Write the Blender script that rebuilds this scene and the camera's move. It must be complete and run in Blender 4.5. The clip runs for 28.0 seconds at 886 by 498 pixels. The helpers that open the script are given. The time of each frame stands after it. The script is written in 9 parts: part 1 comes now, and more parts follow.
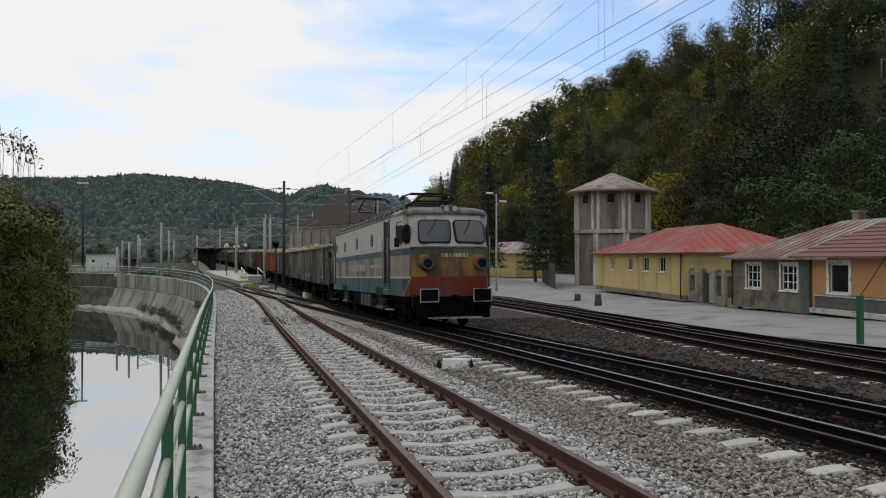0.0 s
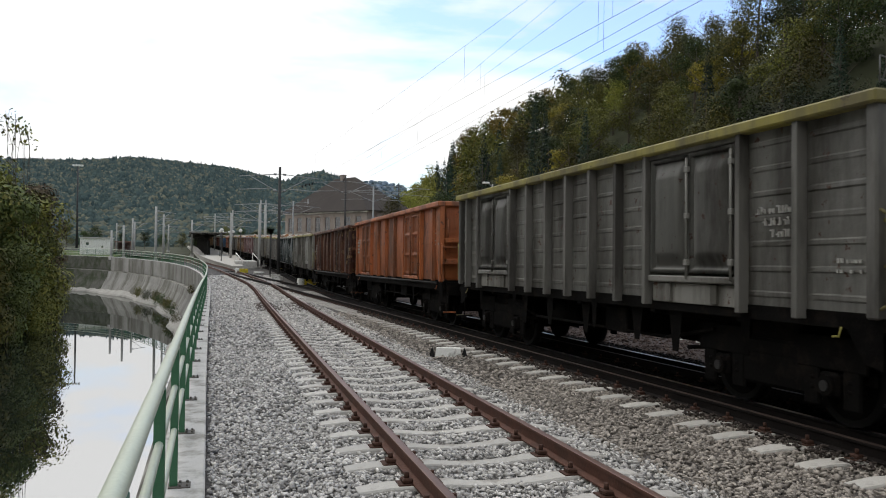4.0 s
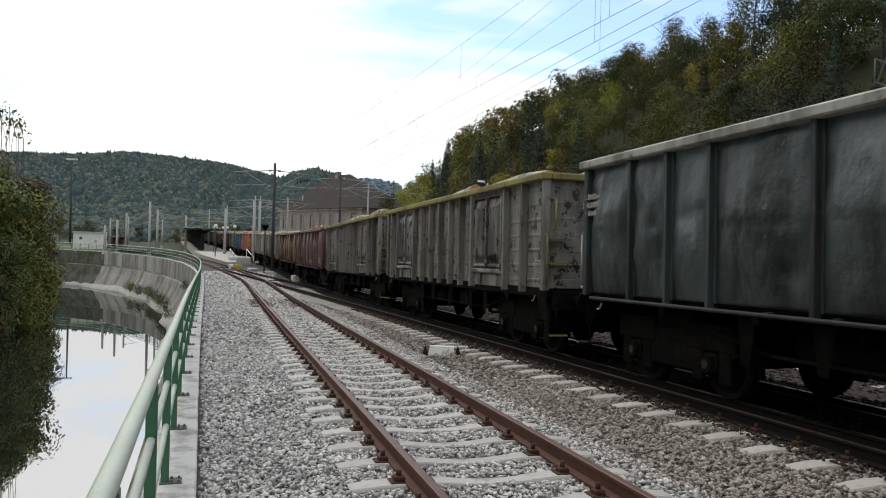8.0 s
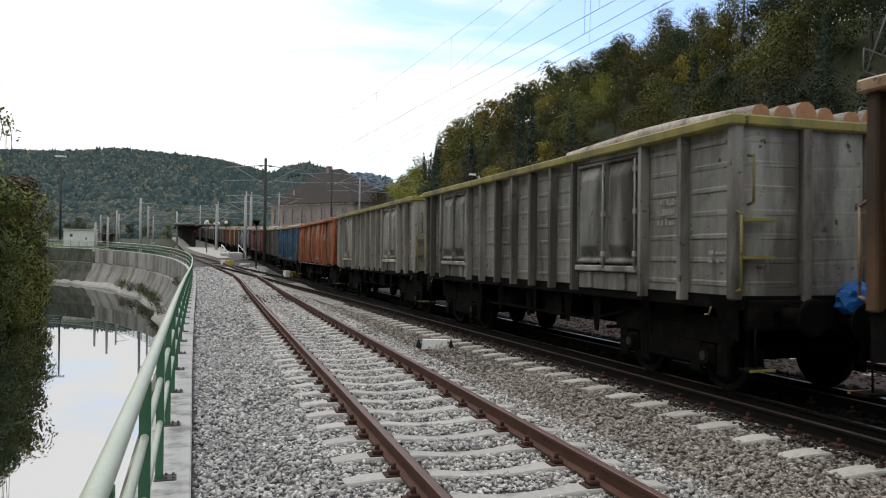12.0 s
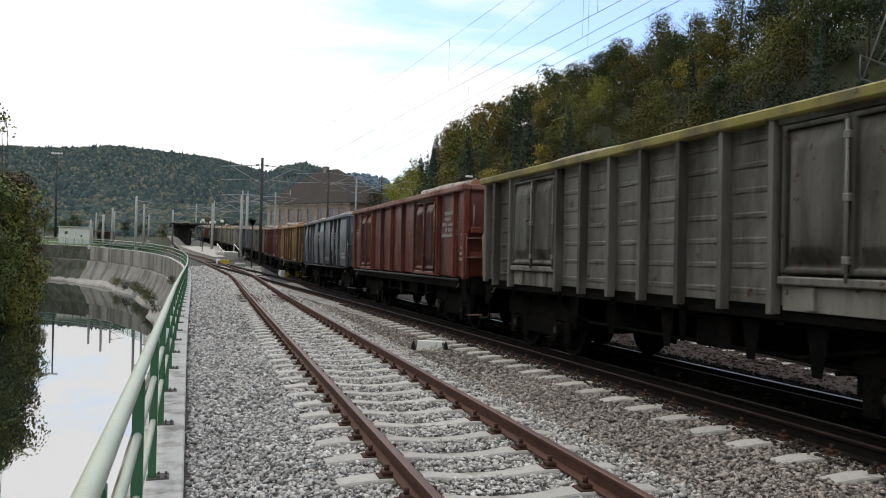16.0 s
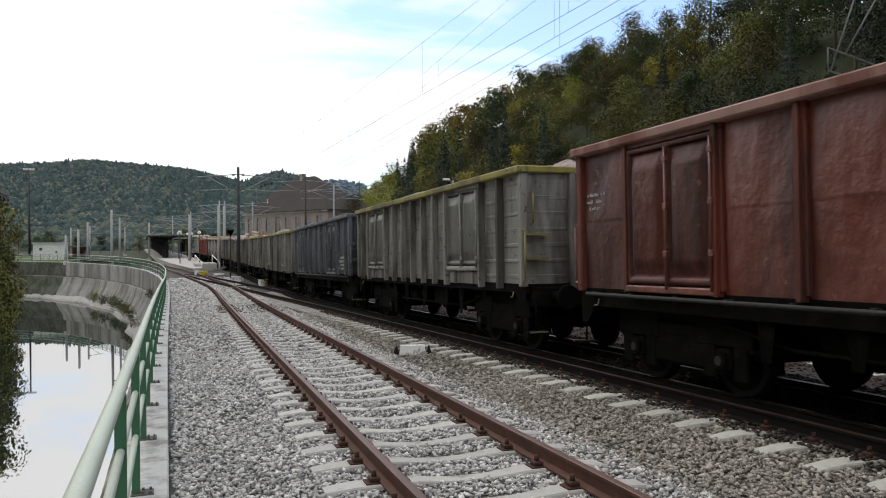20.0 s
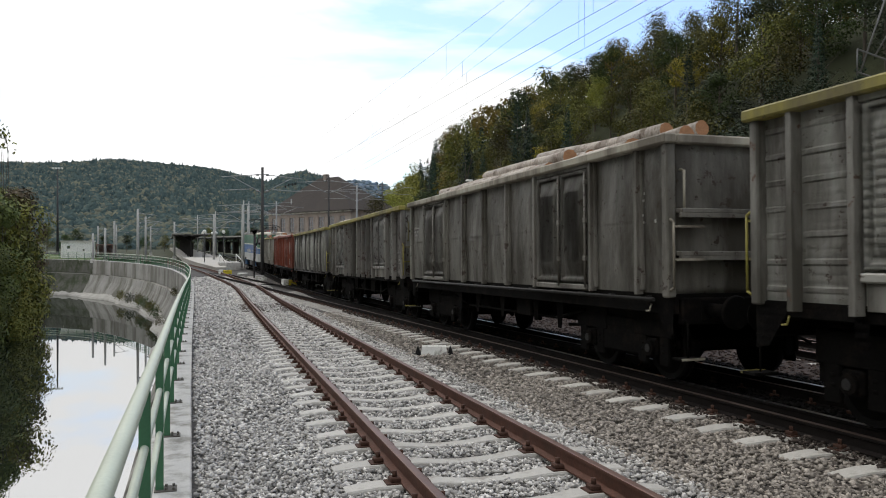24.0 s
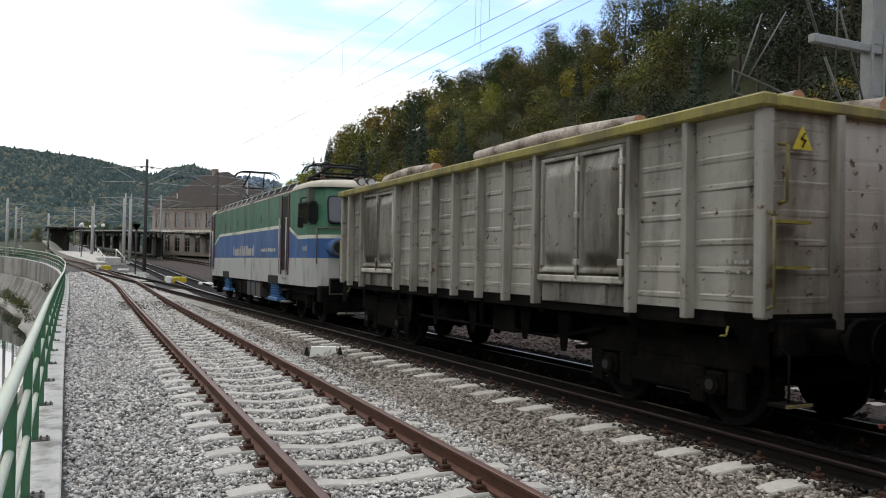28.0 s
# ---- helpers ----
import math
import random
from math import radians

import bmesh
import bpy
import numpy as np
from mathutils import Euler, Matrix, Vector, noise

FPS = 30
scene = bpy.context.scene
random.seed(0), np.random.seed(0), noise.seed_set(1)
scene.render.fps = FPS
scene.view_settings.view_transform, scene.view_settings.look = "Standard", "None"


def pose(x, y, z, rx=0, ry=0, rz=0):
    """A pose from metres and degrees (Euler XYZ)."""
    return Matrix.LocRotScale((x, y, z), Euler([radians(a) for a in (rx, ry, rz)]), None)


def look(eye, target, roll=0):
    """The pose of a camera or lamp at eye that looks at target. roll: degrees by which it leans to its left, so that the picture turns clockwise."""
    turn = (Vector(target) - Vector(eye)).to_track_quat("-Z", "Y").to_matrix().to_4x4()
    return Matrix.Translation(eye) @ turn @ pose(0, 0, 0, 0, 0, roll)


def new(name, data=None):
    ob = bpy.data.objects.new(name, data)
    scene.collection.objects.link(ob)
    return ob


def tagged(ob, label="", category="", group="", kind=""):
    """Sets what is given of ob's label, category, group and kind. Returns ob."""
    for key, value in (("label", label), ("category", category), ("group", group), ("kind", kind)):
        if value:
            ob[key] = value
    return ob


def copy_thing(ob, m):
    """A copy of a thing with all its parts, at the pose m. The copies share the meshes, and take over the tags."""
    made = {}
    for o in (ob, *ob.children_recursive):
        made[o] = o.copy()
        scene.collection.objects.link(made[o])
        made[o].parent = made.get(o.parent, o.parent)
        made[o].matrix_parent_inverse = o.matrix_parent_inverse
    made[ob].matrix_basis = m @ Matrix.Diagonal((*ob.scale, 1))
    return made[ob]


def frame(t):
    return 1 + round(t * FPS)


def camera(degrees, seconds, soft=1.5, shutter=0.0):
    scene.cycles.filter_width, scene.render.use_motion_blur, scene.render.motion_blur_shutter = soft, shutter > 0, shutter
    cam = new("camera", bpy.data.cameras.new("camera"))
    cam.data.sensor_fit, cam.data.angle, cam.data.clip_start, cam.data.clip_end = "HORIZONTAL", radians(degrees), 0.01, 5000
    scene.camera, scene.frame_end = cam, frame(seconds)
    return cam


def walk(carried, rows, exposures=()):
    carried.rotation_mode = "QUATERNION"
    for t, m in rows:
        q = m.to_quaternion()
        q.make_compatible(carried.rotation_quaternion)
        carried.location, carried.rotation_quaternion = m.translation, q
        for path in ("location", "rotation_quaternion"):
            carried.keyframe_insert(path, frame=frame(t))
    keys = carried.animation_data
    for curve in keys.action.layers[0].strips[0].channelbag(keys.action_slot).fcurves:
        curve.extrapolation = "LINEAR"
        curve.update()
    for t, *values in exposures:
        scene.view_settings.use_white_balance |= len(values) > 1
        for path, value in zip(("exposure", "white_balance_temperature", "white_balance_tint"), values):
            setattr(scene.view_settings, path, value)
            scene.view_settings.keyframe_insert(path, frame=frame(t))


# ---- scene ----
cam = camera(58.50, 28.0, soft=1.05, shutter=0.04)
PATH = [
    (0.0, pose(0, 0, 1.70, 90.57, 0.00, -16.50)),
    (0.5, pose(0, 0, 1.70, 90.66, -0.02, -16.26)),
    (1.0, pose(0, 0, 1.70, 90.41, -0.38, -16.17)),
    (1.5, pose(0, 0, 1.70, 90.18, -0.54, -16.17)),
    (2.0, pose(0, 0, 1.70, 90.05, -0.77, -16.33)),
    (2.5, pose(0, 0, 1.70, 90.04, -0.90, -16.51)),
    (3.0, pose(0, 0, 1.70, 90.09, -0.97, -16.43)),
    (3.5, pose(0, 0, 1.70, 89.86, -0.99, -16.67)),
    (5.5, pose(0, 0, 1.70, 89.73, -1.21, -17.18)),
    (6.0, pose(0, 0, 1.70, 89.75, -1.44, -17.29)),
    (6.5, pose(0, 0, 1.70, 89.71, -1.34, -17.29)),
    (7.0, pose(0, 0, 1.70, 89.68, -1.52, -17.31)),
    (7.5, pose(0, 0, 1.70, 89.68, -1.46, -17.19)),
    (8.0, pose(0, 0, 1.70, 89.65, -1.62, -17.26)),
    (8.5, pose(0, 0, 1.70, 89.51, -1.48, -17.31)),
    (9.0, pose(0, 0, 1.70, 89.39, -1.51, -17.35)),
    (9.5, pose(0, 0, 1.70, 89.51, -1.48, -17.37)),
    (10.0, pose(0, 0, 1.70, 89.19, -1.56, -17.63)),
    (10.5, pose(0, 0, 1.70, 89.04, -1.35, -17.63)),
    (11.0, pose(0, 0, 1.70, 88.97, -1.26, -17.70)),
    (11.5, pose(0, 0, 1.70, 88.94, -1.22, -17.83)),
    (12.0, pose(0, 0, 1.70, 89.19, -1.00, -17.83)),
    (12.5, pose(0, 0, 1.70, 89.25, -0.96, -17.77)),
    (14.5, pose(0, 0, 1.70, 89.15, -1.29, -17.93)),
    (15.0, pose(0, 0, 1.70, 89.31, -1.53, -17.98)),
    (15.5, pose(0, 0, 1.70, 89.26, -1.49, -17.99)),
    (16.0, pose(0, 0, 1.70, 89.31, -1.66, -18.12)),
    (16.5, pose(0, 0, 1.70, 88.99, -1.94, -20.16)),
    (17.0, pose(0, 0, 1.70, 89.56, -1.26, -20.72)),
    (17.5, pose(0, 0, 1.70, 89.30, -0.84, -20.87)),
    (18.0, pose(0, 0, 1.70, 89.56, 0.56, -20.41)),
    (18.5, pose(0, 0, 1.70, 89.44, 0.18, -20.26)),
    (19.0, pose(0, 0, 1.70, 89.45, 0.11, -20.40)),
    (19.5, pose(0, 0, 1.70, 89.49, 0.09, -20.28)),
    (20.0, pose(0, 0, 1.70, 89.57, 0.28, -19.61)),
    (20.5, pose(0, 0, 1.70, 89.70, 0.22, -18.91)),
    (21.0, pose(0, 0, 1.70, 89.55, 0.25, -18.77)),
    (21.5, pose(0, 0, 1.70, 89.52, 0.27, -18.67)),
    (23.5, pose(0, 0, 1.70, 89.52, 0.02, -18.12)),
    (24.0, pose(0, 0, 1.70, 89.65, -0.17, -17.99)),
    (24.5, pose(0, 0, 1.70, 89.70, -0.37, -17.85)),
    (25.0, pose(0, 0, 1.70, 89.81, -0.54, -17.98)),
    (25.5, pose(0, 0, 1.70, 89.71, -0.62, -18.64)),
    (26.0, pose(0, 0, 1.70, 89.68, -1.22, -19.76)),
    (26.5, pose(0, 0, 1.70, 89.67, -1.47, -20.88)),
    (27.0, pose(0, 0, 1.70, 89.73, -1.59, -22.36)),
    (27.5, pose(0, 0, 1.70, 89.73, -1.48, -24.44)),
    (28.0, pose(0, 0, 1.70, 89.84, -1.55, -25.77)),
]
EXPOSURES = ((0.0, -0.8), (1.2, -0.8), (2.1, -0.72), (3.4, -0.48), (6.0, -0.36), (27.0, -0.34), (28.0, -0.2))
walk(cam, PATH, EXPOSURES)

# ---------------------------------------------------------------- world and light
world = bpy.data.worlds.new("sky")
scene.world = world
world.use_nodes = True
wn, wl = world.node_tree.nodes, world.node_tree.links
wn.clear()
SUN_AZ, SUN_EL = radians(-12), radians(56)      # clockwise from +y, above the horizon
SKY_TURN = 40
w_out = wn.new("ShaderNodeOutputWorld")
w_bg = wn.new("ShaderNodeBackground")
w_sky = wn.new("ShaderNodeTexSky")
w_sky.sky_type, w_sky.sun_disc = "NISHITA", False
w_sky.sun_elevation, w_sky.sun_rotation = SUN_EL, SUN_AZ
w_scale = wn.new("ShaderNodeMix")
w_scale.data_type, w_scale.blend_type = "RGBA", "MULTIPLY"
w_scale.inputs["Factor"].default_value = 1.0
w_scale.inputs[7].default_value = (0.20, 0.235, 0.27, 1)
wl.new(w_sky.outputs[0], w_scale.inputs[6])
w_co = wn.new("ShaderNodeTexCoord")
w_map = wn.new("ShaderNodeMapping")
w_map.inputs["Scale"].default_value = (1.0, 1.0, 3.2)
w_map.inputs["Location"].default_value = (0.35, 0.2, 0.1)
w_map.inputs["Rotation"].default_value = (0, 0, radians(SKY_TURN))
wl.new(w_co.outputs["Generated"], w_map.inputs["Vector"])
w_noise = wn.new("ShaderNodeTexNoise")
w_noise.inputs["Scale"].default_value, w_noise.inputs["Detail"].default_value = 2.6, 8.0
w_noise.inputs["Roughness"].default_value, w_noise.inputs["Distortion"].default_value = 0.52, 0.35
wl.new(w_map.outputs[0], w_noise.inputs["Vector"])
w_ramp = wn.new("ShaderNodeValToRGB")
w_ramp.color_ramp.elements[0].position, w_ramp.color_ramp.elements[1].position = 0.36, 0.50
w_ramp.color_ramp.elements[0].color = (0.12, 0.12, 0.12, 1)
w_sep, w_lean = wn.new("ShaderNodeSeparateXYZ"), wn.new("ShaderNodeMath")          # thinner cloud to the east
w_lean.operation = "MULTIPLY_ADD"
w_lean.inputs[1].default_value = -0.15
wl.new(w_co.outputs["Generated"], w_sep.inputs[0]), wl.new(w_sep.outputs["X"], w_lean.inputs[0])
wl.new(w_noise.outputs["Fac"], w_lean.inputs[2]), wl.new(w_lean.outputs[0], w_ramp.inputs["Fac"])
w_mix = wn.new("ShaderNodeMix")
w_mix.data_type = "RGBA"
w_mix.inputs[7].default_value = (1.55, 1.55, 1.55, 1)
wl.new(w_ramp.outputs["Color"], w_mix.inputs["Factor"])
wl.new(w_scale.outputs[2], w_mix.inputs[6])
wl.new(w_mix.outputs[2], w_bg.inputs["Color"])
w_bg.inputs["Strength"].default_value = 1.0
wl.new(w_bg.outputs[0], w_out.inputs[0])

sun = new("sun", bpy.data.lights.new("sun", "SUN"))
sun.data.energy, sun.data.angle, sun.data.color = 1.1, radians(12), (1.0, 0.95, 0.88)
sun.matrix_basis = look((0, 0, 60), (-60 * math.sin(SUN_AZ) / math.tan(SUN_EL), -60 * math.cos(SUN_AZ) / math.tan(SUN_EL), 0))


# ---------------------------------------------------------------- materials
def material(name, colour, rough=0.8, metal=0.0, spec=0.3, scale=6.0, vary=0.25, fine=60.0, bump=0.2, dirt=None, dirt_amount=0.5,
             dirt_scale=1.5, streak=False, island=0.0, random_ob=0.0, wet=0.0):
    """Colour with variation at two scales, stains of a second colour, and relief."""
    m = bpy.data.materials.new(name)
    m.use_nodes = True
    n, l = m.node_tree.nodes, m.node_tree.links
    b = n["Principled BSDF"]
    b.inputs["Roughness"].default_value, b.inputs["Metallic"].default_value = rough, metal
    b.inputs["Specular IOR Level"].default_value = spec
    co = n.new("ShaderNodeTexCoord")
    big, small = n.new("ShaderNodeTexNoise"), n.new("ShaderNodeTexNoise")
    big.inputs["Scale"].default_value, big.inputs["Detail"].default_value = scale, 6
    small.inputs["Scale"].default_value, small.inputs["Detail"].default_value = fine, 3
    l.new(co.outputs["Object"], big.inputs["Vector"]), l.new(co.outputs["Object"], small.inputs["Vector"])
    add = n.new("ShaderNodeMath")
    add.operation = "ADD"
    l.new(big.outputs["Fac"], add.inputs[0]), l.new(small.outputs["Fac"], add.inputs[1])
    ramp = n.new("ShaderNodeMapRange")
    ramp.inputs["From Min"].default_value, ramp.inputs["From Max"].default_value = 0.6, 1.4
    ramp.inputs["To Min"].default_value, ramp.inputs["To Max"].default_value = 1 - vary, 1 + vary
    l.new(add.outputs[0], ramp.inputs["Value"])
    value = ramp.outputs[0]
    if island or random_ob:
        src = n.new("ShaderNodeNewGeometry") if island else n.new("ShaderNodeObjectInfo")
        r2 = n.new("ShaderNodeMapRange")
        k = island or random_ob
        r2.inputs["To Min"].default_value, r2.inputs["To Max"].default_value = 1 - k, 1 + k
        l.new(src.outputs["Random Per Island" if island else "Random"], r2.inputs["Value"])
        mul = n.new("ShaderNodeMath")
        mul.operation = "MULTIPLY"
        l.new(value, mul.inputs[0]), l.new(r2.outputs[0], mul.inputs[1])
        value = mul.outputs[0]
    base = n.new("ShaderNodeMix")
    base.data_type, base.blend_type = "RGBA", "MULTIPLY"
    base.inputs["Factor"].default_value = 1.0
    base.inputs[6].default_value = (*colour, 1)
    l.new(value, base.inputs[7])
    col = base.outputs[2]
    if dirt:
        dn = n.new("ShaderNodeTexNoise")
        dn.inputs["Scale"].default_value, dn.inputs["Detail"].default_value, dn.inputs["Roughness"].default_value = dirt_scale, 9, 0.68
        if streak:
            mp = n.new("ShaderNodeMapping")
            mp.inputs["Scale"].default_value = (1.0, 1.0, 0.18)
            l.new(co.outputs["Object"], mp.inputs["Vector"]), l.new(mp.outputs[0], dn.inputs["Vector"])
        else:
            l.new(co.outputs["Object"], dn.inputs["Vector"])
        dr = n.new("ShaderNodeMapRange")
        dr.inputs["From Min"].default_value, dr.inputs["From Max"].default_value = 0.62 - 0.3 * dirt_amount, 0.72 - 0.2 * dirt_amount
        l.new(dn.outputs["Fac"], dr.inputs["Value"])
        mx = n.new("ShaderNodeMix")
        mx.data_type = "RGBA"
        mx.inputs[7].default_value = (*dirt, 1)
        l.new(dr.outputs[0], mx.inputs["Factor"]), l.new(col, mx.inputs[6])
        col = mx.outputs[2]
    l.new(col, b.inputs["Base Color"])
    if bump:
        bp = n.new("ShaderNodeBump")
        bp.inputs["Strength"].default_value, bp.inputs["Distance"].default_value = bump, 0.02
        l.new(add.outputs[0], bp.inputs["Height"]), l.new(bp.outputs[0], b.inputs["Normal"])
    return m


M = {}
# dark bed colours: the shade between loose stones is painted into them
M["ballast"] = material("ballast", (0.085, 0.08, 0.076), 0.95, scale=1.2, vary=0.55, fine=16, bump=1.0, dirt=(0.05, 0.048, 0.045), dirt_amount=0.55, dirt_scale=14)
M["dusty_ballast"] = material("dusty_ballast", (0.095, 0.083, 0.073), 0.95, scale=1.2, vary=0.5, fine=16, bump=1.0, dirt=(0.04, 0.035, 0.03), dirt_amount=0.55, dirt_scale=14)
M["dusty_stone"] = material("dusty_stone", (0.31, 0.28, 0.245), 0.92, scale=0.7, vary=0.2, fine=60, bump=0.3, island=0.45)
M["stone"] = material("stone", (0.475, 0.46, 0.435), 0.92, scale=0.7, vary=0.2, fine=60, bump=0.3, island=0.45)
M["oily_ballast"] = material("oily_ballast", (0.014, 0.012, 0.011), 0.95, spec=0.1, scale=1.2, vary=0.5, fine=18, bump=1.0, dirt=(0.007, 0.006, 0.0055), dirt_amount=0.6, dirt_scale=10)
M["old_ballast"] = material("old_ballast", (0.06, 0.042, 0.034), 0.95, scale=1.2, vary=0.5, fine=18, bump=1.0, dirt=(0.022, 0.017, 0.015), dirt_amount=0.6, dirt_scale=12)
M["concrete"] = material("concrete", (0.50, 0.49, 0.46), 0.9, scale=3, vary=0.16, fine=80, bump=0.15, dirt=(0.24, 0.23, 0.2), dirt_amount=0.35, dirt_scale=2.2)
M["sleeper"] = material("sleeper_concrete", (0.45, 0.435, 0.40), 0.9, scale=5, vary=0.15, fine=90, bump=0.15, random_ob=0.12, dirt=(0.30, 0.28, 0.25), dirt_amount=0.35, dirt_scale=5)
M["old_wall"] = material("old_wall_concrete", (0.34, 0.33, 0.30), 0.92, scale=0.9, vary=0.3, fine=20, bump=0.3, dirt=(0.10, 0.095, 0.08), dirt_amount=0.5, dirt_scale=0.5, streak=True)
M["rust_rail"] = material("rusty_rail", (0.10, 0.045, 0.03), 0.75, metal=0.2, scale=4, vary=0.3, fine=40, bump=0.2, dirt=(0.08, 0.04, 0.028), dirt_amount=0.45, dirt_scale=3)
M["dark_rail"] = material("dark_rail", (0.013, 0.0105, 0.0095), 0.85, spec=0.1, metal=0.0, scale=4, vary=0.3, fine=40, bump=0.2)
M["railhead"] = material("worn_railhead", (0.45, 0.44, 0.43), 0.28, metal=1.0, scale=2, vary=0.15, fine=40, bump=0.02)
M["rusthead"] = material("rusty_railhead", (0.15, 0.09, 0.068), 0.5, metal=0.5, scale=3, vary=0.25, fine=40, bump=0.05)
M["darkhead"] = material("dull_railhead", (0.055, 0.038, 0.03), 0.6, metal=0.3, scale=3, vary=0.25, fine=40, bump=0.05)
M["clip"] = material("rusty_clip", (0.07, 0.035, 0.024), 0.8, metal=0.3, scale=20, vary=0.3, fine=90, bump=0.2)
M["green_post"] = material("green_paint", (0.035, 0.13, 0.06), 0.45, spec=0.5, scale=3, vary=0.15, fine=60, bump=0.03)
M["plate_steel"] = material("dull_plate_steel", (0.12, 0.11, 0.095), 0.7, metal=0.3, scale=8, vary=0.3, fine=60, bump=0.1)
M["green_rail"] = material("pale_green_paint", (0.43, 0.47, 0.37), 0.45, spec=0.5, scale=3, vary=0.12, fine=60, bump=0.03)
M["asphalt"] = material("pale_asphalt", (0.27, 0.265, 0.255), 0.92, scale=0.35, vary=0.2, fine=40, bump=0.2, dirt=(0.15, 0.15, 0.14), dirt_amount=0.4, dirt_scale=0.5)
M["earth"] = material("forest_floor", (0.04, 0.045, 0.02), 0.95, scale=0.2, vary=0.5, fine=4, bump=0.6, dirt=(0.03, 0.035, 0.015), dirt_amount=0.6, dirt_scale=0.12)
M["hill_ground"] = material("wooded_slope", (0.11, 0.125, 0.085), 0.95, scale=0.02, vary=0.4, fine=0.3, bump=0.3)
M["grass"] = material("grass", (0.09, 0.12, 0.04), 0.95, scale=0.8, vary=0.4, fine=20, bump=0.6)


def leaf_material(name, a, b, c=None):
    m = bpy.data.materials.new(name)
    m.use_nodes = True
    n, l = m.node_tree.nodes, m.node_tree.links
    p = n["Principled BSDF"]
    p.inputs["Roughness"].default_value, p.inputs["Specular IOR Level"].default_value = 0.7, 0.2
    g, o = n.new("ShaderNodeNewGeometry"), n.new("ShaderNodeObjectInfo")
    mix = n.new("ShaderNodeMix")
    mix.data_type = "RGBA"
    mix.inputs[6].default_value, mix.inputs[7].default_value = (*a, 1), (*b, 1)
    l.new(g.outputs["Random Per Island"], mix.inputs["Factor"])
    hs = n.new("ShaderNodeHueSaturation")
    mr, mh = n.new("ShaderNodeMapRange"), n.new("ShaderNodeMapRange")
    mr.inputs["To Min"].default_value, mr.inputs["To Max"].default_value = 0.5, 1.5
    mh.inputs["To Min"].default_value, mh.inputs["To Max"].default_value = 0.48, 0.515
    l.new(o.outputs["Random"], mr.inputs["Value"]), l.new(o.outputs["Random"], mh.inputs["Value"])
    l.new(mr.outputs[0], hs.inputs["Value"]), l.new(mh.outputs[0], hs.inputs["Hue"])
    l.new(mix.outputs[2], hs.inputs["Color"]), l.new(hs.outputs[0], p.inputs["Base Color"])
    return m


M["leaf_green"] = leaf_material("green_leaves", (0.017, 0.029, 0.009), (0.047, 0.067, 0.017))
M["leaf_olive"] = leaf_material("olive_leaves", (0.034, 0.040, 0.009), (0.118, 0.112, 0.020))
M["leaf_yellow"] = leaf_material("autumn_leaves", (0.115, 0.102, 0.014), (0.265, 0.208, 0.023))
M["leaf_brown"] = leaf_material("brown_leaves", (0.050, 0.037, 0.020), (0.094, 0.064, 0.030))
# leaf colour darkened to stand in for the deep shade of the lower slope
M["leaf_shade"] = leaf_material("dark_leaves", (0.011, 0.019, 0.009), (0.028, 0.038, 0.016))
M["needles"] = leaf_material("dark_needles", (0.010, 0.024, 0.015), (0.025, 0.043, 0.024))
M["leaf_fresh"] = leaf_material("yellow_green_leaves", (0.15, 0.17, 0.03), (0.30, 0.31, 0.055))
M["bank_a"] = leaf_material("bank_olive_leaves", (0.073, 0.085, 0.021), (0.178, 0.169, 0.034))
M["bank_b"] = leaf_material("bank_green_leaves", (0.049, 0.069, 0.019), (0.122, 0.145, 0.038))
M["bank_c"] = leaf_material("bank_brown_leaves", (0.089, 0.073, 0.034), (0.163, 0.131, 0.059))
M["bark"] = material("bark", (0.09, 0.075, 0.06), 0.95, scale=6, vary=0.4, fine=30, bump=0.6)


# ---------------------------------------------------------------- helpers
def thing(name, label, category, group="", kind="", at=None):
    ob = new(name)
    if at is not None:
        ob.matrix_basis = at
    return tagged(ob, label, category, group, kind)


def part(name, bm, mat, parent=None, label="", smooth=False):
    me = bpy.data.meshes.new(name)
    if smooth:
        for f in bm.faces:
            f.smooth = True
    bm.to_mesh(me)
    bm.free()
    for m in mat if isinstance(mat, (list, tuple)) else [mat]:
        me.materials.append(m)
    ob = new(name, me)
    ob.parent = parent
    if label:
        ob["label"] = label
    return ob


def mesh_part(name, verts, faces, mat, parent=None, label=""):
    me = bpy.data.meshes.new(name)
    me.from_pydata(verts, [], faces)
    for m in mat if isinstance(mat, (list, tuple)) else [mat]:
        me.materials.append(m)
    ob = new(name, me)
    ob.parent = parent
    if label:
        ob["label"] = label
    return ob


def like(ob, m, parent=None):
    """Another object on the same mesh."""
    o = new(ob.name.split(".")[0], ob.data)
    o.matrix_basis = m
    o.parent = parent if parent is not None else ob.parent
    for k in ("label", "kind"):
        if k in ob:
            o[k] = ob[k]
    return o


def box(bm, x0, x1, y0, y1, z0, z1, bevel=0.0, index=0, turn=None):
    vs = [bm.verts.new((x, y, z)) for x in (x0, x1) for y in (y0, y1) for z in (z0, z1)]
    fs = []
    for q in ((0, 1, 3, 2), (4, 6, 7, 5), (0, 4, 5, 1), (2, 3, 7, 6), (0, 2, 6, 4), (1, 5, 7, 3)):
        f = bm.faces.new([vs[i] for i in q])
        f.material_index = index
        fs.append(f)
    if bevel:
        es = list({e for f in fs for e in f.edges})
        r = bmesh.ops.bevel(bm, geom=es, offset=bevel, segments=1, affect="EDGES")
        for f in r["faces"]:
            f.material_index = index
        vs = list({v for v in vs if v.is_valid} | set(r["verts"]))
    if turn is not None:
        for v in vs:
            v.co = turn @ v.co
    return vs


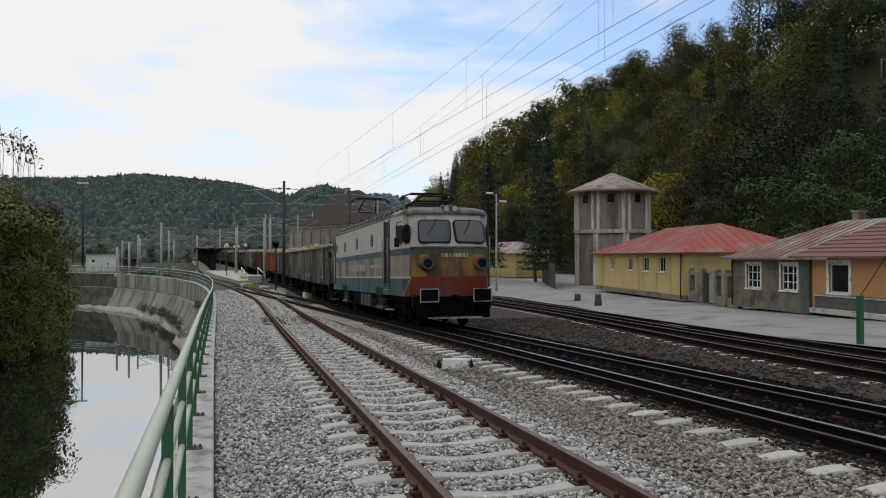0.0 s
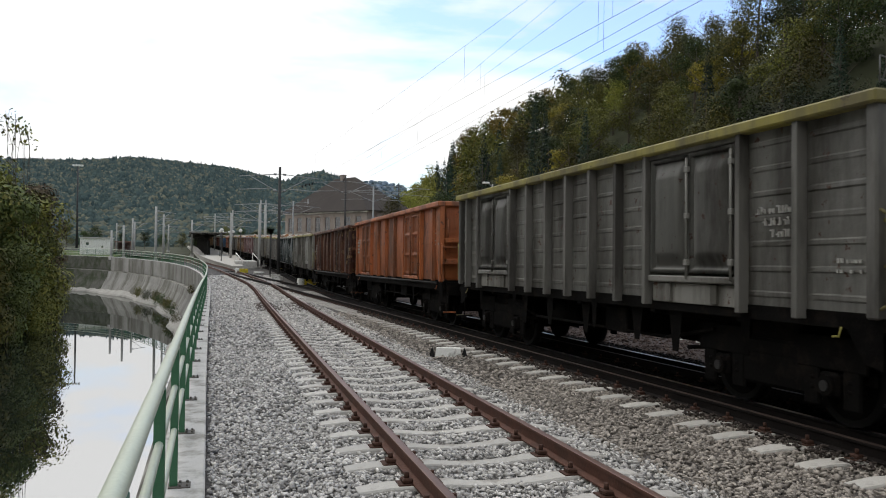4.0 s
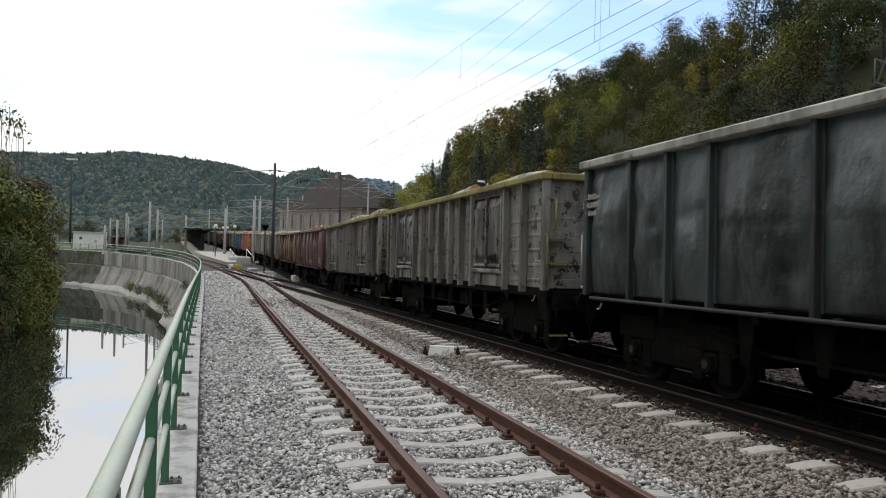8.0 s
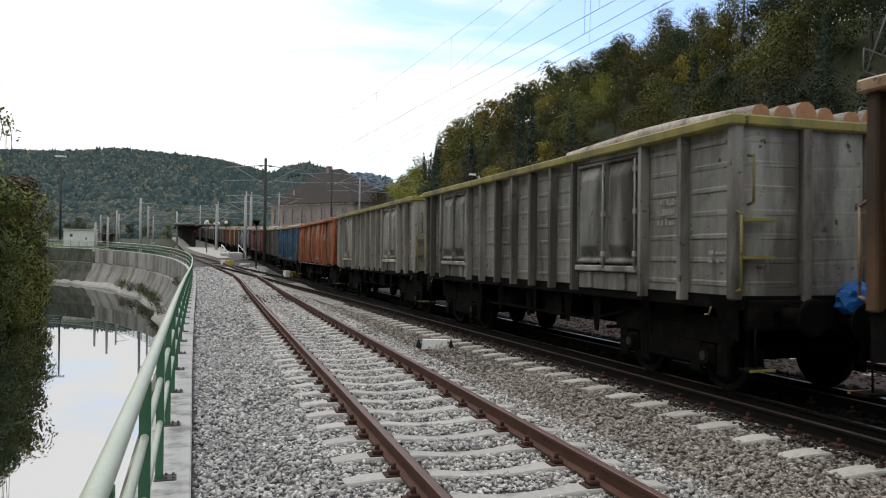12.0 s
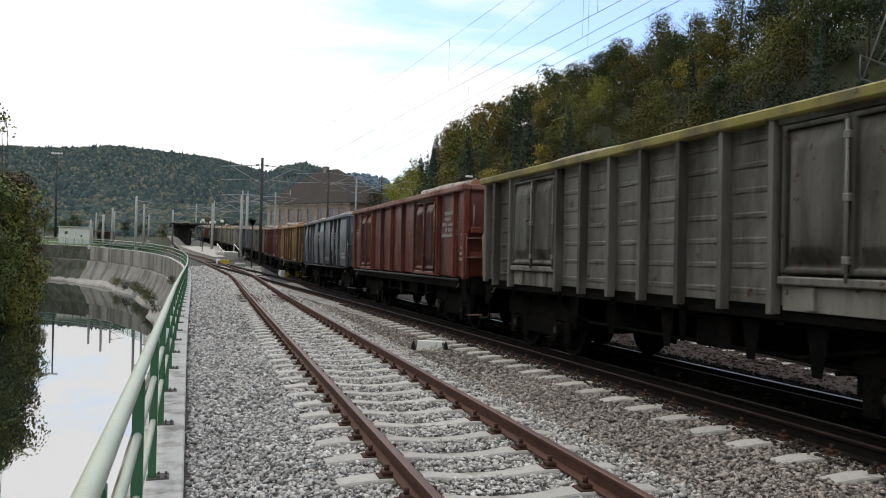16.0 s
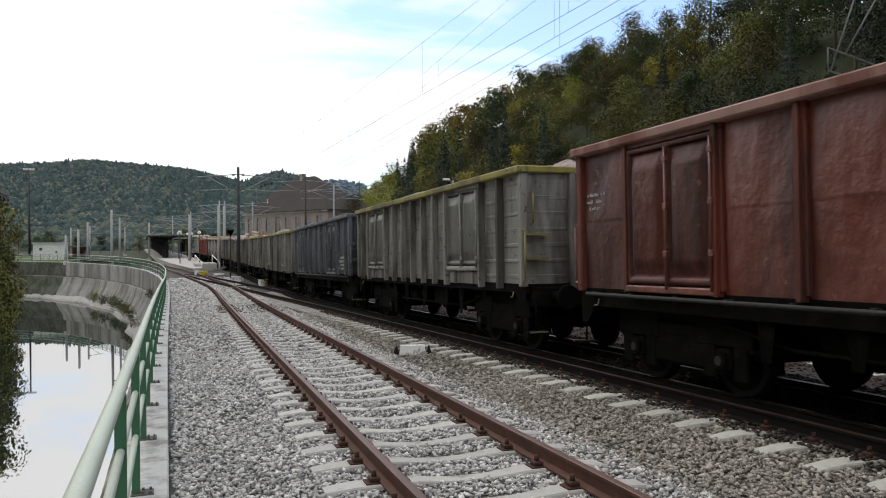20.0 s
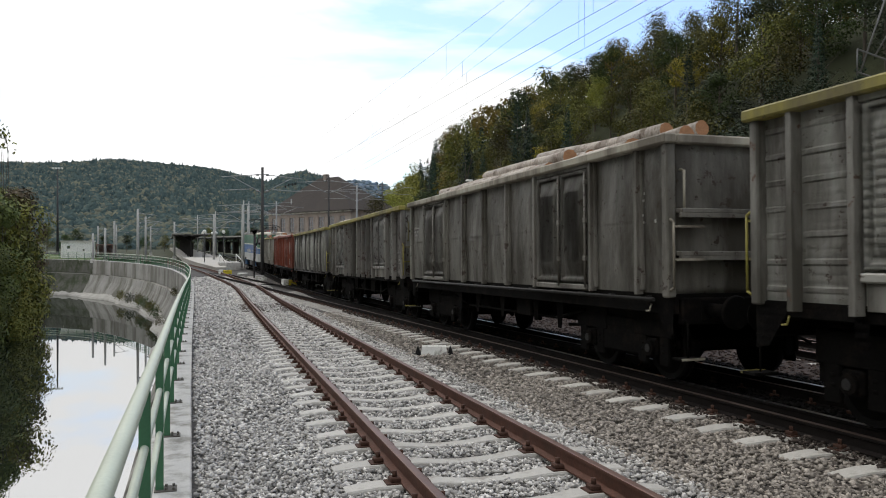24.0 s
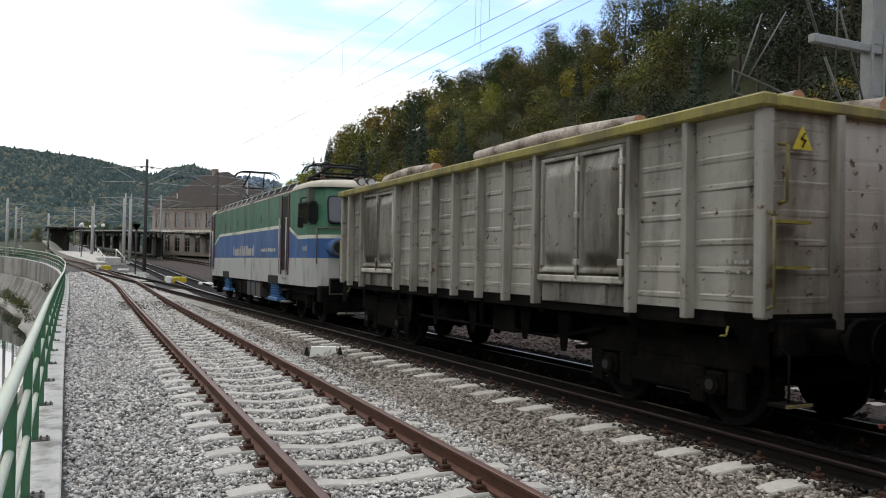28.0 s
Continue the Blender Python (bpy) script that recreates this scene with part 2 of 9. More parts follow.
def rod(bm, p, q, r, r2=None, n=8, caps=True, index=0):
    p, q = Vector(p), Vector(q)
    r2 = r if r2 is None else r2
    d = (q - p).normalized()
    u = d.orthogonal().normalized()
    w = d.cross(u)
    a = [bm.verts.new(p + (u * math.cos(2 * math.pi * i / n) + w * math.sin(2 * math.pi * i / n)) * r) for i in range(n)]
    b = [bm.verts.new(q + (u * math.cos(2 * math.pi * i / n) + w * math.sin(2 * math.pi * i / n)) * r2) for i in range(n)]
    for i in range(n):
        f = bm.faces.new((a[i], a[(i + 1) % n], b[(i + 1) % n], b[i]))
        f.smooth, f.material_index = n > 5, index
    if caps:
        bm.faces.new(a[::-1]).material_index = index
        bm.faces.new(b).material_index = index


def bar(bm, pts, r, n=8):
    for p, q in zip(pts, pts[1:]):
        rod(bm, p, q, r, n=n)


def smooth_line(points, step=1.0, sigma=4.0):
    """A smooth, evenly stepped line through rough plan points, with its length so far."""
    p = np.array(points, float)
    s = np.concatenate([[0], np.cumsum(np.hypot(*np.diff(p[:, :2], axis=0).T))])
    k = np.arange(0, s[-1], step)
    q = np.stack([np.interp(k, s, p[:, i]) for i in range(p.shape[1])], 1)
    m = int(3 * sigma / step)
    if m:
        g = np.exp(-0.5 * (np.arange(-m, m + 1) * step / sigma) ** 2)
        g /= g.sum()
        pad = np.concatenate([q[0] + (q[0] - q[1]) * np.arange(m, 0, -1)[:, None], q, q[-1] + (q[-1] - q[-2]) * np.arange(1, m + 1)[:, None]])
        q = np.stack([np.convolve(pad[:, i], g, "valid") for i in range(p.shape[1])], 1)
    return q


def sweep(bm, line, profile, closed=True, index=None, up=None):
    """Sweeps a profile of (side, height) along a line of points, upright."""
    rows = []
    n = len(line)
    for i in range(n):
        d = line[min(i + 1, n - 1)] - line[max(i - 1, 0)]
        side = Vector((d[1], -d[0], 0)).normalized()
        rows.append([bm.verts.new(Vector(line[i]) + side * a + Vector((0, 0, h))) for a, h in profile])
    k = len(profile)
    for a, b in zip(rows, rows[1:]):
        for j in range(k if closed else k - 1):
            f = bm.faces.new((a[j], a[(j + 1) % k], b[(j + 1) % k], b[j]))
            if index:
                f.material_index = index[j]
    if closed:
        bm.faces.new(rows[0]), bm.faces.new(rows[-1][::-1])


# ---------------------------------------------------------------- the lie of the land
PROFILE_Y = (-500, 0, 45, 70, 100, 150, 250, 400, 900)
PROFILE_Z = (12.0, 0, -1.08, -1.2, -1.0, -0.7, -0.4, -0.2, 0)
_py = np.arange(-500, 900, 1.0)
_pz = smooth_line([(y, z) for y, z in zip(PROFILE_Y, PROFILE_Z)], 1.0, 5.0)


def grade(y):
    """Height of the rail heads at y."""
    return float(np.interp(y, _pz[:, 0], _pz[:, 1]))


def on_grade(points, step=1.0, sigma=4.0, dz=0.0):
    q = smooth_line(points, step, sigma)
    return np.stack([q[:, 0], q[:, 1], [grade(y) + dz for y in q[:, 1]]], 1)


WATER = -6.3
TRAIN_LINE = [(7.45, -480), (7.45, 12), (7.5, 22), (7.62, 35), (7.95, 56), (8.3, 75), (8.2, 86), (7.6, 101), (7.0, 118), (6.5, 142), (6.0, 178), (4.6, 220), (2.2, 270), (-1, 330), (-6, 480)]
LINE_A = [(2.0, -30), (2.35, 0), (2.53, 6), (3.13, 26), (3.65, 42), (3.92, 51), (3.85, 59), (3.5, 66), (3.0, 75), (2.3, 84), (1.3, 94), (-1.5, 112), (-7, 138), (-18, 175), (-36, 215), (-70, 265)]
LINE_X = [(7.3, -25), (7.05, 2), (6.97, 15), (6.8, 28), (6.6, 38), (6.2, 46), (5.6, 54), (4.8, 62), (4.0, 69), (3.05, 77)]
LINE_C = [(10.6, -30), (10.9, 0), (11.8, 11), (12.75, 17), (14.1, 24), (15.6, 32), (17.0, 42), (17.6, 55), (17.2, 75), (16, 95), (13, 125), (6, 165)]
LINE_D = [(11.6, -30), (12.1, 0), (13.0, 11), (13.9, 17), (14.8, 23), (16.4, 32), (18.0, 42), (18.8, 55), (18.6, 75), (18, 95)]
KERB = [(-0.13, -12), (-0.01, 0), (0.045, 6), (0.075, 13), (0.19, 25), (0.42, 44), (0.5, 54), (0.55, 64), (0.2, 77), (-1.2, 93), (-4, 108), (-8.6, 122), (-14, 133), (-22, 141), (-40, 146), (-90, 150)]

# ---------------------------------------------------------------- ground
def hill_foot(y):
    return 52 + 0.2 * max(0, y - 250)


def ground_height(x, y):
    g = grade(y) - 0.45
    # the river cut
    if y < 150:
        edge = float(np.interp(y, [p[1] for p in KERB], [p[0] for p in KERB]))
        d = edge + 0.25 - x
        if d > 0:
            bank = max(0.0, (-x - 14.5 - 0.7 * max(0, y - 92)) / 5.0)      # the far bank rises again
            g += min(9.0, bank * 3.0) - min(7.6, d * 9.0)
    # an added slope across the river, never in view, to block sky light
    f = -x - 30 - 0.1 * max(0, y)
    if f > 0 and y < 130:
        u = min(1.0, f / 60.0)
        g += 38.0 * u * u * (3 - 2 * u) * min(1.0, max(0.0, (130 - y) / 60))
    # forested hill beyond the houses
    e = x - hill_foot(y)
    if e > 0:
        u = min(1.0, e / 38.0)
        g += (35.0 - min(11.0, 0.13 * max(0, y - 225))) * u * u * (3 - 2 * u) + 0.04 * max(0, e - 38)
    return g


gx = np.concatenate([np.linspace(-900, -120, 14), np.linspace(-110, -62, 9), np.linspace(-60, 0, 61), [0.2, 0.5, 1.0], np.linspace(2, 24, 12), np.linspace(28, 120, 24), np.linspace(130, 400, 20), np.linspace(450, 900, 8)])
gy = np.concatenate([np.linspace(-600, -60, 12), np.linspace(-50, 100, 61), np.linspace(101, 160, 60), np.linspace(170, 600, 40), np.linspace(650, 1600, 14)])
verts = [(float(x), float(y), ground_height(float(x), float(y))) for y in gy for x in gx]
nx = len(gx)
faces = [(j * nx + i, j * nx + i + 1, (j + 1) * nx + i + 1, (j + 1) * nx + i) for j in range(len(gy) - 1) for i in range(nx - 1)]
ground = mesh_part("ground", verts, faces, M["earth"])
tagged(ground, "dark earth and undergrowth of the valley floor and hillside", "ground", kind="structure")

# water
m = bpy.data.materials.new("river_water")
m.use_nodes = True
b = m.node_tree.nodes["Principled BSDF"]
b.inputs["Base Color"].default_value = (0.012, 0.016, 0.012, 1)
b.inputs["Roughness"].default_value, b.inputs["IOR"].default_value, b.inputs["Specular IOR Level"].default_value = 0.012, 3.4, 1.0
tx = m.node_tree.nodes.new("ShaderNodeTexNoise")
tx.inputs["Scale"].default_value = 0.8
bp = m.node_tree.nodes.new("ShaderNodeBump")
bp.inputs["Strength"].default_value, bp.inputs["Distance"].default_value = 0.05, 0.02
m.node_tree.links.new(tx.outputs["Fac"], bp.inputs["Height"]), m.node_tree.links.new(bp.outputs[0], b.inputs["Normal"])
M["water"] = m
bm = bmesh.new()
vs = [bm.verts.new(p) for p in ((-80, -120, WATER), (-0.3, -120, WATER), (-0.3, 70, WATER), (-4, 108, WATER), (-14, 136, WATER), (-22, 143, WATER), (-80, 152, WATER))]
bm.faces.new(vs)
tagged(part("water", bm, M["water"]), "still dark river water mirroring the sky", "water", kind="structure")

# ballast bed
bm = bmesh.new()
kl = on_grade(KERB[:11], 1.0, 3.0, -0.215)
tl = on_grade([(9.6, -12), (9.7, 30), (10.3, 60), (10.4, 86), (9.5, 101), (7, 122)], 1.0, 3.0, -0.215)
ys = np.arange(-11, 118, 1.0)
for y0, y1 in zip(ys, ys[1:]):
    a0, a1 = np.interp([y0, y1], kl[:, 1], kl[:, 0])
    b0, b1 = np.interp([y0, y1], (-12, 0, 30, 50, 120), (3.9, 4.1, 5.0, 6.5, 7.5))
    bm.faces.new([bm.verts.new(v) for v in ((a0, y0, grade(y0) - 0.215), (b0, y0, grade(y0) - 0.215), (b1, y1, grade(y1) - 0.215), (a1, y1, grade(y1) - 0.215))])
bmesh.ops.remove_doubles(bm, verts=bm.verts, dist=0.001)
tagged(part("ballast_bed", bm, M["ballast"]), "crushed stone ballast bed, dark for shade between the loose stones", "ballast", kind="structure")
bm = bmesh.new()
for y0, y1 in zip(ys, ys[1:]):
    a0, a1 = np.interp([y0, y1], (-12, 0, 30, 50, 120), (3.9, 4.1, 5.0, 6.5, 7.5))
    b0, b1 = np.interp([y0, y1], tl[:, 1], tl[:, 0])
    bm.faces.new([bm.verts.new(v) for v in ((a0, y0, grade(y0) - 0.215), (b0, y0, grade(y0) - 0.215), (b1, y1, grade(y1) - 0.215), (a1, y1, grade(y1) - 0.215))])
bmesh.ops.remove_doubles(bm, verts=bm.verts, dist=0.001)
tagged(part("dusty_bed", bm, M["dusty_ballast"]), "dusty brown ballast bed, dark for shade between the loose stones", "ballast", kind="structure")
bm = bmesh.new()
sweep(bm, on_grade([(7.5, -12), (7.5, 12), (7.5, 22), (7.6, 35), (7.95, 56), (8.3, 75), (8.2, 86), (7.5, 101)], 1.0, 3.0, -0.205), [(-1.22, -0.06), (-1.15, 0.05), (1.75, 0.05), (1.95, -0.02)])
tagged(part("oily_bed", bm, M["oily_ballast"]), "oil-blackened ballast of the running line", "ballast", kind="structure")
bm = bmesh.new()
for y0, y1 in zip(ys, ys[1:]):
    b0, b1 = np.interp([y0, y1], tl[:, 1], tl[:, 0])
    c0, c1 = np.interp([y0, y1], (-12, 15, 24, 30, 40, 53, 120), (15.2, 15.6, 15.6, 17, 19.5, 21, 20))
    bm.faces.new([bm.verts.new(v) for v in ((b0 - 0.2, y0, grade(y0) - 0.2), (c0, y0, grade(y0) - 0.2), (c1, y1, grade(y1) - 0.2), (b1 - 0.2, y1, grade(y1) - 0.2))])
bmesh.ops.remove_doubles(bm, verts=bm.verts, dist=0.001)
tagged(part("old_ballast_bed", bm, M["old_ballast"]), "rust-brown old ballast between the sidings", "ballast", kind="structure")
bm = bmesh.new()
for y0, y1 in zip(ys, ys[1:]):
    c0, c1 = np.interp([y0, y1], (-12, 15, 24, 30, 40, 53, 120), (15.2, 15.6, 15.6, 17, 19.5, 21, 20))
    for s0, s1, t0, t1 in ((0, 0, 60, 60),):
        bm.faces.new([bm.verts.new(v) for v in ((c0, y0, grade(y0) - 0.12), (55, y0, grade(y0) - 0.05), (55, y1, grade(y1) - 0.05), (c1, y1, grade(y1) - 0.12))])
bmesh.ops.remove_doubles(bm, verts=bm.verts, dist=0.001)
tagged(part("pavement", bm, M["asphalt"]), "pale worn asphalt yard in front of the houses", "pavement", kind="structure")

# ---------------------------------------------------------------- tracks
RAIL = [(-0.07, -0.165), (0.07, -0.165), (0.07, -0.15), (0.012, -0.13), (0.012, -0.04), (0.036, -0.03), (0.036, -0.004), (0.026, 0), (-0.026, 0), (-0.036, -0.004), (-0.036, -0.03), (-0.012, -0.04), (-0.012, -0.13), (-0.07, -0.15)]
RAIL_INDEX = [0, 0, 0, 0, 0, 0, 1, 1, 1, 0, 0, 0, 0, 0]


def offset_line(line, d):
    t = np.gradient(line[:, :2], axis=0)
    t /= np.linalg.norm(t, axis=1)[:, None]
    q = line.copy()
    q[:, 0] += t[:, 1] * d
    q[:, 1] -= t[:, 0] * d
    return q


def track(name, points, label, mats, y0, y1, dz=0.0):
    tr = thing(name, label, "railway track", kind="structure")
    line = on_grade(points, 1.0, 3.0, dz)
    line = line[(line[:, 1] > y0) & (line[:, 1] < y1)]
    for d in (-0.753, 0.753):
        bm = bmesh.new()
        sweep(bm, offset_line(line, d), RAIL, index=RAIL_INDEX)
        part("rail", bm, mats, tr)
    return tr, line


track_a, line_a = track("near_track", LINE_A, "rust-brown steel rails on pale concrete sleepers in grey ballast", [M["rust_rail"], M["rusthead"]], -8, 200)
track_t, line_t = track("main_track", TRAIN_LINE, "dark oily steel rails worn bright on top", [M["dark_rail"], M["railhead"]], -60, 330)
track_x, line_x = track("crossover_track", LINE_X, "dark steel rails of a crossover on concrete sleepers", [M["dark_rail"], M["darkhead"]], -14, 77, -0.004)
track_c, line_c = track("siding_track", LINE_C, "dark rusty rails of a siding beside the yard", [M["dark_rail"], M["rusthead"]], -14, 150, -0.03)
track_d, line_d = track("far_siding_track", LINE_D, "dark rusty rails of a siding beside the yard", [M["dark_rail"], M["rusthead"]], -14, 80, -0.034)



# ---------------------------------------------------------------- train materials
def paint(name, colour, dirt, amount, streak=True, rough=0.55, dirt2=None, amount2=0.35, scale2=9.0, dent=0.4, gloss=0.32, metal=0.0):
    """Weathered wagon paint: fading, streaks of grime, and chips that show rust; each object has its own pattern."""
    m = bpy.data.materials.new(name)
    m.use_nodes = True
    n, l = m.node_tree.nodes, m.node_tree.links
    b = n["Principled BSDF"]
    b.inputs["Roughness"].default_value, b.inputs["Specular IOR Level"].default_value = rough, gloss
    b.inputs["Metallic"].default_value = metal
    co, info = n.new("ShaderNodeTexCoord"), n.new("ShaderNodeObjectInfo")
    sh = n.new("ShaderNodeVectorMath")
    sh.operation = "MULTIPLY_ADD"
    l.new(info.outputs["Random"], sh.inputs[0])
    sh.inputs[1].default_value = (97, 61, 43)
    l.new(co.outputs["Object"], sh.inputs[2])
    vec = sh.outputs[0]

    def tex(scale, detail, rgh, stretch=None):
        t = n.new("ShaderNodeTexNoise")
        t.inputs["Scale"].default_value, t.inputs["Detail"].default_value, t.inputs["Roughness"].default_value = scale, detail, rgh
        if stretch:
            mp = n.new("ShaderNodeMapping")
            mp.inputs["Scale"].default_value = stretch
            l.new(vec, mp.inputs["Vector"]), l.new(mp.outputs[0], t.inputs["Vector"])
        else:
            l.new(vec, t.inputs["Vector"])
        return t.outputs["Fac"]

    def span(fac, a, z, c=0.0, d=1.0):
        r = n.new("ShaderNodeMapRange")
        r.inputs["From Min"].default_value, r.inputs["From Max"].default_value = a, z
        r.inputs["To Min"].default_value, r.inputs["To Max"].default_value = c, d
        l.new(fac, r.inputs["Value"])
        return r.outputs[0]

    def blend(fac, a, c):
        x = n.new("ShaderNodeMix")
        x.data_type = "RGBA"
        l.new(fac, x.inputs["Factor"])
        l.new(a, x.inputs[6]) if not isinstance(a, tuple) else setattr(x.inputs[6], "default_value", (*a, 1))
        x.inputs[7].default_value = (*c, 1)
        return x.outputs[2]

    pale = tuple(min(1, 0.95 * k + 0.012) for k in colour)
    grime, chips, fade = tex(1.1, 8, 0.65, (1, 1, 0.22) if streak else None), tex(scale2 * 0.55, 9, 0.72), tex(0.7, 5, 0.6)
    col = blend(span(fade, 0.35, 0.7), colour, pale)
    col = blend(span(grime, 0.56 - 0.25 * amount, 0.70 - 0.22 * amount), col, dirt)
    runs = tex(3.4, 6, 0.6, (1, 1, 0.07)) if streak else tex(3.4, 6, 0.6)
    col = blend(span(runs, 0.57 - 0.05 * amount, 0.78, 0.0, min(0.6, 1.2 * amount)), col, tuple(0.8 * k for k in dirt))
    if dirt2:
        col = blend(span(chips, 0.655 - 0.15 * amount2, 0.675 - 0.15 * amount2), col, dirt2)
    l.new(col, b.inputs["Base Color"])
    l.new(span(grime, 0.3, 0.7, max(0.34, rough - 0.14), min(1, rough + 0.15)), b.inputs["Roughness"])
    bp = n.new("ShaderNodeBump")
    bp.inputs["Strength"].default_value, bp.inputs["Distance"].default_value = dent, 0.09
    l.new(tex(1.5, 3, 0.4, (1, 1.2, 0.8)), bp.inputs["Height"])
    crease = n.new("ShaderNodeBump")
    crease.inputs["Strength"].default_value, crease.inputs["Distance"].default_value = min(1.0, dent), 0.006
    l.new(span(tex(6.5, 4, 0.6), 0.3, 0.7), crease.inputs["Height"])
    l.new(bp.outputs[0], crease.inputs["Normal"]), l.new(crease.outputs[0], b.inputs["Normal"])
    return m


GRIME = (0.055, 0.05, 0.045)
RUST = (0.12, 0.045, 0.022)
PAINTS = {
    "grey": paint("weathered_grey_paint", (0.345, 0.34, 0.305), (0.12, 0.11, 0.095), 0.42, rough=0.5, dirt2=(0.07, 0.05, 0.04), amount2=0.27, scale2=11.0),
    "light_grey": paint("pale_weathered_grey_paint", (0.50, 0.485, 0.43), (0.20, 0.185, 0.15), 0.36, rough=0.5, dirt2=(0.10, 0.055, 0.035), amount2=0.28, scale2=13.0),
    "dark_grey": paint("dull_grey_paint", (0.200, 0.195, 0.175), (0.080, 0.075, 0.065), 0.45, dirt2=(0.09, 0.05, 0.035), amount2=0.3),
    "peeling": paint("peeling_grey_paint", (0.300, 0.295, 0.270), (0.11, 0.10, 0.09), 0.42, dirt2=(0.05, 0.036, 0.03), amount2=0.66, scale2=8.0),
    "slate": paint("slate_grey_paint", (0.17, 0.20, 0.205), (0.055, 0.066, 0.064), 0.4, rough=0.34, dirt2=(0.2, 0.205, 0.2), amount2=0.12, dent=1.0, gloss=1.0, metal=0.35),
    "slate_blue": paint("slate_blue_paint", (0.11, 0.125, 0.142), (0.06, 0.063, 0.068), 0.5, rough=0.5, dirt2=(0.25, 0.26, 0.27), amount2=0.35, dent=0.8, gloss=0.6),
    "silver": paint("silver_grey_paint", (0.27, 0.29, 0.315), (0.12, 0.13, 0.145), 0.3, rough=0.38, dirt2=(0.4, 0.41, 0.41), amount2=0.25, dent=0.9, gloss=0.8, metal=0.4),
    "pale_grey": paint("pale_grey_paint", (0.35, 0.35, 0.305), (0.15, 0.145, 0.12), 0.34, rough=0.5, dirt2=(0.12, 0.09, 0.07), amount2=0.35, dent=0.8, gloss=0.6),
    "dun": paint("dun_grey_paint", (0.20, 0.19, 0.165), (0.075, 0.068, 0.055), 0.42, rough=0.5, dirt2=(0.06, 0.045, 0.035), amount2=0.42, dent=0.8),
    "red": paint("oxide_red_paint", (0.175, 0.037, 0.019), (0.07, 0.02, 0.014), 0.38, rough=0.4, dirt2=(0.26, 0.11, 0.08), amount2=0.25, dent=0.9, gloss=0.8),
    "bright_red": paint("orange_red_paint", (0.24, 0.055, 0.026), (0.130, 0.040, 0.025), 0.35, rough=0.5, dirt2=(0.09, 0.04, 0.03), amount2=0.3, dent=0.8),
    "maroon": paint("maroon_paint", (0.120, 0.032, 0.028), (0.055, 0.020, 0.018), 0.4, rough=0.4, dirt2=(0.2, 0.09, 0.08), amount2=0.2, dent=0.9, gloss=1.0),
    "orange": paint("faded_orange_paint", (0.420, 0.120, 0.030), (0.140, 0.050, 0.020), 0.4, rough=0.55, dirt2=(0.07, 0.035, 0.022), amount2=0.4, gloss=0.6),
    "rust": paint("rusted_brown_paint", (0.13, 0.045, 0.022), (0.04, 0.018, 0.012), 0.5, rough=0.6, dirt2=(0.26, 0.17, 0.085), amount2=0.5, scale2=5.0, dent=0.8),
    "tan": paint("tan_brown_paint", (0.27, 0.155, 0.062), (0.10, 0.055, 0.024), 0.48, rough=0.42, dirt2=(0.05, 0.03, 0.02), amount2=0.42, scale2=12.0, dent=1.0, gloss=0.7),
    "tan_post": paint("rusted_tan_post_paint", (0.13, 0.07, 0.03), (0.05, 0.03, 0.018), 0.5, rough=0.6),
    "ochre": paint("ochre_paint", (0.42, 0.25, 0.105), (0.24, 0.14, 0.065), 0.3, rough=0.55, dirt2=(0.24, 0.09, 0.04), amount2=0.35),
    "grey_post": paint("weathered_grey_post_paint", (0.25, 0.24, 0.215), (0.08, 0.075, 0.062), 0.5, rough=0.6, dirt2=(0.10, 0.06, 0.04), amount2=0.35),
    "light_grey_post": paint("pale_grey_post_paint", (0.32, 0.31, 0.275), (0.16, 0.15, 0.125), 0.35, rough=0.6, dirt2=(0.12, 0.075, 0.05), amount2=0.35),
    "dark_grey_post": paint("dull_grey_post_paint", (0.15, 0.145, 0.13), (0.06, 0.056, 0.05), 0.5, rough=0.6),
    "peeling_post": paint("peeling_post_paint", (0.22, 0.21, 0.19), (0.08, 0.074, 0.064), 0.5, rough=0.6, dirt2=(0.085, 0.06, 0.05), amount2=0.5),
    "ochre_post": paint("rusted_ochre_paint", (0.13, 0.07, 0.03), (0.05, 0.03, 0.018), 0.5, rough=0.65, dirt2=(0.2, 0.12, 0.05), amount2=0.4),
    "slate_post": paint("slate_post_paint", (0.035, 0.05, 0.05), (0.02, 0.024, 0.022), 0.4, rough=0.5, dirt2=(0.09, 0.035, 0.02), amount2=0.3),
    "pale_grey_post": paint("grimy_post_paint", (0.16, 0.155, 0.14), (0.06, 0.055, 0.05), 0.5, rough=0.6),
    "silver_post": paint("slate_blue_post_paint", (0.07, 0.08, 0.095), (0.03, 0.033, 0.038), 0.4, rough=0.5),
    "red_post": paint("dark_red_post_paint", (0.15, 0.035, 0.022), (0.06, 0.022, 0.016), 0.45, rough=0.55),
    "blue": paint("faded_blue_paint", (0.022, 0.105, 0.225), (0.022, 0.045, 0.075), 0.42, rough=0.42, dirt2=(0.07, 0.05, 0.045), amount2=0.3, dent=0.9, gloss=0.7),
    "white": paint("flaking_white_paint", (0.70, 0.70, 0.68), (0.40, 0.38, 0.34), 0.3, rough=0.6, dirt2=(0.07, 0.05, 0.04), amount2=0.55, scale2=9),
}
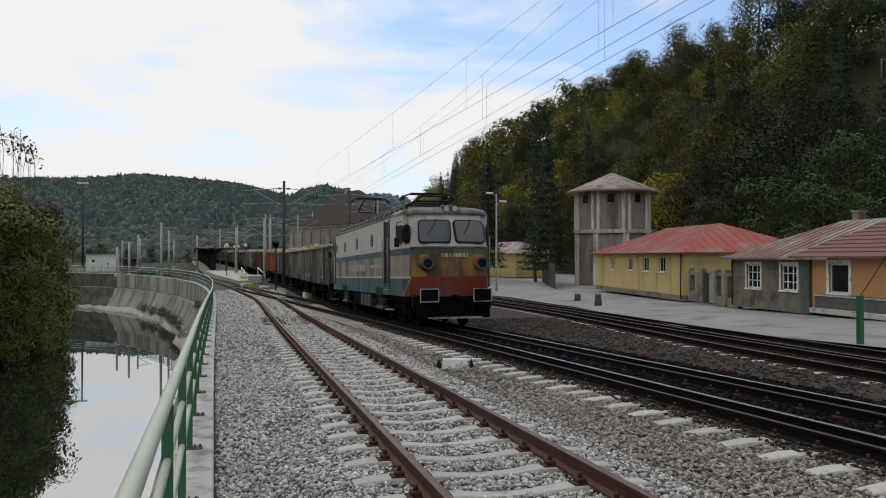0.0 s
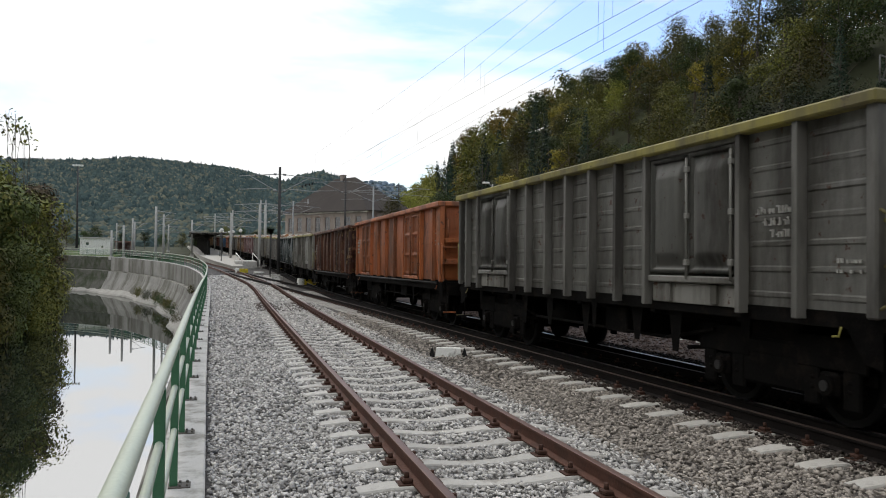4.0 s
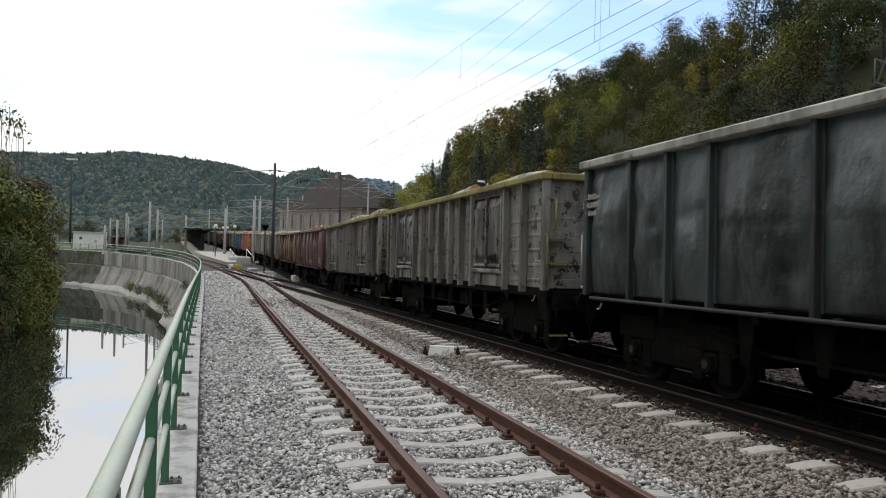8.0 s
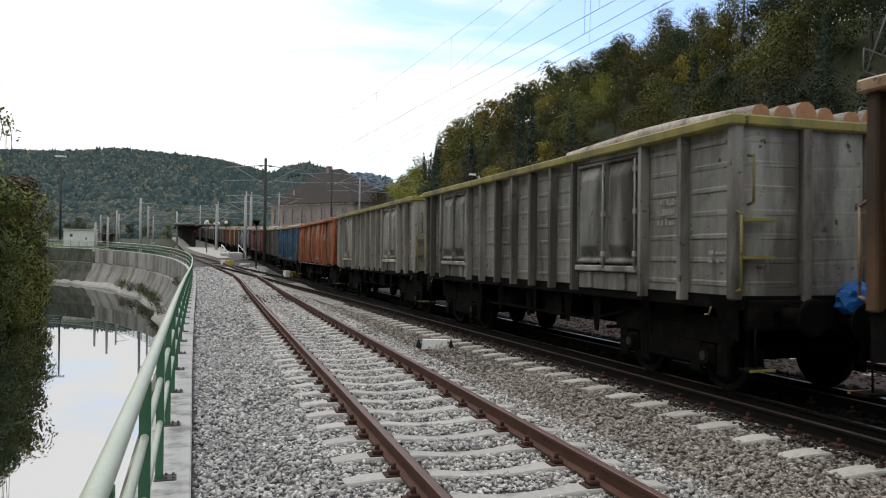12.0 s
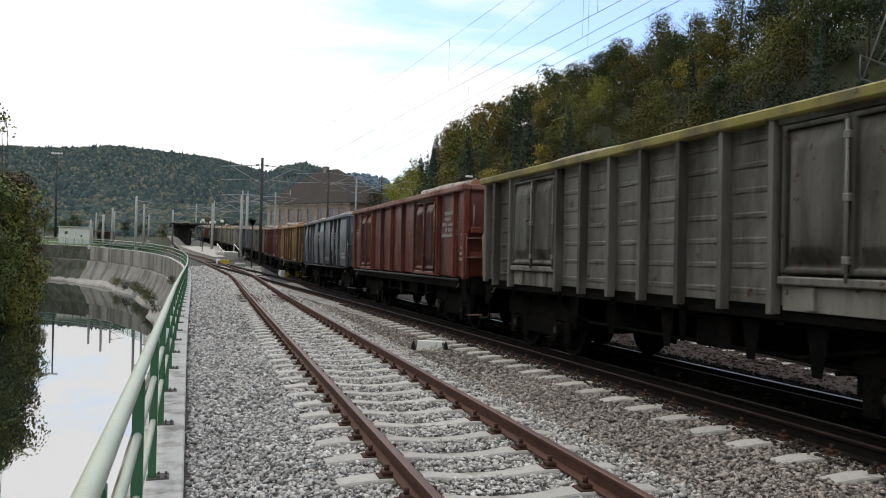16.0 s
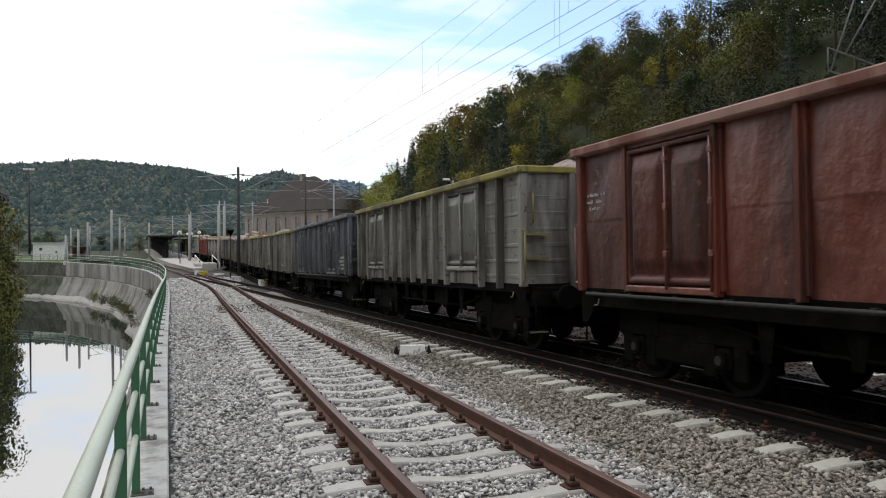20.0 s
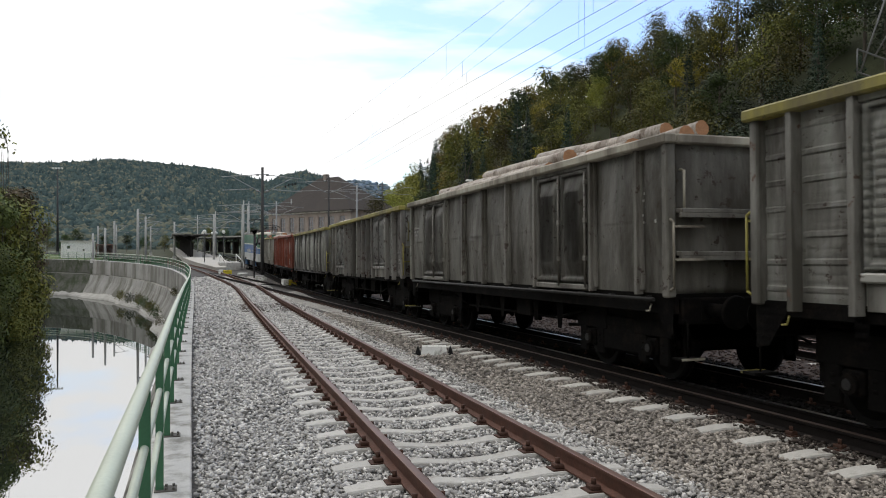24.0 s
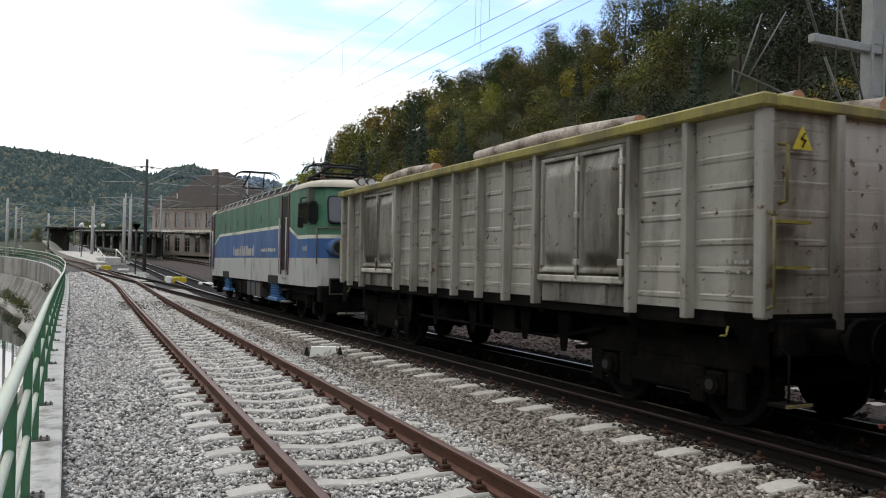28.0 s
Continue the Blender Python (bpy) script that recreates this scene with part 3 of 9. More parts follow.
RIMS = {
    "dusty_red": paint("dusty_red_rim_paint", (0.30, 0.17, 0.14), (0.17, 0.07, 0.05), 0.4, rough=0.65),
    "yellow": paint("dirty_yellow_paint", (0.27, 0.235, 0.05), (0.15, 0.13, 0.06), 0.45, rough=0.6, dirt2=(0.1, 0.08, 0.05), amount2=0.3),
    "buff": paint("dusty_rim_paint", (0.38, 0.35, 0.28), (0.16, 0.14, 0.11), 0.5, rough=0.7),
}
# underframe and wheels: greasy black, deepened to carry the shade under the train
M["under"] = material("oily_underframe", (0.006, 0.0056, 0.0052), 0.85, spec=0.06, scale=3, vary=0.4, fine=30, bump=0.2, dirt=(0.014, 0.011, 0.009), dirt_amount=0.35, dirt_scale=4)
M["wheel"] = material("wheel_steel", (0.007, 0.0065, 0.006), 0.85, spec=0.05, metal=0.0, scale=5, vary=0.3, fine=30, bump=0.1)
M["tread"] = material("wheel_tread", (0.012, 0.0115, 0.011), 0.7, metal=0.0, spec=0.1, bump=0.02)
M["lettering"] = material("white_lettering", (0.42, 0.41, 0.38), 0.7, scale=5, vary=0.2, bump=0)
M["yellow_mark"] = material("yellow_mark", (0.62, 0.5, 0.05), 0.6, vary=0.1, bump=0)
M["brass_wheel"] = material("worn_brown_wheel", (0.15, 0.105, 0.06), 0.6, vary=0.3, bump=0.1)
M["worn_cover"] = material("scuffed_cover", (0.022, 0.021, 0.02), 0.6, vary=0.4, bump=0.2)
M["black"] = material("black_paint", (0.012, 0.012, 0.012), 0.6, spec=0.15, bump=0.05)
M["log_bark"] = material("log_bark", (0.46, 0.41, 0.36), 0.95, scale=4, vary=0.5, fine=25, bump=0.5, dirt=(0.14, 0.11, 0.085), dirt_amount=0.5, dirt_scale=2)
M["log_end"] = material("sawn_log_end", (0.36, 0.19, 0.10), 0.9, scale=10, vary=0.3, fine=50, bump=0.2)

HALF = 6.30       # half the length of a wagon's body
FLOOR, RIM = 1.27, 3.37
POST_AT = (1.04, 1.97, 4.02, 4.86, 5.71, 6.59, 7.44, 8.33, 9.18, 11.18, 11.98)
DOOR_AT = ((2.10, 2.99), (3.00, 3.89), (9.28, 10.17), (10.18, 11.07))
PANELS = ((0.06, 1.01), (1.06, 1.94), (4.05, 4.83), (4.89, 5.68), (5.74, 6.56), (6.62, 7.41), (7.47, 8.30), (8.36, 9.15), (11.21, 11.96), (12.01, 12.54))

POST_B = (0.77, 2.10, 4.20, 5.55, 6.86, 8.17, 9.43, 11.28)
DOOR_B = ((2.22, 3.13), (3.15, 4.06), (9.49, 10.33), (10.36, 11.20))
PANELS_B = ((0.06, 0.74), (0.80, 2.07), (4.23, 5.52), (5.58, 6.83), (6.89, 8.14), (8.19, 9.40), (11.31, 12.54))


def pressed(bm, x, y0, y1, z0, z1, out, us, vs, lift, dents=0.004, seed=0, axis="y"):
    """One connected pressed sheet: lift(u, v) in metres gives the relief at the grid lines us, vs."""
    rnd = random.Random(seed)
    rows = []
    for u in us:
        row = []
        for v in vs:
            d = out * (lift(u, v) + rnd.uniform(-dents, dents))
            p, z = y0 + (y1 - y0) * u, z0 + (z1 - z0) * v
            row.append(bm.verts.new((x + d, p, z) if axis == "y" else (p, x + d, z)))
        rows.append(row)
    flip = (out > 0) == (axis == "y")
    for a, c in zip(rows, rows[1:]):
        for j in range(len(vs) - 1):
            q = (a[j], c[j], c[j + 1], a[j + 1])
            f = bm.faces.new(q if flip else q[::-1])
            f.smooth = False
    r = bmesh.ops.solidify(bm, geom=list(bm.faces), thickness=0.012)


def dented(seed, w, h, bulge, n=7, deep=0.022, seam=0.0, small=0):
    """Relief of a battered sheet: dished between its edges, knocked in at some spots, with a weld seam half way up."""
    r = random.Random(seed)
    knocks = [(r.random() * w, r.random() * h, r.uniform(0.09, 0.32), r.uniform(-1, 0.7) * deep, r.uniform(0, 3.14), r.uniform(0.4, 1.0)) for _ in range(n)]
    knocks += [(r.random() * w, r.uniform(0.25, 1.0) * h, r.uniform(0.06, 0.13), r.uniform(-1, 0.8) * deep * 0.45, r.uniform(0, 3.14), r.uniform(0.3, 1.0)) for _ in range(small)]

    def f(u, v):
        d = bulge * math.sin(math.pi * v) ** 0.85 * math.sin(math.pi * u) ** 0.6 if 0 < u < 1 and 0 < v < 1 else 0.0
        for a, c, rad, k, t, sq in knocks:
            dy, dz = u * w - a, v * h - c
            p, q = dy * math.cos(t) + dz * math.sin(t), (dz * math.cos(t) - dy * math.sin(t)) / sq
            d += k * math.exp(-(p * p + q * q) / (rad * rad)) * (0 < u < 1) * (0 < v < 1)
        return d + (seam if v > 0.5 else 0.0)
    return f


def ribs(z0, z1):
    """Heights of the grid lines for seven pressed horizontal ribs."""
    v = [0.0]
    for k in range(7):
        c = (k + 0.6) / 7.2
        v += [c - 0.019, c - 0.010, c + 0.010, c + 0.019]
    return v + [1.0]


def rib_lift(depth):
    def f(u, v):
        k = v * 7.2 - 0.6
        return depth if 0.05 < u < 0.95 and abs(k - round(k)) < 0.09 and -0.2 < k < 6.2 else 0.0
    return f


def bogie_mesh(bm):
    for sx in (-1, 1):
        # side frame: a deep cranked plate with axle boxes and springs
        box(bm, sx * 1.02 - 0.06, sx * 1.02 + 0.06, -0.6, 0.6, 0.30, 0.86, 0.04)
        box(bm, sx * 1.04 - 0.05, sx * 1.04 + 0.05, -1.3, 1.3, 0.66, 0.86, 0.03)
        for sy in (-1, 1):
            box(bm, sx * 0.98 - 0.05, sx * 0.98 + 0.05, sy * 0.85 - 0.42, sy * 0.85 + 0.42, 0.60, 0.74, 0.03)
            box(bm, sx * 1.02 - 0.1, sx * 1.02 + 0.1, sy * 0.9 - 0.14, sy * 0.9 + 0.14, 0.34, 0.60, 0.03)
            rod(bm, (sx * 1.10, sy * 0.9, 0.46), (sx * 1.17, sy * 0.9, 0.46), 0.11, n=10)
            for k in (-0.26, 0.26):
                rod(bm, (sx * 1.0, sy * 0.9 + k, 0.36), (sx * 1.0, sy * 0.9 + k, 0.62), 0.085, n=8)
                rod(bm, (sx * 1.0, sy * 0.9 + k, 0.40), (sx * 1.0, sy * 0.9 + k, 0.44), 0.105, n=8)
                rod(bm, (sx * 1.0, sy * 0.9 + k, 0.50), (sx * 1.0, sy * 0.9 + k, 0.54), 0.105, n=8)
    box(bm, -1.0, 1.0, -0.22, 0.22, 0.50, 0.82, 0.03)
    box(bm, -1.05, 1.05, -0.42, 0.42, 0.80, 1.19, 0.03)
    for sx in (-1, 1):
        for sy in (-1, 1):
            # brake blocks and their hangers either side of each wheel
            for k in (-0.56, 0.56):
                box(bm, sx * 0.78 - 0.06, sx * 0.78 + 0.06, sy * 0.9 + k - 0.04, sy * 0.9 + k + 0.04, 0.34, 0.60, 0.01)
                box(bm, sx * 0.93 - 0.02, sx * 0.93 + 0.02, sy * 0.9 + k - 0.03, sy * 0.9 + k + 0.03, 0.40, 0.95)
            # guard plate over the wheel's upper half
            box(bm, sx * 1.08 - 0.02, sx * 1.08 + 0.02, sy * 0.9 - 0.50, sy * 0.9 + 0.50, 0.62, 0.98, 0.02)
            box(bm, sx * 1.06 - 0.03, sx * 1.06 + 0.03, sy * 0.9 - 0.40, sy * 0.9 - 0.16, 0.22, 0.66, 0.02)
            box(bm, sx * 1.06 - 0.03, sx * 1.06 + 0.03, sy * 0.9 + 0.16, sy * 0.9 + 0.40, 0.22, 0.66, 0.02)
    for sy in (-1, 1):
        box(bm, -0.95, 0.95, sy * 1.30 - 0.06, sy * 1.30 + 0.06, 0.48, 0.62, 0.02)


def wheelset_mesh(bm, r=0.46):
    rod(bm, (-1.05, 0, 0), (1.05, 0, 0), 0.08, n=8)
    for s in (-1, 1):
        rod(bm, (s * 0.70, 0, 0), (s * 0.72, 0, 0), r + 0.03, n=24)
        rod(bm, (s * 0.72, 0, 0), (s * 0.83, 0, 0), r, r - 0.004, n=24, index=1)
        rod(bm, (s * 0.83, 0, 0), (s * 0.84, 0, 0), r * 0.82, r * 0.8, n=24)
        rod(bm, (s * 0.84, 0, 0), (s * 0.90, 0, 0), 0.13, n=12)
        for k in range(5):
            a = 2 * math.pi * k / 5
            rod(bm, (s * 0.838, 0.27 * math.cos(a), 0.27 * math.sin(a)), (s * 0.848, 0.27 * math.cos(a), 0.27 * math.sin(a)), 0.03, n=6)


def add_bogies(ob, at, base=1.8, r=0.46, meshes={}):
    sets = []
    for y in at:
        if base == 1.8:
            if "bogie" not in meshes:
                bm = bmesh.new()
                bogie_mesh(bm)
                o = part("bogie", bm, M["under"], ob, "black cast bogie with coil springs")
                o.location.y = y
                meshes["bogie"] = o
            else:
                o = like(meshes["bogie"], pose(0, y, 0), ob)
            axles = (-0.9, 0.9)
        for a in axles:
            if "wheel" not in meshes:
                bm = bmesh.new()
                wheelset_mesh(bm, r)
                w = part("wheelset", bm, [M["wheel"], M["tread"]], o, "steel wheels coloured near black for the shade under the wagon")
                meshes["wheel"] = w
                w.matrix_basis = pose(0, a, r)
            else:
                w = like(meshes["wheel"], pose(0, a, r), o)
            sets.append(w)
    return sets


def buffers(ob, y_end, cache={}):
    for sy in (-1, 1):
        for sx in (-1, 1):
            key = "buffer"
            if key not in cache:
                bm = bmesh.new()
                rod(bm, (0, 0, 0), (0, 0.34, 0), 0.095, n=12)
                rod(bm, (0, 0.30, 0), (0, 0.50, 0), 0.07, n=12)
                box(bm, -0.14, 0.14, -0.03, 0.0, -0.14, 0.14, 0.01)
                b0 = part("buffer", bm, M["under"], ob, "greasy black buffer")
                bm = bmesh.new()
                rod(bm, (0, 0.50, 0), (0, 0.54, 0), 0.22, 0.20, n=18)
                part("head", bm, M["under"], b0)
                cache[key] = b0
                b0.matrix_basis = pose(sx * 0.875, sy * y_end, 1.05, 0, 0, 0 if sy > 0 else 180)
            else:
                c = like(cache[key], pose(sx * 0.875, sy * y_end, 1.05, 0, 0, 0 if sy > 0 else 180), ob)
                like(cache[key].children[0], Matrix.Identity(4), c)
        bm = bmesh.new()
        box(bm, -0.06, 0.06, sy * y_end - 0.02, sy * (y_end + 0.25), 0.94, 1.06, 0.02)
        bar(bm, [(-0.05, sy * (y_end + 0.2), 1.0), (-0.05, sy * (y_end + 0.56), 0.93)], 0.025)
        bar(bm, [(0.05, sy * (y_end + 0.2), 1.0), (0.05, sy * (y_end + 0.56), 0.93)], 0.025)
        part("coupler", bm, M["under"], ob)
        bm = bmesh.new()
        bar(bm, [(0.3, sy * y_end, 0.95), (0.33, sy * (y_end + 0.2), 0.7), (0.33, sy * (y_end + 0.45), 0.62)], 0.02, 6)
        part("brake_hose", bm, M["under"], ob)


SEAMED = (0, 0.02, 0.06, 0.12, 0.2, 0.28, 0.36, 0.44, 0.485, 0.494, 0.506, 0.515, 0.56, 0.64, 0.72, 0.8, 0.87, 0.93, 0.98, 1)


def wagon(kind, rim_name):
    """An open bogie wagon: 'ribbed' has many posts and paired doors, 'smooth' broad dished panels."""
    ob = thing("freight_wagon", "x", "wagon", "wagons of the freight train")
    body, rim = PAINTS["grey"], RIMS[rim_name]
    stepped = kind == "ladder"                  # doors pressed with three round-cornered fields
    kind = "panel" if stepped else kind
    ribbed = kind == "ribbed"
    posts, doors, panels = (POST_AT, DOOR_AT, PANELS) if ribbed else (POST_B, DOOR_B, PANELS_B)
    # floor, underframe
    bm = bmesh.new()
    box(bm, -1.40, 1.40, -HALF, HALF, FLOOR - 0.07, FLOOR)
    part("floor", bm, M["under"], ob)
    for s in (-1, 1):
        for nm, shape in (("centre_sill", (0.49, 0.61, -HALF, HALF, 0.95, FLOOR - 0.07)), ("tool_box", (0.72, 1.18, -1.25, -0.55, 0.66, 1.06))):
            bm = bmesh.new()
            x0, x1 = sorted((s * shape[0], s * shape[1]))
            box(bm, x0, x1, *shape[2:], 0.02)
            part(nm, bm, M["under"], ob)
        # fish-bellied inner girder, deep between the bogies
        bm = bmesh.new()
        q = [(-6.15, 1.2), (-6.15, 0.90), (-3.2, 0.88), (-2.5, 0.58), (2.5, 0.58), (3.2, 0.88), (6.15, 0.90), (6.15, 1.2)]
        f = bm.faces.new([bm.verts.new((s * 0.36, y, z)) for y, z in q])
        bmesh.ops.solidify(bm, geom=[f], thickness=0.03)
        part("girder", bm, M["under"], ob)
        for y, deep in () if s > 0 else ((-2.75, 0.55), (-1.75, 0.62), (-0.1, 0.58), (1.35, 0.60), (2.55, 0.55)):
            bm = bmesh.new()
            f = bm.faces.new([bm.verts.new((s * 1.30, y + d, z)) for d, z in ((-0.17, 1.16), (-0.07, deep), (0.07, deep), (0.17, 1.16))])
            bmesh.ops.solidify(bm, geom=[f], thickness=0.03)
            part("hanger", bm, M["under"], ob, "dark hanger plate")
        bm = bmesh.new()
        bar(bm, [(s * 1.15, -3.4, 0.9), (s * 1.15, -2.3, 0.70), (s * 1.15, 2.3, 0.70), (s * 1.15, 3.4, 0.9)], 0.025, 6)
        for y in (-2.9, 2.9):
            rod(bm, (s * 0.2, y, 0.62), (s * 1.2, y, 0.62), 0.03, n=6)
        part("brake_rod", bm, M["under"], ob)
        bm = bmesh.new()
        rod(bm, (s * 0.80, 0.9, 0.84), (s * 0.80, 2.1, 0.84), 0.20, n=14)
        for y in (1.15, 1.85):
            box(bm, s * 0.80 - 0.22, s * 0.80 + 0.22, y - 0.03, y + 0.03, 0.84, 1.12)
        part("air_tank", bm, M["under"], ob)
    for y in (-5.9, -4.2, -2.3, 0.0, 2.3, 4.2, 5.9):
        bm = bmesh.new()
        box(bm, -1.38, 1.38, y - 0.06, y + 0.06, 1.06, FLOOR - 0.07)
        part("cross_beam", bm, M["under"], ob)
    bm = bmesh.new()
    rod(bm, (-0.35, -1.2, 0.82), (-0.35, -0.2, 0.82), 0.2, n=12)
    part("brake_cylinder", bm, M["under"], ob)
    for s in (-1, 1):
        bm = bmesh.new()
        box(bm, s * 1.36 - 0.04, s * 1.36 + 0.04, -HALF, HALF, {"ribbed": 1.10, "panel": 1.0, "smooth": 1.16}[kind], FLOOR, 0.012)
        part("sole_bar", bm, M["under"], ob)
        if not ribbed:
            bm = bmesh.new()
            rod(bm, (s * 1.51, -HALF + 0.3, 1.19), (s * 1.51, HALF - 0.3, 1.19), 0.026, n=8)
            for y in np.arange(-5.8, 6.0, 0.97):
                box(bm, s * 1.47 - 0.04, s * 1.47 + 0.04, y - 0.03, y + 0.03, 1.16, 1.23)
            part("door_shaft", bm, M["worn_cover"], ob, "worn door-locking shaft")
    # sides
    for s in (-1, 1):
        if kind != "smooth":
            for k, (a, b_) in enumerate(panels):
                bm = bmesh.new()
                w = b_ - a
                e = min(0.12, 0.1 / w)
                if ribbed:
                    us = (0, e * 0.9, e * 1.4, 0.5, 1 - e * 1.4, 1 - e * 0.9, 1)
                    pressed(bm, s * 1.385, -HALF + a, -HALF + b_, FLOOR - 0.04, RIM - 0.1, s, us, ribs(0, 1), rib_lift(0.010), 0.004, k)
                else:
                    us = np.linspace(0, 1, max(6, int(w / 0.11)))
                    pressed(bm, s * 1.395, -HALF + a, -HALF + b_, FLOOR - 0.04, RIM - 0.1, s, us, SEAMED, dented(k * 3 + 50, w, 1.8, 0.05, 10, 0.034, 0.006), 0.0, k + 50)
                part("side_panel", bm, body, ob, smooth=not ribbed)
            bm = bmesh.new()
            wide = 0.042 if ribbed else 0.038
            box(bm, -0.07, 0.07 if ribbed else 0.05, -wide, wide, 1.17 if ribbed else 1.24, RIM - 0.11, 0.007)
            if not ribbed:
                box(bm, -0.07, 0.0, -0.085, 0.085, 1.3, RIM - 0.11, 0.01)
            p0 = part("post", bm, body, ob)
            p0.matrix_basis = pose(s * 1.455, -HALF + posts[0], 0, 0, 0, 0 if s > 0 else 180)
            for y in posts[1:]:
                like(p0, pose(s * 1.455, -HALF + y, 0, 0, 0, 0 if s > 0 else 180))
            if ribbed:
                bm = bmesh.new()
                f = bm.faces.new([bm.verts.new((0.0, y, z)) for y, z in ((-0.10, 1.2), (-0.05, 0.70), (0.05, 0.70), (0.10, 1.2))])
                bmesh.ops.solidify(bm, geom=[f], thickness=0.05)
                k0 = part("bracket", bm, M["under"], ob, "grimy bracket under the post")
                k0.matrix_basis = pose(s * 1.40, -HALF + posts[1], 0)
                for y in (posts[4], posts[6], posts[8], posts[9]) if s < 0 else ():
                    like(k0, pose(s * 1.40, -HALF + y, 0))
            bm = bmesh.new()
            foot = 1.60 if ribbed else 1.36

            def door_lift(u, v):
                du, dv = min(u, 1 - u) * 0.92, min(v, 1 - v) * 1.8
                rise = lambda q, a, c: min(1, max(0, (q - a) / (c - a))) ** 2 * (3 - 2 * min(1, max(0, (q - a) / (c - a))))
                if stepped:
                    field = max(rise(0.085 + 0.03 - max(abs(u - 0.5) * 0.92 - 0.14, 0, abs(v - c) * 1.8 - h), 0.0, 0.035) for c, h in ((0.17, 0.16), (0.50, 0.16), (0.83, 0.14)))
                    return 0.06 * rise(min(du, dv), 0.005, 0.03) - 0.038 * field
                return 0.045 * rise(min(du, dv), 0.002, 0.012) - 0.03 * rise(min(du, dv), 0.07, 0.095) + 0.062 * rise(du, 0.095, 0.20) * rise(dv, 0.10, 0.34)

            if stepped:
                pressed(bm, 0.0, -0.45, 0.45, foot, RIM - 0.2, 1, np.linspace(0, 1, 21), np.linspace(0, 1, 42), door_lift, 0.0008, 3)
            else:
                side_u = (0, 0.004, 0.013, 0.045, 0.075, 0.09, 0.105, 0.13, 0.165, 0.19, 0.22, 0.34)
                side_v = (0, 0.002, 0.007, 0.022, 0.038, 0.046, 0.054, 0.075, 0.105, 0.14, 0.17, 0.19, 0.30, 0.42)
                pressed(bm, 0.0, -0.45, 0.45, foot, RIM - 0.2, 1, side_u + (0.5,) + tuple(1 - q for q in side_u[::-1]), side_v + (0.5,) + tuple(1 - q for q in side_v[::-1]), door_lift, 0.0, 3)
            d0 = part("door", bm, body, ob, smooth=True)
            bm = bmesh.new()
            rod(bm, (0.07, 0.45, foot - 0.06), (0.07, 0.45, 3.1), 0.018, n=6)
            for z in (1.75, 2.35, 2.95):
                box(bm, 0.03, 0.09, 0.41, 0.49, z - 0.04, z + 0.04, 0.008)
            part("lock_bar", bm, body, d0)
            d0.matrix_basis = pose(s * 1.445, -HALF + sum(doors[0]) / 2, 0, 0, 0, 0 if s > 0 else 180)
            for a, b_ in doors[1:]:
                dd = like(d0, pose(s * 1.445, -HALF + (a + b_) / 2, 0, 0, 0, 0 if s > 0 else 180))
                like(d0.children[0], Matrix.Identity(4), dd)
            for y in ((doors[0][0] + doors[1][1]) / 2, (doors[2][0] + doors[3][1]) / 2):
                bm = bmesh.new()
                box(bm, s * 1.46 - 0.05, s * 1.46 + 0.05, -HALF + y - 0.93, -HALF + y + 0.93, foot - 0.11, foot - 0.02, 0.015)
                part("door_sill", bm, body, ob)
                if ribbed:
                    bm = bmesh.new()
                    box(bm, s * 1.41 - 0.02, s * 1.41 + 0.02, -HALF + y - 0.92, -HALF + y + 0.92, 1.22, foot - 0.12, 0.006)
                    for e in (-0.5, 0.5):
                        box(bm, s * 1.44 - 0.03, s * 1.44 + 0.03, -HALF + y + e - 0.06, -HALF + y + e + 0.06, 1.24, foot - 0.12, 0.006)
                    part("door_flap", bm, PAINTS["grey_post"], ob, "rusty flap under the doors")
                bm = bmesh.new()
                box(bm, s * 1.375 - 0.006, s * 1.375 + 0.006, -HALF + y - 1.12, -HALF + y + 1.12, FLOOR - 0.03, RIM - 0.1)
                box(bm, s * 1.42 - 0.04, s * 1.42 + 0.05, -HALF + y - 1.0, -HALF + y + 1.0, RIM - 0.19, RIM - 0.11, 0.01)
                part("door_frame", bm, body, ob)
        else:
            cuts = (0.04, 2.03, 3.03, 4.06, 5.89, 7.62, 9.36, 10.29, 11.23, 12.56)
            for k, (a, b_) in enumerate(zip(cuts, cuts[1:])):
                bm = bmesh.new()
                w = b_ - a - 0.03
                narrow = w < 1.3
                pressed(bm, s * 1.375, -HALF + a + 0.015, -HALF + b_ - 0.015, FLOOR - 0.03, RIM - 0.11, s, np.linspace(0, 1, max(14, int(w / 0.06))), np.linspace(0, 1, 34),
                        dented(k * 7 + int(s) + 2, w, 1.85, 0.14 if not narrow else 0.09, 12, 0.05, 0.0 if narrow else 0.014, int(9 * w)), 0.0, k)
                part("side_panel", bm, body, ob, smooth=True)
            bm = bmesh.new()
            box(bm, -0.10, 0.02, -0.036, 0.036, 1.2, RIM - 0.11, 0.01)
            box(bm, -0.10, -0.05, -0.075, 0.075, 1.25, RIM - 0.11, 0.01)
            p0 = part("post", bm, body, ob)
            p0.matrix_basis = pose(s * 1.47, -HALF + cuts[1], 0, 0, 0, 0 if s > 0 else 180)
            for y in cuts[2:-1]:
                like(p0, pose(s * 1.47, -HALF + y, 0, 0, 0, 0 if s > 0 else 180))
        # corner posts and top rim
        for sy in (-1, 1):
            bm = bmesh.new()
            box(bm, s * 1.43 - 0.07, s * 1.43 + 0.07, sy * (HALF - 0.06) - 0.07, sy * (HALF - 0.06) + 0.07, 1.22, RIM - 0.1, 0.02)
            part("corner_post", bm, body, ob)
        bm = bmesh.new()
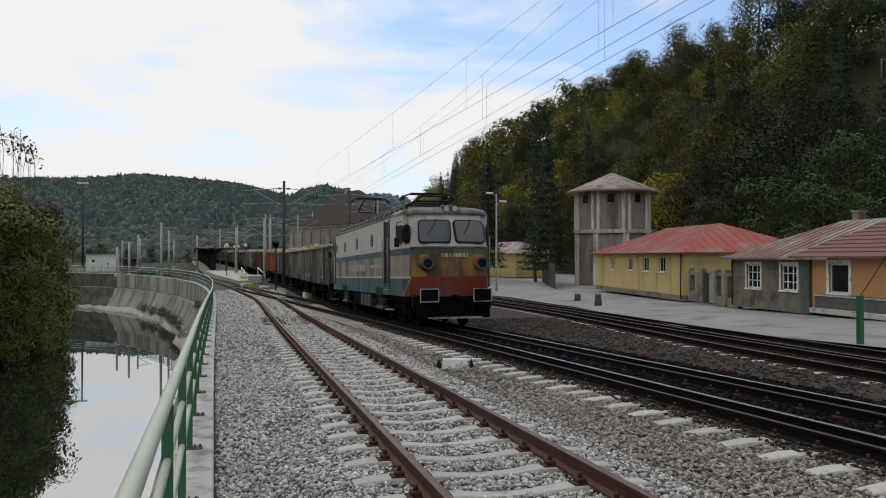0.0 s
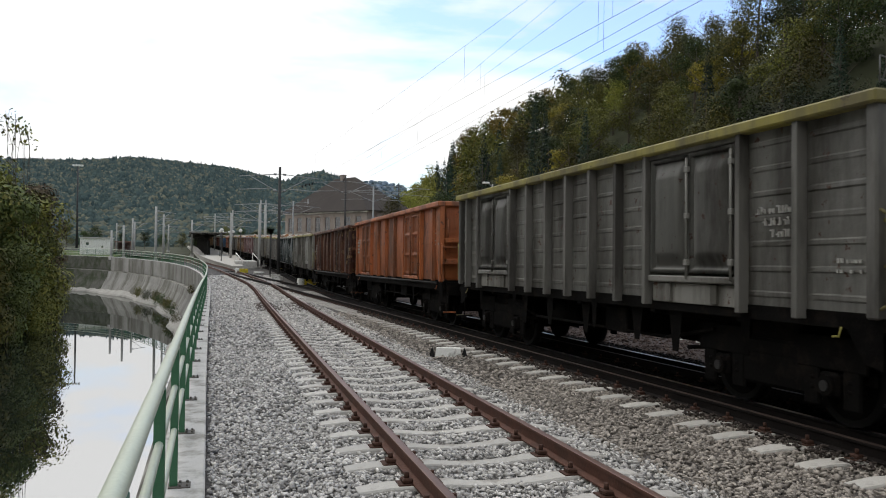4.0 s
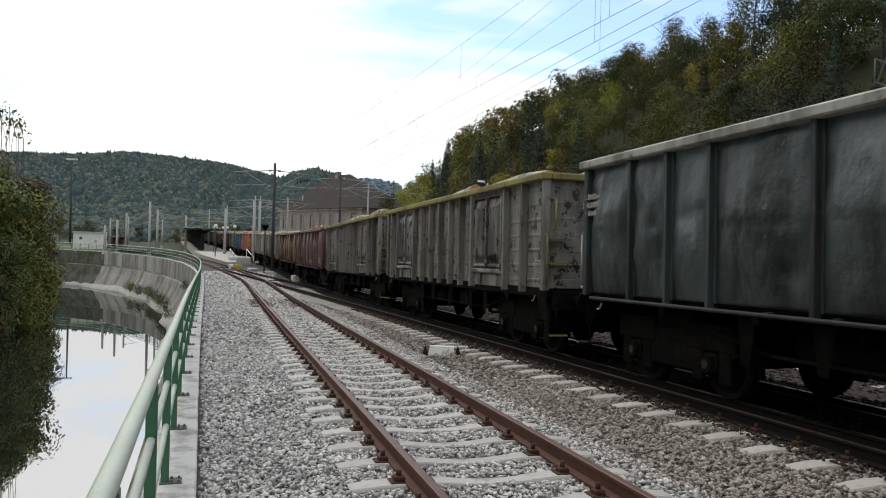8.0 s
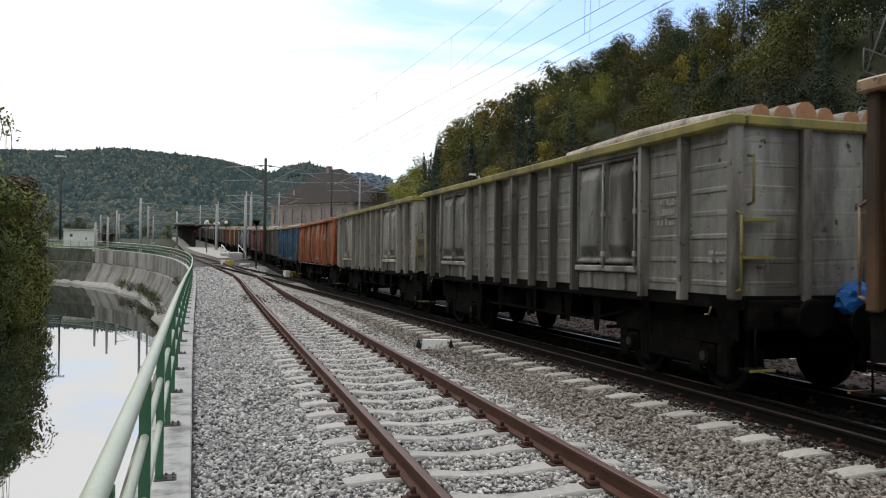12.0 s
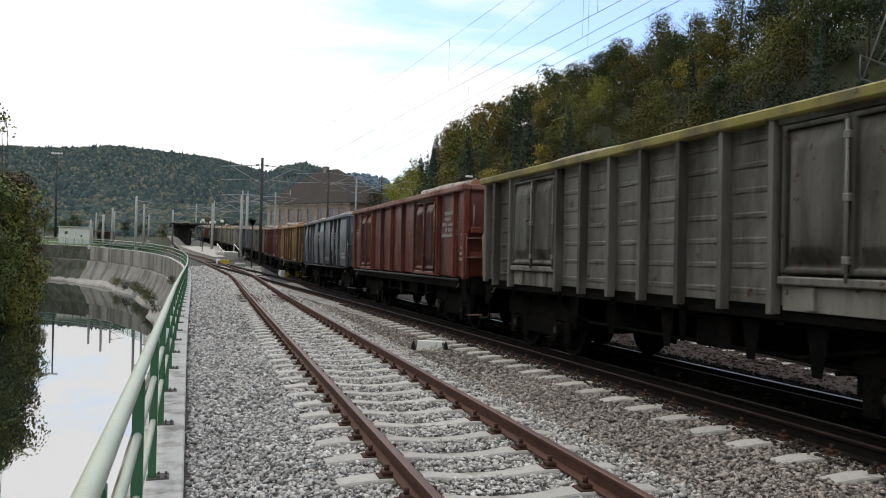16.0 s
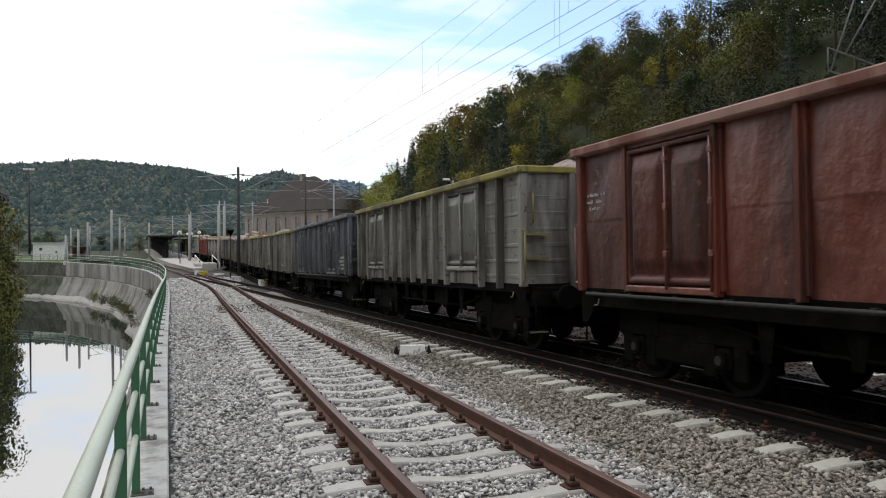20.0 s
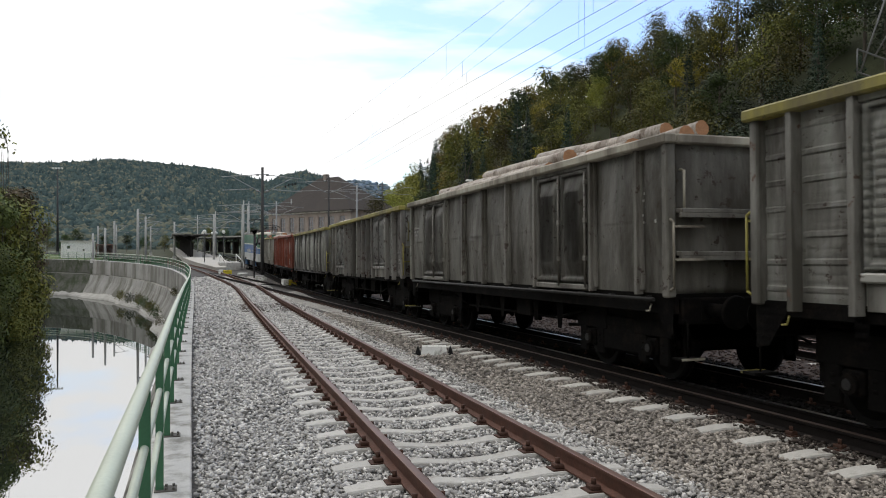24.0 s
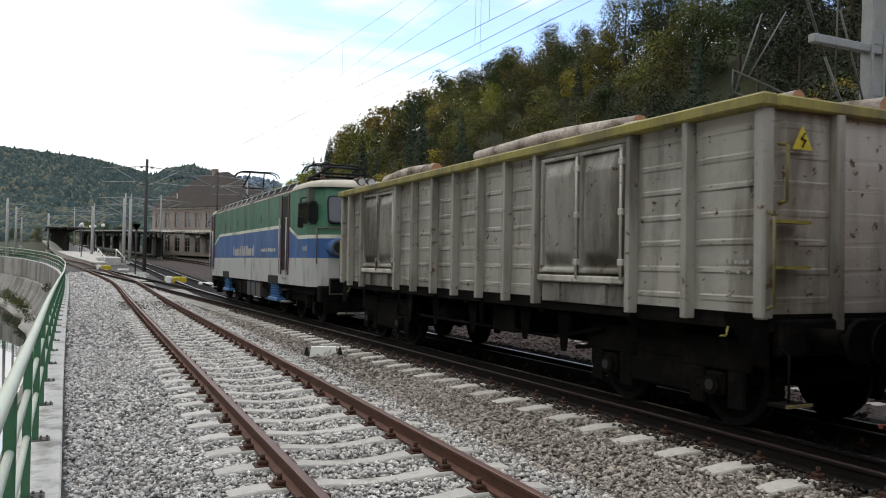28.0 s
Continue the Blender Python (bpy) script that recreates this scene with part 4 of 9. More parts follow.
        x0, x1 = sorted((s * 1.375, s * 1.57))
        box(bm, x0, x1, -HALF - 0.06, HALF + 0.06, RIM - 0.13, RIM, 0.02)
        part("rim", bm, rim, ob, "dirty top rim")
    for sy in (-1, 1):
        bm = bmesh.new()
        if ribbed:
            pressed(bm, sy * (HALF - 0.05), -1.4, 1.4, FLOOR - 0.04, RIM - 0.1, sy, (0, 0.05, 0.08, 0.28, 0.31, 0.36, 0.64, 0.69, 0.72, 0.92, 0.95, 1), ribs(0, 1), lambda u, v: rib_lift(0.0065)(0.5, v) if 0.07 < u < 0.30 or 0.70 < u < 0.93 else 0.0, 0.004, 5, "x")
        elif kind == "panel":
            pressed(bm, sy * (HALF - 0.05), -1.4, 1.4, FLOOR - 0.04, RIM - 0.1, sy, np.linspace(0, 1, 24), np.linspace(0, 1, 16), dented(77, 2.8, 2.0, 0.02, 9, 0.03), 0.002, 6, "x")
            for z in (1.80, 2.36):
                lb = bmesh.new()
                box(lb, -1.36, 1.36, sy * (HALF + 0.03) - 0.09, sy * (HALF + 0.03) + 0.09, z - 0.03, z + 0.03, 0.008)
                box(lb, -1.36, 1.36, sy * (HALF + 0.09) - 0.03, sy * (HALF + 0.09) + 0.03, z - 0.09, z - 0.03, 0.004)
                part("end_ledge", lb, body, ob)
        else:
            us = [0.0] + [c + e for c in (0.1, 0.3, 0.5, 0.7, 0.9) for e in (-0.055, -0.045, 0.045, 0.055)] + [1.0]
            pressed(bm, sy * (HALF - 0.05), -1.4, 1.4, FLOOR - 0.04, RIM - 0.1, sy, us, np.linspace(0, 1, 8), lambda u, v: 0.05 if abs((u * 5) % 1 - 0.5) < 0.24 else 0.0, 0.004, 6, "x")
        part("end_wall", bm, body, ob, smooth=kind == "panel")
        for x in (-0.05,) if kind == "panel" else (-0.48, 0.48):
            bm = bmesh.new()
            box(bm, x - 0.06, x + 0.06, sy * (HALF + 0.0) - 0.05, sy * (HALF + 0.0) + 0.05, 1.1, RIM - 0.1, 0.015)
            part("end_post", bm, body, ob)
        bm = bmesh.new()
        y0, y1 = sorted((sy * (HALF - 0.07), sy * (HALF + 0.065)))
        box(bm, -1.372, 1.372, y0, y1, RIM - 0.13, RIM - 0.003, 0.02)
        part("end_rim", bm, rim, ob, "dirty top rim")
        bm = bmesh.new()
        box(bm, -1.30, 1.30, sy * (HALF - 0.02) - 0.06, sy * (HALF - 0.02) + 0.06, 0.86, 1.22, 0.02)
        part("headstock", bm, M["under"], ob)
        for x in (-1.42, 1.42):
            bm = bmesh.new()
            f = bm.faces.new([bm.verts.new((x, sy * (HALF + 0.01 - d), z)) for d, z in ((0.62, 1.26), (0.45, 1.12), (0.20, 0.78), (0.0, 0.74), (0.0, 1.26))])
            bmesh.ops.solidify(bm, geom=[f], thickness=0.04)
            part("gusset", bm, M["under"], ob, "grimy corner gusset")
            if x > 0:
                continue
            bm = bmesh.new()
            xx = x * 1.03
            bar(bm, [(xx, sy * (HALF + 0.02), 2.25), (xx, sy * (HALF + 0.10), 2.2), (xx, sy * (HALF + 0.10), 1.36), (xx, sy * (HALF + 0.02), 1.32)], 0.017, 6)
            part("corner_handle", bm, RIMS["yellow"], ob, "yellow corner handle")
        for x in (-1.28, 1.28):
            if x > 0:
                continue
            bm = bmesh.new()
            box(bm, x - 0.17, x + 0.17, sy * (HALF + 0.24) - 0.008, sy * (HALF + 0.24) + 0.008, 0.425, 0.455)
            part("step_edge", bm, RIMS["yellow"], ob, "worn yellow step edge")
            bm = bmesh.new()
            y = sy * (HALF + 0.12)
            bar(bm, [(x, sy * HALF, 0.95), (x, y, 0.9), (x, y, 0.45)], 0.014, 6)
            box(bm, x - 0.16, x + 0.16, y - 0.1, y + 0.1, 0.42, 0.45)
            part("step", bm, M["under"], ob, "steel foot step")
        bm = bmesh.new()
        y = sy * (HALF + 0.10)
        bar(bm, [(-1.30, sy * HALF, 2.9), (-1.30, y, 2.88), (-1.30, y, 2.35), (-1.30, sy * HALF, 2.33)], 0.018, 6)
        part("handrail", bm, RIMS["yellow"] if kind == "smooth" else rim, ob)
        bm = bmesh.new()
        bar(bm, [(0.7, sy * HALF, 1.4), (0.7, y + sy * 0.05, 1.5), (0.7, y + sy * 0.05, 1.9), (1.25, y + sy * 0.05, 1.9), (1.25, y + sy * 0.05, 1.1)], 0.016, 6)
        part("handrail", bm, rim, ob)
        for x, z in ((-1.22, 1.72), (-1.22, 2.15)):
            bm = bmesh.new()
            box(bm, x - 0.2, x + 0.2, sy * (HALF + 0.06) - 0.08, sy * (HALF + 0.06) + 0.08, z - 0.015, z + 0.015)
            part("rung", bm, rim, ob)
    # lettering and marks, facing the river
    bm = bmesh.new()
    rnd = random.Random(5 if ribbed else 9)
    spots = ((0.25, 1.75, 0.35, 2),) if ribbed else ((0.35, 2.62, 0.5, 5), (11.9, 2.62, 0.5, 4)) if kind == "panel" else ((2.2, 2.6, 0.5, 3), (4.6, 1.55, 0.5, 2))
    face = {"ribbed": -1.42, "panel": -1.436, "smooth": -1.512}[kind]
    for y, z, w, lines in spots:
        for row in range(lines):
            yy = 0.0
            while yy < w:
                k = rnd.uniform(0.018, 0.035)
                if rnd.random() < 0.8:
                    box(bm, face, -1.40, -HALF + y + yy, -HALF + y + yy + k, z - row * 0.1, z - row * 0.1 + rnd.choice((0.035, 0.05)))
                yy += k + rnd.choice((0.02, 0.03, 0.05))
    part("lettering", bm, M["lettering"], ob, "faded white lettering bars")["kind"] = "stuff"
    add_bogies(ob, (-4.4, 4.4))
    for y in (-5.3, -3.5, 3.5, 5.3):
        bm = bmesh.new()
        rod(bm, (-1.17, y, 0.46), (-1.185, y, 0.46), 0.06, n=10)
        part("axle_cover", bm, M["worn_cover"], ob, "scuffed axle-box cover, darkened like the underframe")
    for y in (-HALF + 0.5, HALF - 0.5):
        bm = bmesh.new()
        bar(bm, [(-1.42, y, 1.12), (-1.45, y, 1.03), (-1.45, y + 0.08, 1.02)], 0.012, 6)
        part("release_handle", bm, RIMS["yellow"], ob, "yellow brake release handle")
    buffers(ob, HALF + 0.05)
    return ob


def warning_sign(ob):
    """A yellow triangle with a black bolt, on the front end of a wagon."""
    bm = bmesh.new()
    y = -HALF - 0.035
    f = bm.faces.new([bm.verts.new(p) for p in ((-1.16, y, 2.86), (-0.88, y, 2.86), (-1.02, y, 3.1))])
    bmesh.ops.solidify(bm, geom=[f], thickness=0.006)
    part("warning_sign", bm, M["yellow_mark"], ob, "yellow warning triangle")
    bm = bmesh.new()
    for p, q in (((-1.0, 3.02), (-1.05, 2.96)), ((-1.05, 2.96), (-0.99, 2.95)), ((-0.99, 2.95), (-1.04, 2.88))):
        rod(bm, (p[0], y - 0.012, p[1]), (q[0], y - 0.012, q[1]), 0.007, n=4)
    part("bolt_mark", bm, M["black"], ob)


def repaint(ob, name, rim=None):
    for o in ob.children_recursive:
        for slot in o.material_slots:
            if slot.material == PAINTS["grey"]:
                slot.link = "OBJECT"
                slot.material = PAINTS[name + "_post"] if name + "_post" in PAINTS and o.name.split(".")[0] in ("post", "corner_post", "end_post") else PAINTS[name]
            elif rim and slot.material in RIMS.values():
                slot.link = "OBJECT"
                slot.material = RIMS[rim] if rim in RIMS else PAINTS[rim]


WAGONS = [
    ("ribbed", "grey", "yellow", "weathered grey open wagon with a yellow rim, loaded with logs"),
    ("ribbed", "grey", "yellow", "weathered grey open wagon with warning sign, loaded with logs"),
    ("ribbed", "dark_grey", "yellow", "dull grey ribbed open wagon with a yellow rim"),
    ("ladder", "orange", "orange", "faded orange open wagon flaking to rust"),
    ("panel", "rust", "rust", "rusted dark brown open wagon with yellow patches"),
    ("ribbed", "grey", "yellow", "pale grey ribbed open wagon with a yellow rim"),
    ("smooth", "slate", "pale_grey", "dark slate open wagon with broad dented panels"),
    ("ribbed", "peeling", "yellow", "grey ribbed open wagon with peeling doors, heaped with logs"),
    ("ribbed", "peeling", "yellow", "grey ribbed open wagon with peeling doors and a yellow rim"),
    ("smooth", "maroon", "maroon", "dark maroon open wagon with broad dented panels"),
    ("smooth", "tan", "tan", "tan-brown open wagon with bulging panels and a flaking white end"),
    ("ribbed", "grey", "yellow", "weathered grey ribbed open wagon with a yellow rim"),
    ("ribbed", "light_grey", "yellow", "weathered grey ribbed open wagon with a yellow rim"),
    ("smooth", "orange", "orange", "bright faded orange open wagon with broad panels"),
    ("ladder", "blue", "yellow", "faded blue open wagon with a yellow rim, loaded with logs"),
    ("ribbed", "dark_grey", "yellow", "dull grey ribbed open wagon with a yellow rim"),
    ("panel", "red", "dusty_red", "oxide red open wagon with white lettering"),
    ("smooth", "silver", "silver", "silver-grey open wagon with broad shiny panels"),
    ("panel", "ochre", "ochre", "ochre yellow open wagon heaped with logs"),
    ("panel", "red", "dusty_red", "oxide red ribbed open wagon with white lettering"),
    ("ribbed", "grey", "yellow", "weathered grey ribbed open wagon with a yellow rim"),
    ("panel", "slate_blue", "slate_blue", "slate-blue open wagon with chipped paint"),
    ("ribbed", "grey", "yellow", "weathered grey ribbed open wagon with a yellow rim"),
    ("ribbed", "grey", "yellow", "weathered grey ribbed open wagon with a yellow rim"),
    ("panel", "dun", "buff", "beige-grey open wagon heaped with long pale logs"),
    ("ribbed", "peeling", "yellow", "grey ribbed open wagon with badly peeling paint"),
    ("smooth", "pale_grey", "yellow", "pale grey open wagon with bulging panels and a yellow rim"),
    ("ladder", "bright_red", "bright_red", "orange-red open wagon with white lettering"),
    ("ribbed", "light_grey", "yellow", "weathered grey open wagon with a yellow rim, loaded with logs"),
]
PITCH = 14.04
SLACK = {0: 0.50, 1: 0.25, 2: 0.05, 3: 0.25, 4: 0.55, 5: 0.30, 6: 0.10, 7: 0.20, 8: 0.15, 9: 0.60, 10: 0.12, 11: 0.54, 12: 0.15, 13: 0.20, 14: 0.40, 15: 0.70, 16: 0.50, 17: 0.55, 18: 0.45, 19: -0.05, 20: 0.50, 21: 0.35, 22: 0.15, 23: 0.15, 24: 0.30, 25: -0.15, 26: -0.08, 27: 0.05, 28: 0.00}      # couplings taut or slack

wagons = []
first = {}
for i, (kind, colour, rim, label) in enumerate(WAGONS):
    if kind not in first:
        w = first[kind] = wagon(kind, "yellow")
    else:
        w = copy_thing(first[kind], Matrix.Identity(4))
    wagons.append(w)
for w, (kind, colour, rim, label) in zip(wagons, WAGONS):
    tagged(w, label)
    repaint(w, colour, rim)
for i in (1, 28):
    warning_sign(wagons[i])
for o in wagons[10].children:
    if o.name.startswith("end_"):
        for slot in o.material_slots:
            slot.link = "OBJECT"
            slot.material = PAINTS["white"]

# ---------------------------------------------------------------- logs
bm = bmesh.new()
rnd = random.Random(2)
for z, y0, y1 in ((2.60, 0.1, 0.95), (2.33, 0.2, 0.8)):
    y = y0
    while y < y1:
        box(bm, -1.535, -1.42, y, y + 0.028, z, z + 0.17)
        bar_z = z + rnd.choice((0.0, 0.07, 0.14))
        box(bm, -1.535, -1.42, y + 0.028, y + 0.08, bar_z, bar_z + 0.03)
        y += 0.13
part("stencil", bm, M["lettering"], wagons[17], "rough white stencil bars")["kind"] = "stuff"

bm = bmesh.new()
ring = [(-1.60, 0.235 * math.cos(a), 1.0 + 0.235 * math.sin(a)) for a in np.linspace(0, 2 * math.pi, 19)]
bar(bm, ring, 0.02, 6)
for a in (0.5, 2.6, 4.7):
    bar(bm, [(-1.60, 0, 1.0), (-1.60, 0.225 * math.cos(a), 1.0 + 0.225 * math.sin(a))], 0.016, 6)
rod(bm, (-1.38, 0, 1.0), (-1.62, 0, 1.0), 0.035, n=8)
hw = part("brake_wheel", bm, M["brass_wheel"], wagons[18], "worn brown brake handwheel")
hw.location.y = 1.95

def stencil(ob, at, z, width, rows, face, seed, tall=0.085):
    """Rows of white bars in place of painted wagon data."""
    rnd = random.Random(seed)
    bm = bmesh.new()
    for row in range(rows):
        y, end = at, at + width * rnd.uniform(0.6, 1.0)
        while y < end:
            w = rnd.uniform(0.03, 0.055)
            h = tall * rnd.choice((1.0, 1.0, 0.7))
            if rnd.random() < 0.85:
                box(bm, face, face + 0.09, -HALF + y, -HALF + y + 0.014, z - row * tall * 1.55, z - row * tall * 1.55 + h)
                b0 = z - row * tall * 1.55 + rnd.choice((0, 0.5, 1)) * (h - 0.014)
                box(bm, face, face + 0.09, -HALF + y + 0.014, -HALF + y + w, b0, b0 + 0.014)
            y += w + rnd.choice((0.012, 0.016, 0.05))
    part("stencil", bm, M["lettering"], ob, "white stencilled data bars")["kind"] = "stuff"


for i, at, z, width, rows, seed in ((16, 0.95, 2.72, 0.95, 5, 1), (16, 0.12, 1.9, 0.4, 3, 2), (19, 0.95, 2.80, 1.0, 6, 3), (19, 0.95, 1.75, 0.9, 3, 4), (27, 0.95, 2.82, 0.95, 6, 5), (27, 0.95, 1.72, 0.9, 3, 6), (14, 1.0, 1.72, 0.6, 2, 7), (21, 1.2, 1.82, 0.7, 4, 8), (4, 12.0, 2.4, 0.5, 3, 9), (3, 12.0, 2.5, 0.5, 4, 12)):
    stencil(wagons[i], at, z, width, rows, -1.462, seed)
for i, at, z, width, rows, seed in ((6, 12.1, 2.75, 0.6, 3, 10), (17, 0.5, 1.72, 0.7, 2, 11), (9, 0.6, 1.75, 0.4, 3, 13)):
    stencil(wagons[i], at, z, width, rows, -1.50, seed)
for i, at, z, width, rows, seed in ((15, 0.15, 2.15, 0.6, 4, 14), (2, 1.2, 2.3, 0.6, 3, 15), (11, 1.2, 2.4, 0.6, 3, 16), (12, 0.2, 2.2, 0.6, 2, 17)):
    stencil(wagons[i], at, z, width, rows, -1.412, seed)

log_meshes = []
for k in range(5):
    rnd = random.Random(40 + k)
    bm = bmesh.new()
    n, seg = 10, 6
    length, r = rnd.choice((2.6, 3.2, 4.0, 4.6)), rnd.uniform(0.11, 0.19)
    bend = rnd.uniform(-0.12, 0.12)
    rings = []
    for j in range(seg + 1):
        u = j / seg
        cx, cz = bend * math.sin(math.pi * u), rnd.uniform(-0.015, 0.015)
        rr = r * (1 - 0.18 * u) * rnd.uniform(0.96, 1.04)
        rings.append([bm.verts.new((cx + rr * math.cos(2 * math.pi * i / n) * rnd.uniform(0.94, 1.06), -length / 2 + length * u, cz + rr * math.sin(2 * math.pi * i / n))) for i in range(n)])
    for a, b_ in zip(rings, rings[1:]):
        for i in range(n):
            f = bm.faces.new((a[i], a[(i + 1) % n], b_[(i + 1) % n], b_[i]))
            f.smooth = True
    for q in (rings[0][::-1], rings[-1]):
        bm.faces.new(q).material_index = 1
    bmesh.ops.recalc_face_normals(bm, faces=bm.faces)
    me = bpy.data.meshes.new("log")
    bm.to_mesh(me)
    bm.free()
    me.materials.append(M["log_bark"]), me.materials.append(M["log_end"])
    log_meshes.append((me, length, r))

loads = []
for i, w in enumerate(wagons):
    rnd = random.Random(100 + i)
    heap = {0: 0.2, 1: 0.4, 5: 0.1, 6: 0.06, 7: 0.38, 9: 0.32, 14: 0.25, 15: 0.25, 18: 0.4, 19: 0.28, 20: 0.08, 21: 0.05, 24: 0.5, 28: 0.42}.get(i, 0.17)
    ld = thing("log_load", "rough sawn logs heaped in the open wagon" if heap > 0.1 else "logs lying level with the wagon's rim", "logs")
    for k in range(26):
        me, length, r = log_meshes[rnd.randrange(5)]
        y = rnd.uniform(-HALF + length / 2 + 0.1, HALF - length / 2 - 0.1)
        x = rnd.uniform(-1.15, 1.15)
        z = RIM - 0.20 + rnd.uniform(0, 0.16) + heap * (1 - (x / 1.3) ** 2) * rnd.uniform(0.3, 1.2)
        o = new("log", me)
        o.matrix_basis = pose(x, y, z, rnd.uniform(-2, 2), rnd.uniform(0, 360), rnd.uniform(-5, 5))
        o.parent = ld
    if i in (8, 11, 16):
        for k in range(8):                                      # butts in a row over the leading end
            me, length, r = log_meshes[rnd.randrange(5)]
            o = new("log", me)
            o.matrix_basis = pose(-1.15 + 0.33 * k + rnd.uniform(-0.04, 0.04), -HALF + length / 2 + rnd.uniform(0.0, 0.2), RIM + rnd.uniform(-0.02, 0.06), rnd.uniform(-1.5, 1.5), rnd.uniform(0, 360), rnd.uniform(-2, 2))
            o.parent = ld
    bm = bmesh.new()
    box(bm, -1.36, 1.36, -HALF + 0.08, HALF - 0.08, RIM - 0.75, RIM - 0.38)
    part("log_bed", bm, M["log_bark"], ld)
    loads.append(ld)


# a blue sheet bundled on the buffer beam
rnd = random.Random(77)
bm = bmesh.new()
bmesh.ops.create_icosphere(bm, subdivisions=3, radius=1.0)
for v in bm.verts:
    k = 1 + 0.16 * math.sin(7 * v.co.x + 3 * v.co.z) * math.sin(5 * v.co.y + 2) + rnd.uniform(-0.07, 0.07)
    v.co = Vector((0.33 * v.co.x * k + 0.15, 0.17 * v.co.y * k - HALF - 0.19, 1.25 + 0.21 * v.co.z * k - 0.05 * abs(v.co.x)))
part("bundled_sheet", bm, material("blue_plastic_sheet", (0.015, 0.13, 0.42), 0.4, spec=0.5, scale=5, vary=0.3, fine=30, bump=0.3), wagons[11], "crumpled blue plastic sheet")


# ---------------------------------------------------------------- locomotives
def flat(name, colour, rough=0.45, dirt=(0.08, 0.07, 0.06), amount=0.06):
    return paint(name, colour, dirt, amount, rough=rough)


L1 = {"low": flat("faded_blue_skirt", (0.045, 0.105, 0.145)), "mid": flat("grey_beige_band", (0.30, 0.28, 0.22), amount=0.25), "stripe": flat("blue_grey_stripe", (0.05, 0.11, 0.16)),
      "top": flat("dirty_white", (0.54, 0.53, 0.49), dirt=(0.3, 0.29, 0.26), amount=0.05), "roof": flat("sooty_roof", (0.05, 0.048, 0.045), 0.7), "cab_roof": flat("grimy_cab_roof", (0.20, 0.195, 0.18), 0.7, amount=0.5),
      "nose_mid": flat("ochre_nose", (0.40, 0.23, 0.07), dirt=(0.09, 0.05, 0.03), amount=0.55), "nose_low": flat("red_nose", (0.22, 0.03, 0.016), amount=0.3), "line": flat("cream_line", (0.62, 0.60, 0.5)),
      "bar": flat("pale_roof_bar", (0.35, 0.34, 0.32)), "spring": flat("greasy_spring", (0.06, 0.06, 0.06)), "jamb": flat("grimy_jamb", (0.06, 0.055, 0.05))}
L1["nose_line"], L1["nose_stripe"], L1["nose_top"] = L1["nose_low"], flat("grimy_waist_band", (0.16, 0.15, 0.10), amount=0.5), L1["top"]
L1["bands"] = ((1.02, 1.60, "low", 0, 0), (1.60, 1.66, "line", 0, 0), (1.66, 2.36, "mid", 0, 0), (2.36, 2.58, "stripe", 0, 0), (2.58, 3.70, "top", 0, 0))
L2 = {"low": flat("pale_skirt", (0.45, 0.46, 0.44)), "mid": flat("deep_blue_band", (0.045, 0.12, 0.30)), "line": flat("cream_stripe", (0.66, 0.66, 0.56)),
      "top": flat("dark_green_band", (0.05, 0.155, 0.095)), "roof": flat("rusty_roof", (0.06, 0.048, 0.043), 0.7), "cab_roof": flat("cream_cab_roof", (0.5, 0.46, 0.38), 0.6),
      "bar": flat("white_roof_bar", (0.5, 0.5, 0.48)), "spring": flat("blue_spring", (0.05, 0.16, 0.36)), "jamb": flat("dark_red_jamb", (0.10, 0.03, 0.035))}
for k in ("low", "mid", "line", "top"):
    L2["nose_" + k] = L2[k]
L2["bands"] = ((1.02, 1.80, "low", 0, 0), (1.80, 2.70, "mid", 0, 0.37), (2.70, 2.80, "line", 0.37, 0.37), (2.80, 3.74, "top", 0.37, 0))
M["worn_edge"] = flat("worn_steel_edge", (0.40, 0.39, 0.37), amount=0.4)
M["cream_bars"] = flat("cream_lettering", (0.62, 0.58, 0.45), amount=0.3)
M["blue_black"] = flat("grimy_blue", (0.05, 0.07, 0.085), amount=0.5)
M["porthole"] = flat("dusty_mesh", (0.12, 0.12, 0.115))
M["red_insulator"] = material("red_insulator", (0.30, 0.03, 0.025), 0.35, spec=0.5, bump=0)
M["cab_glass"] = bpy.data.materials.new("windscreen_glass")
M["cab_glass"].use_nodes = True
b = M["cab_glass"].node_tree.nodes["Principled BSDF"]
b.inputs["Base Color"].default_value, b.inputs["Roughness"].default_value, b.inputs["Specular IOR Level"].default_value = (0.03, 0.035, 0.042, 1), 0.03, 0.9
M["loco_glass"] = bpy.data.materials.new("dark_cab_glass")
M["loco_glass"].use_nodes = True
b = M["loco_glass"].node_tree.nodes["Principled BSDF"]
b.inputs["Base Color"].default_value, b.inputs["Roughness"].default_value, b.inputs["Specular IOR Level"].default_value = (0.012, 0.014, 0.016, 1), 0.04, 0.35
M["lamp_glass"] = material("lamp_glass", (0.5, 0.5, 0.48), 0.12, spec=0.9, bump=0)
M["spring"] = material("spring_steel", (0.10, 0.11, 0.11), 0.6, metal=0.4, bump=0.1)
M["insulator"] = material("brown_insulator", (0.10, 0.05, 0.03), 0.3, spec=0.6, bump=0)


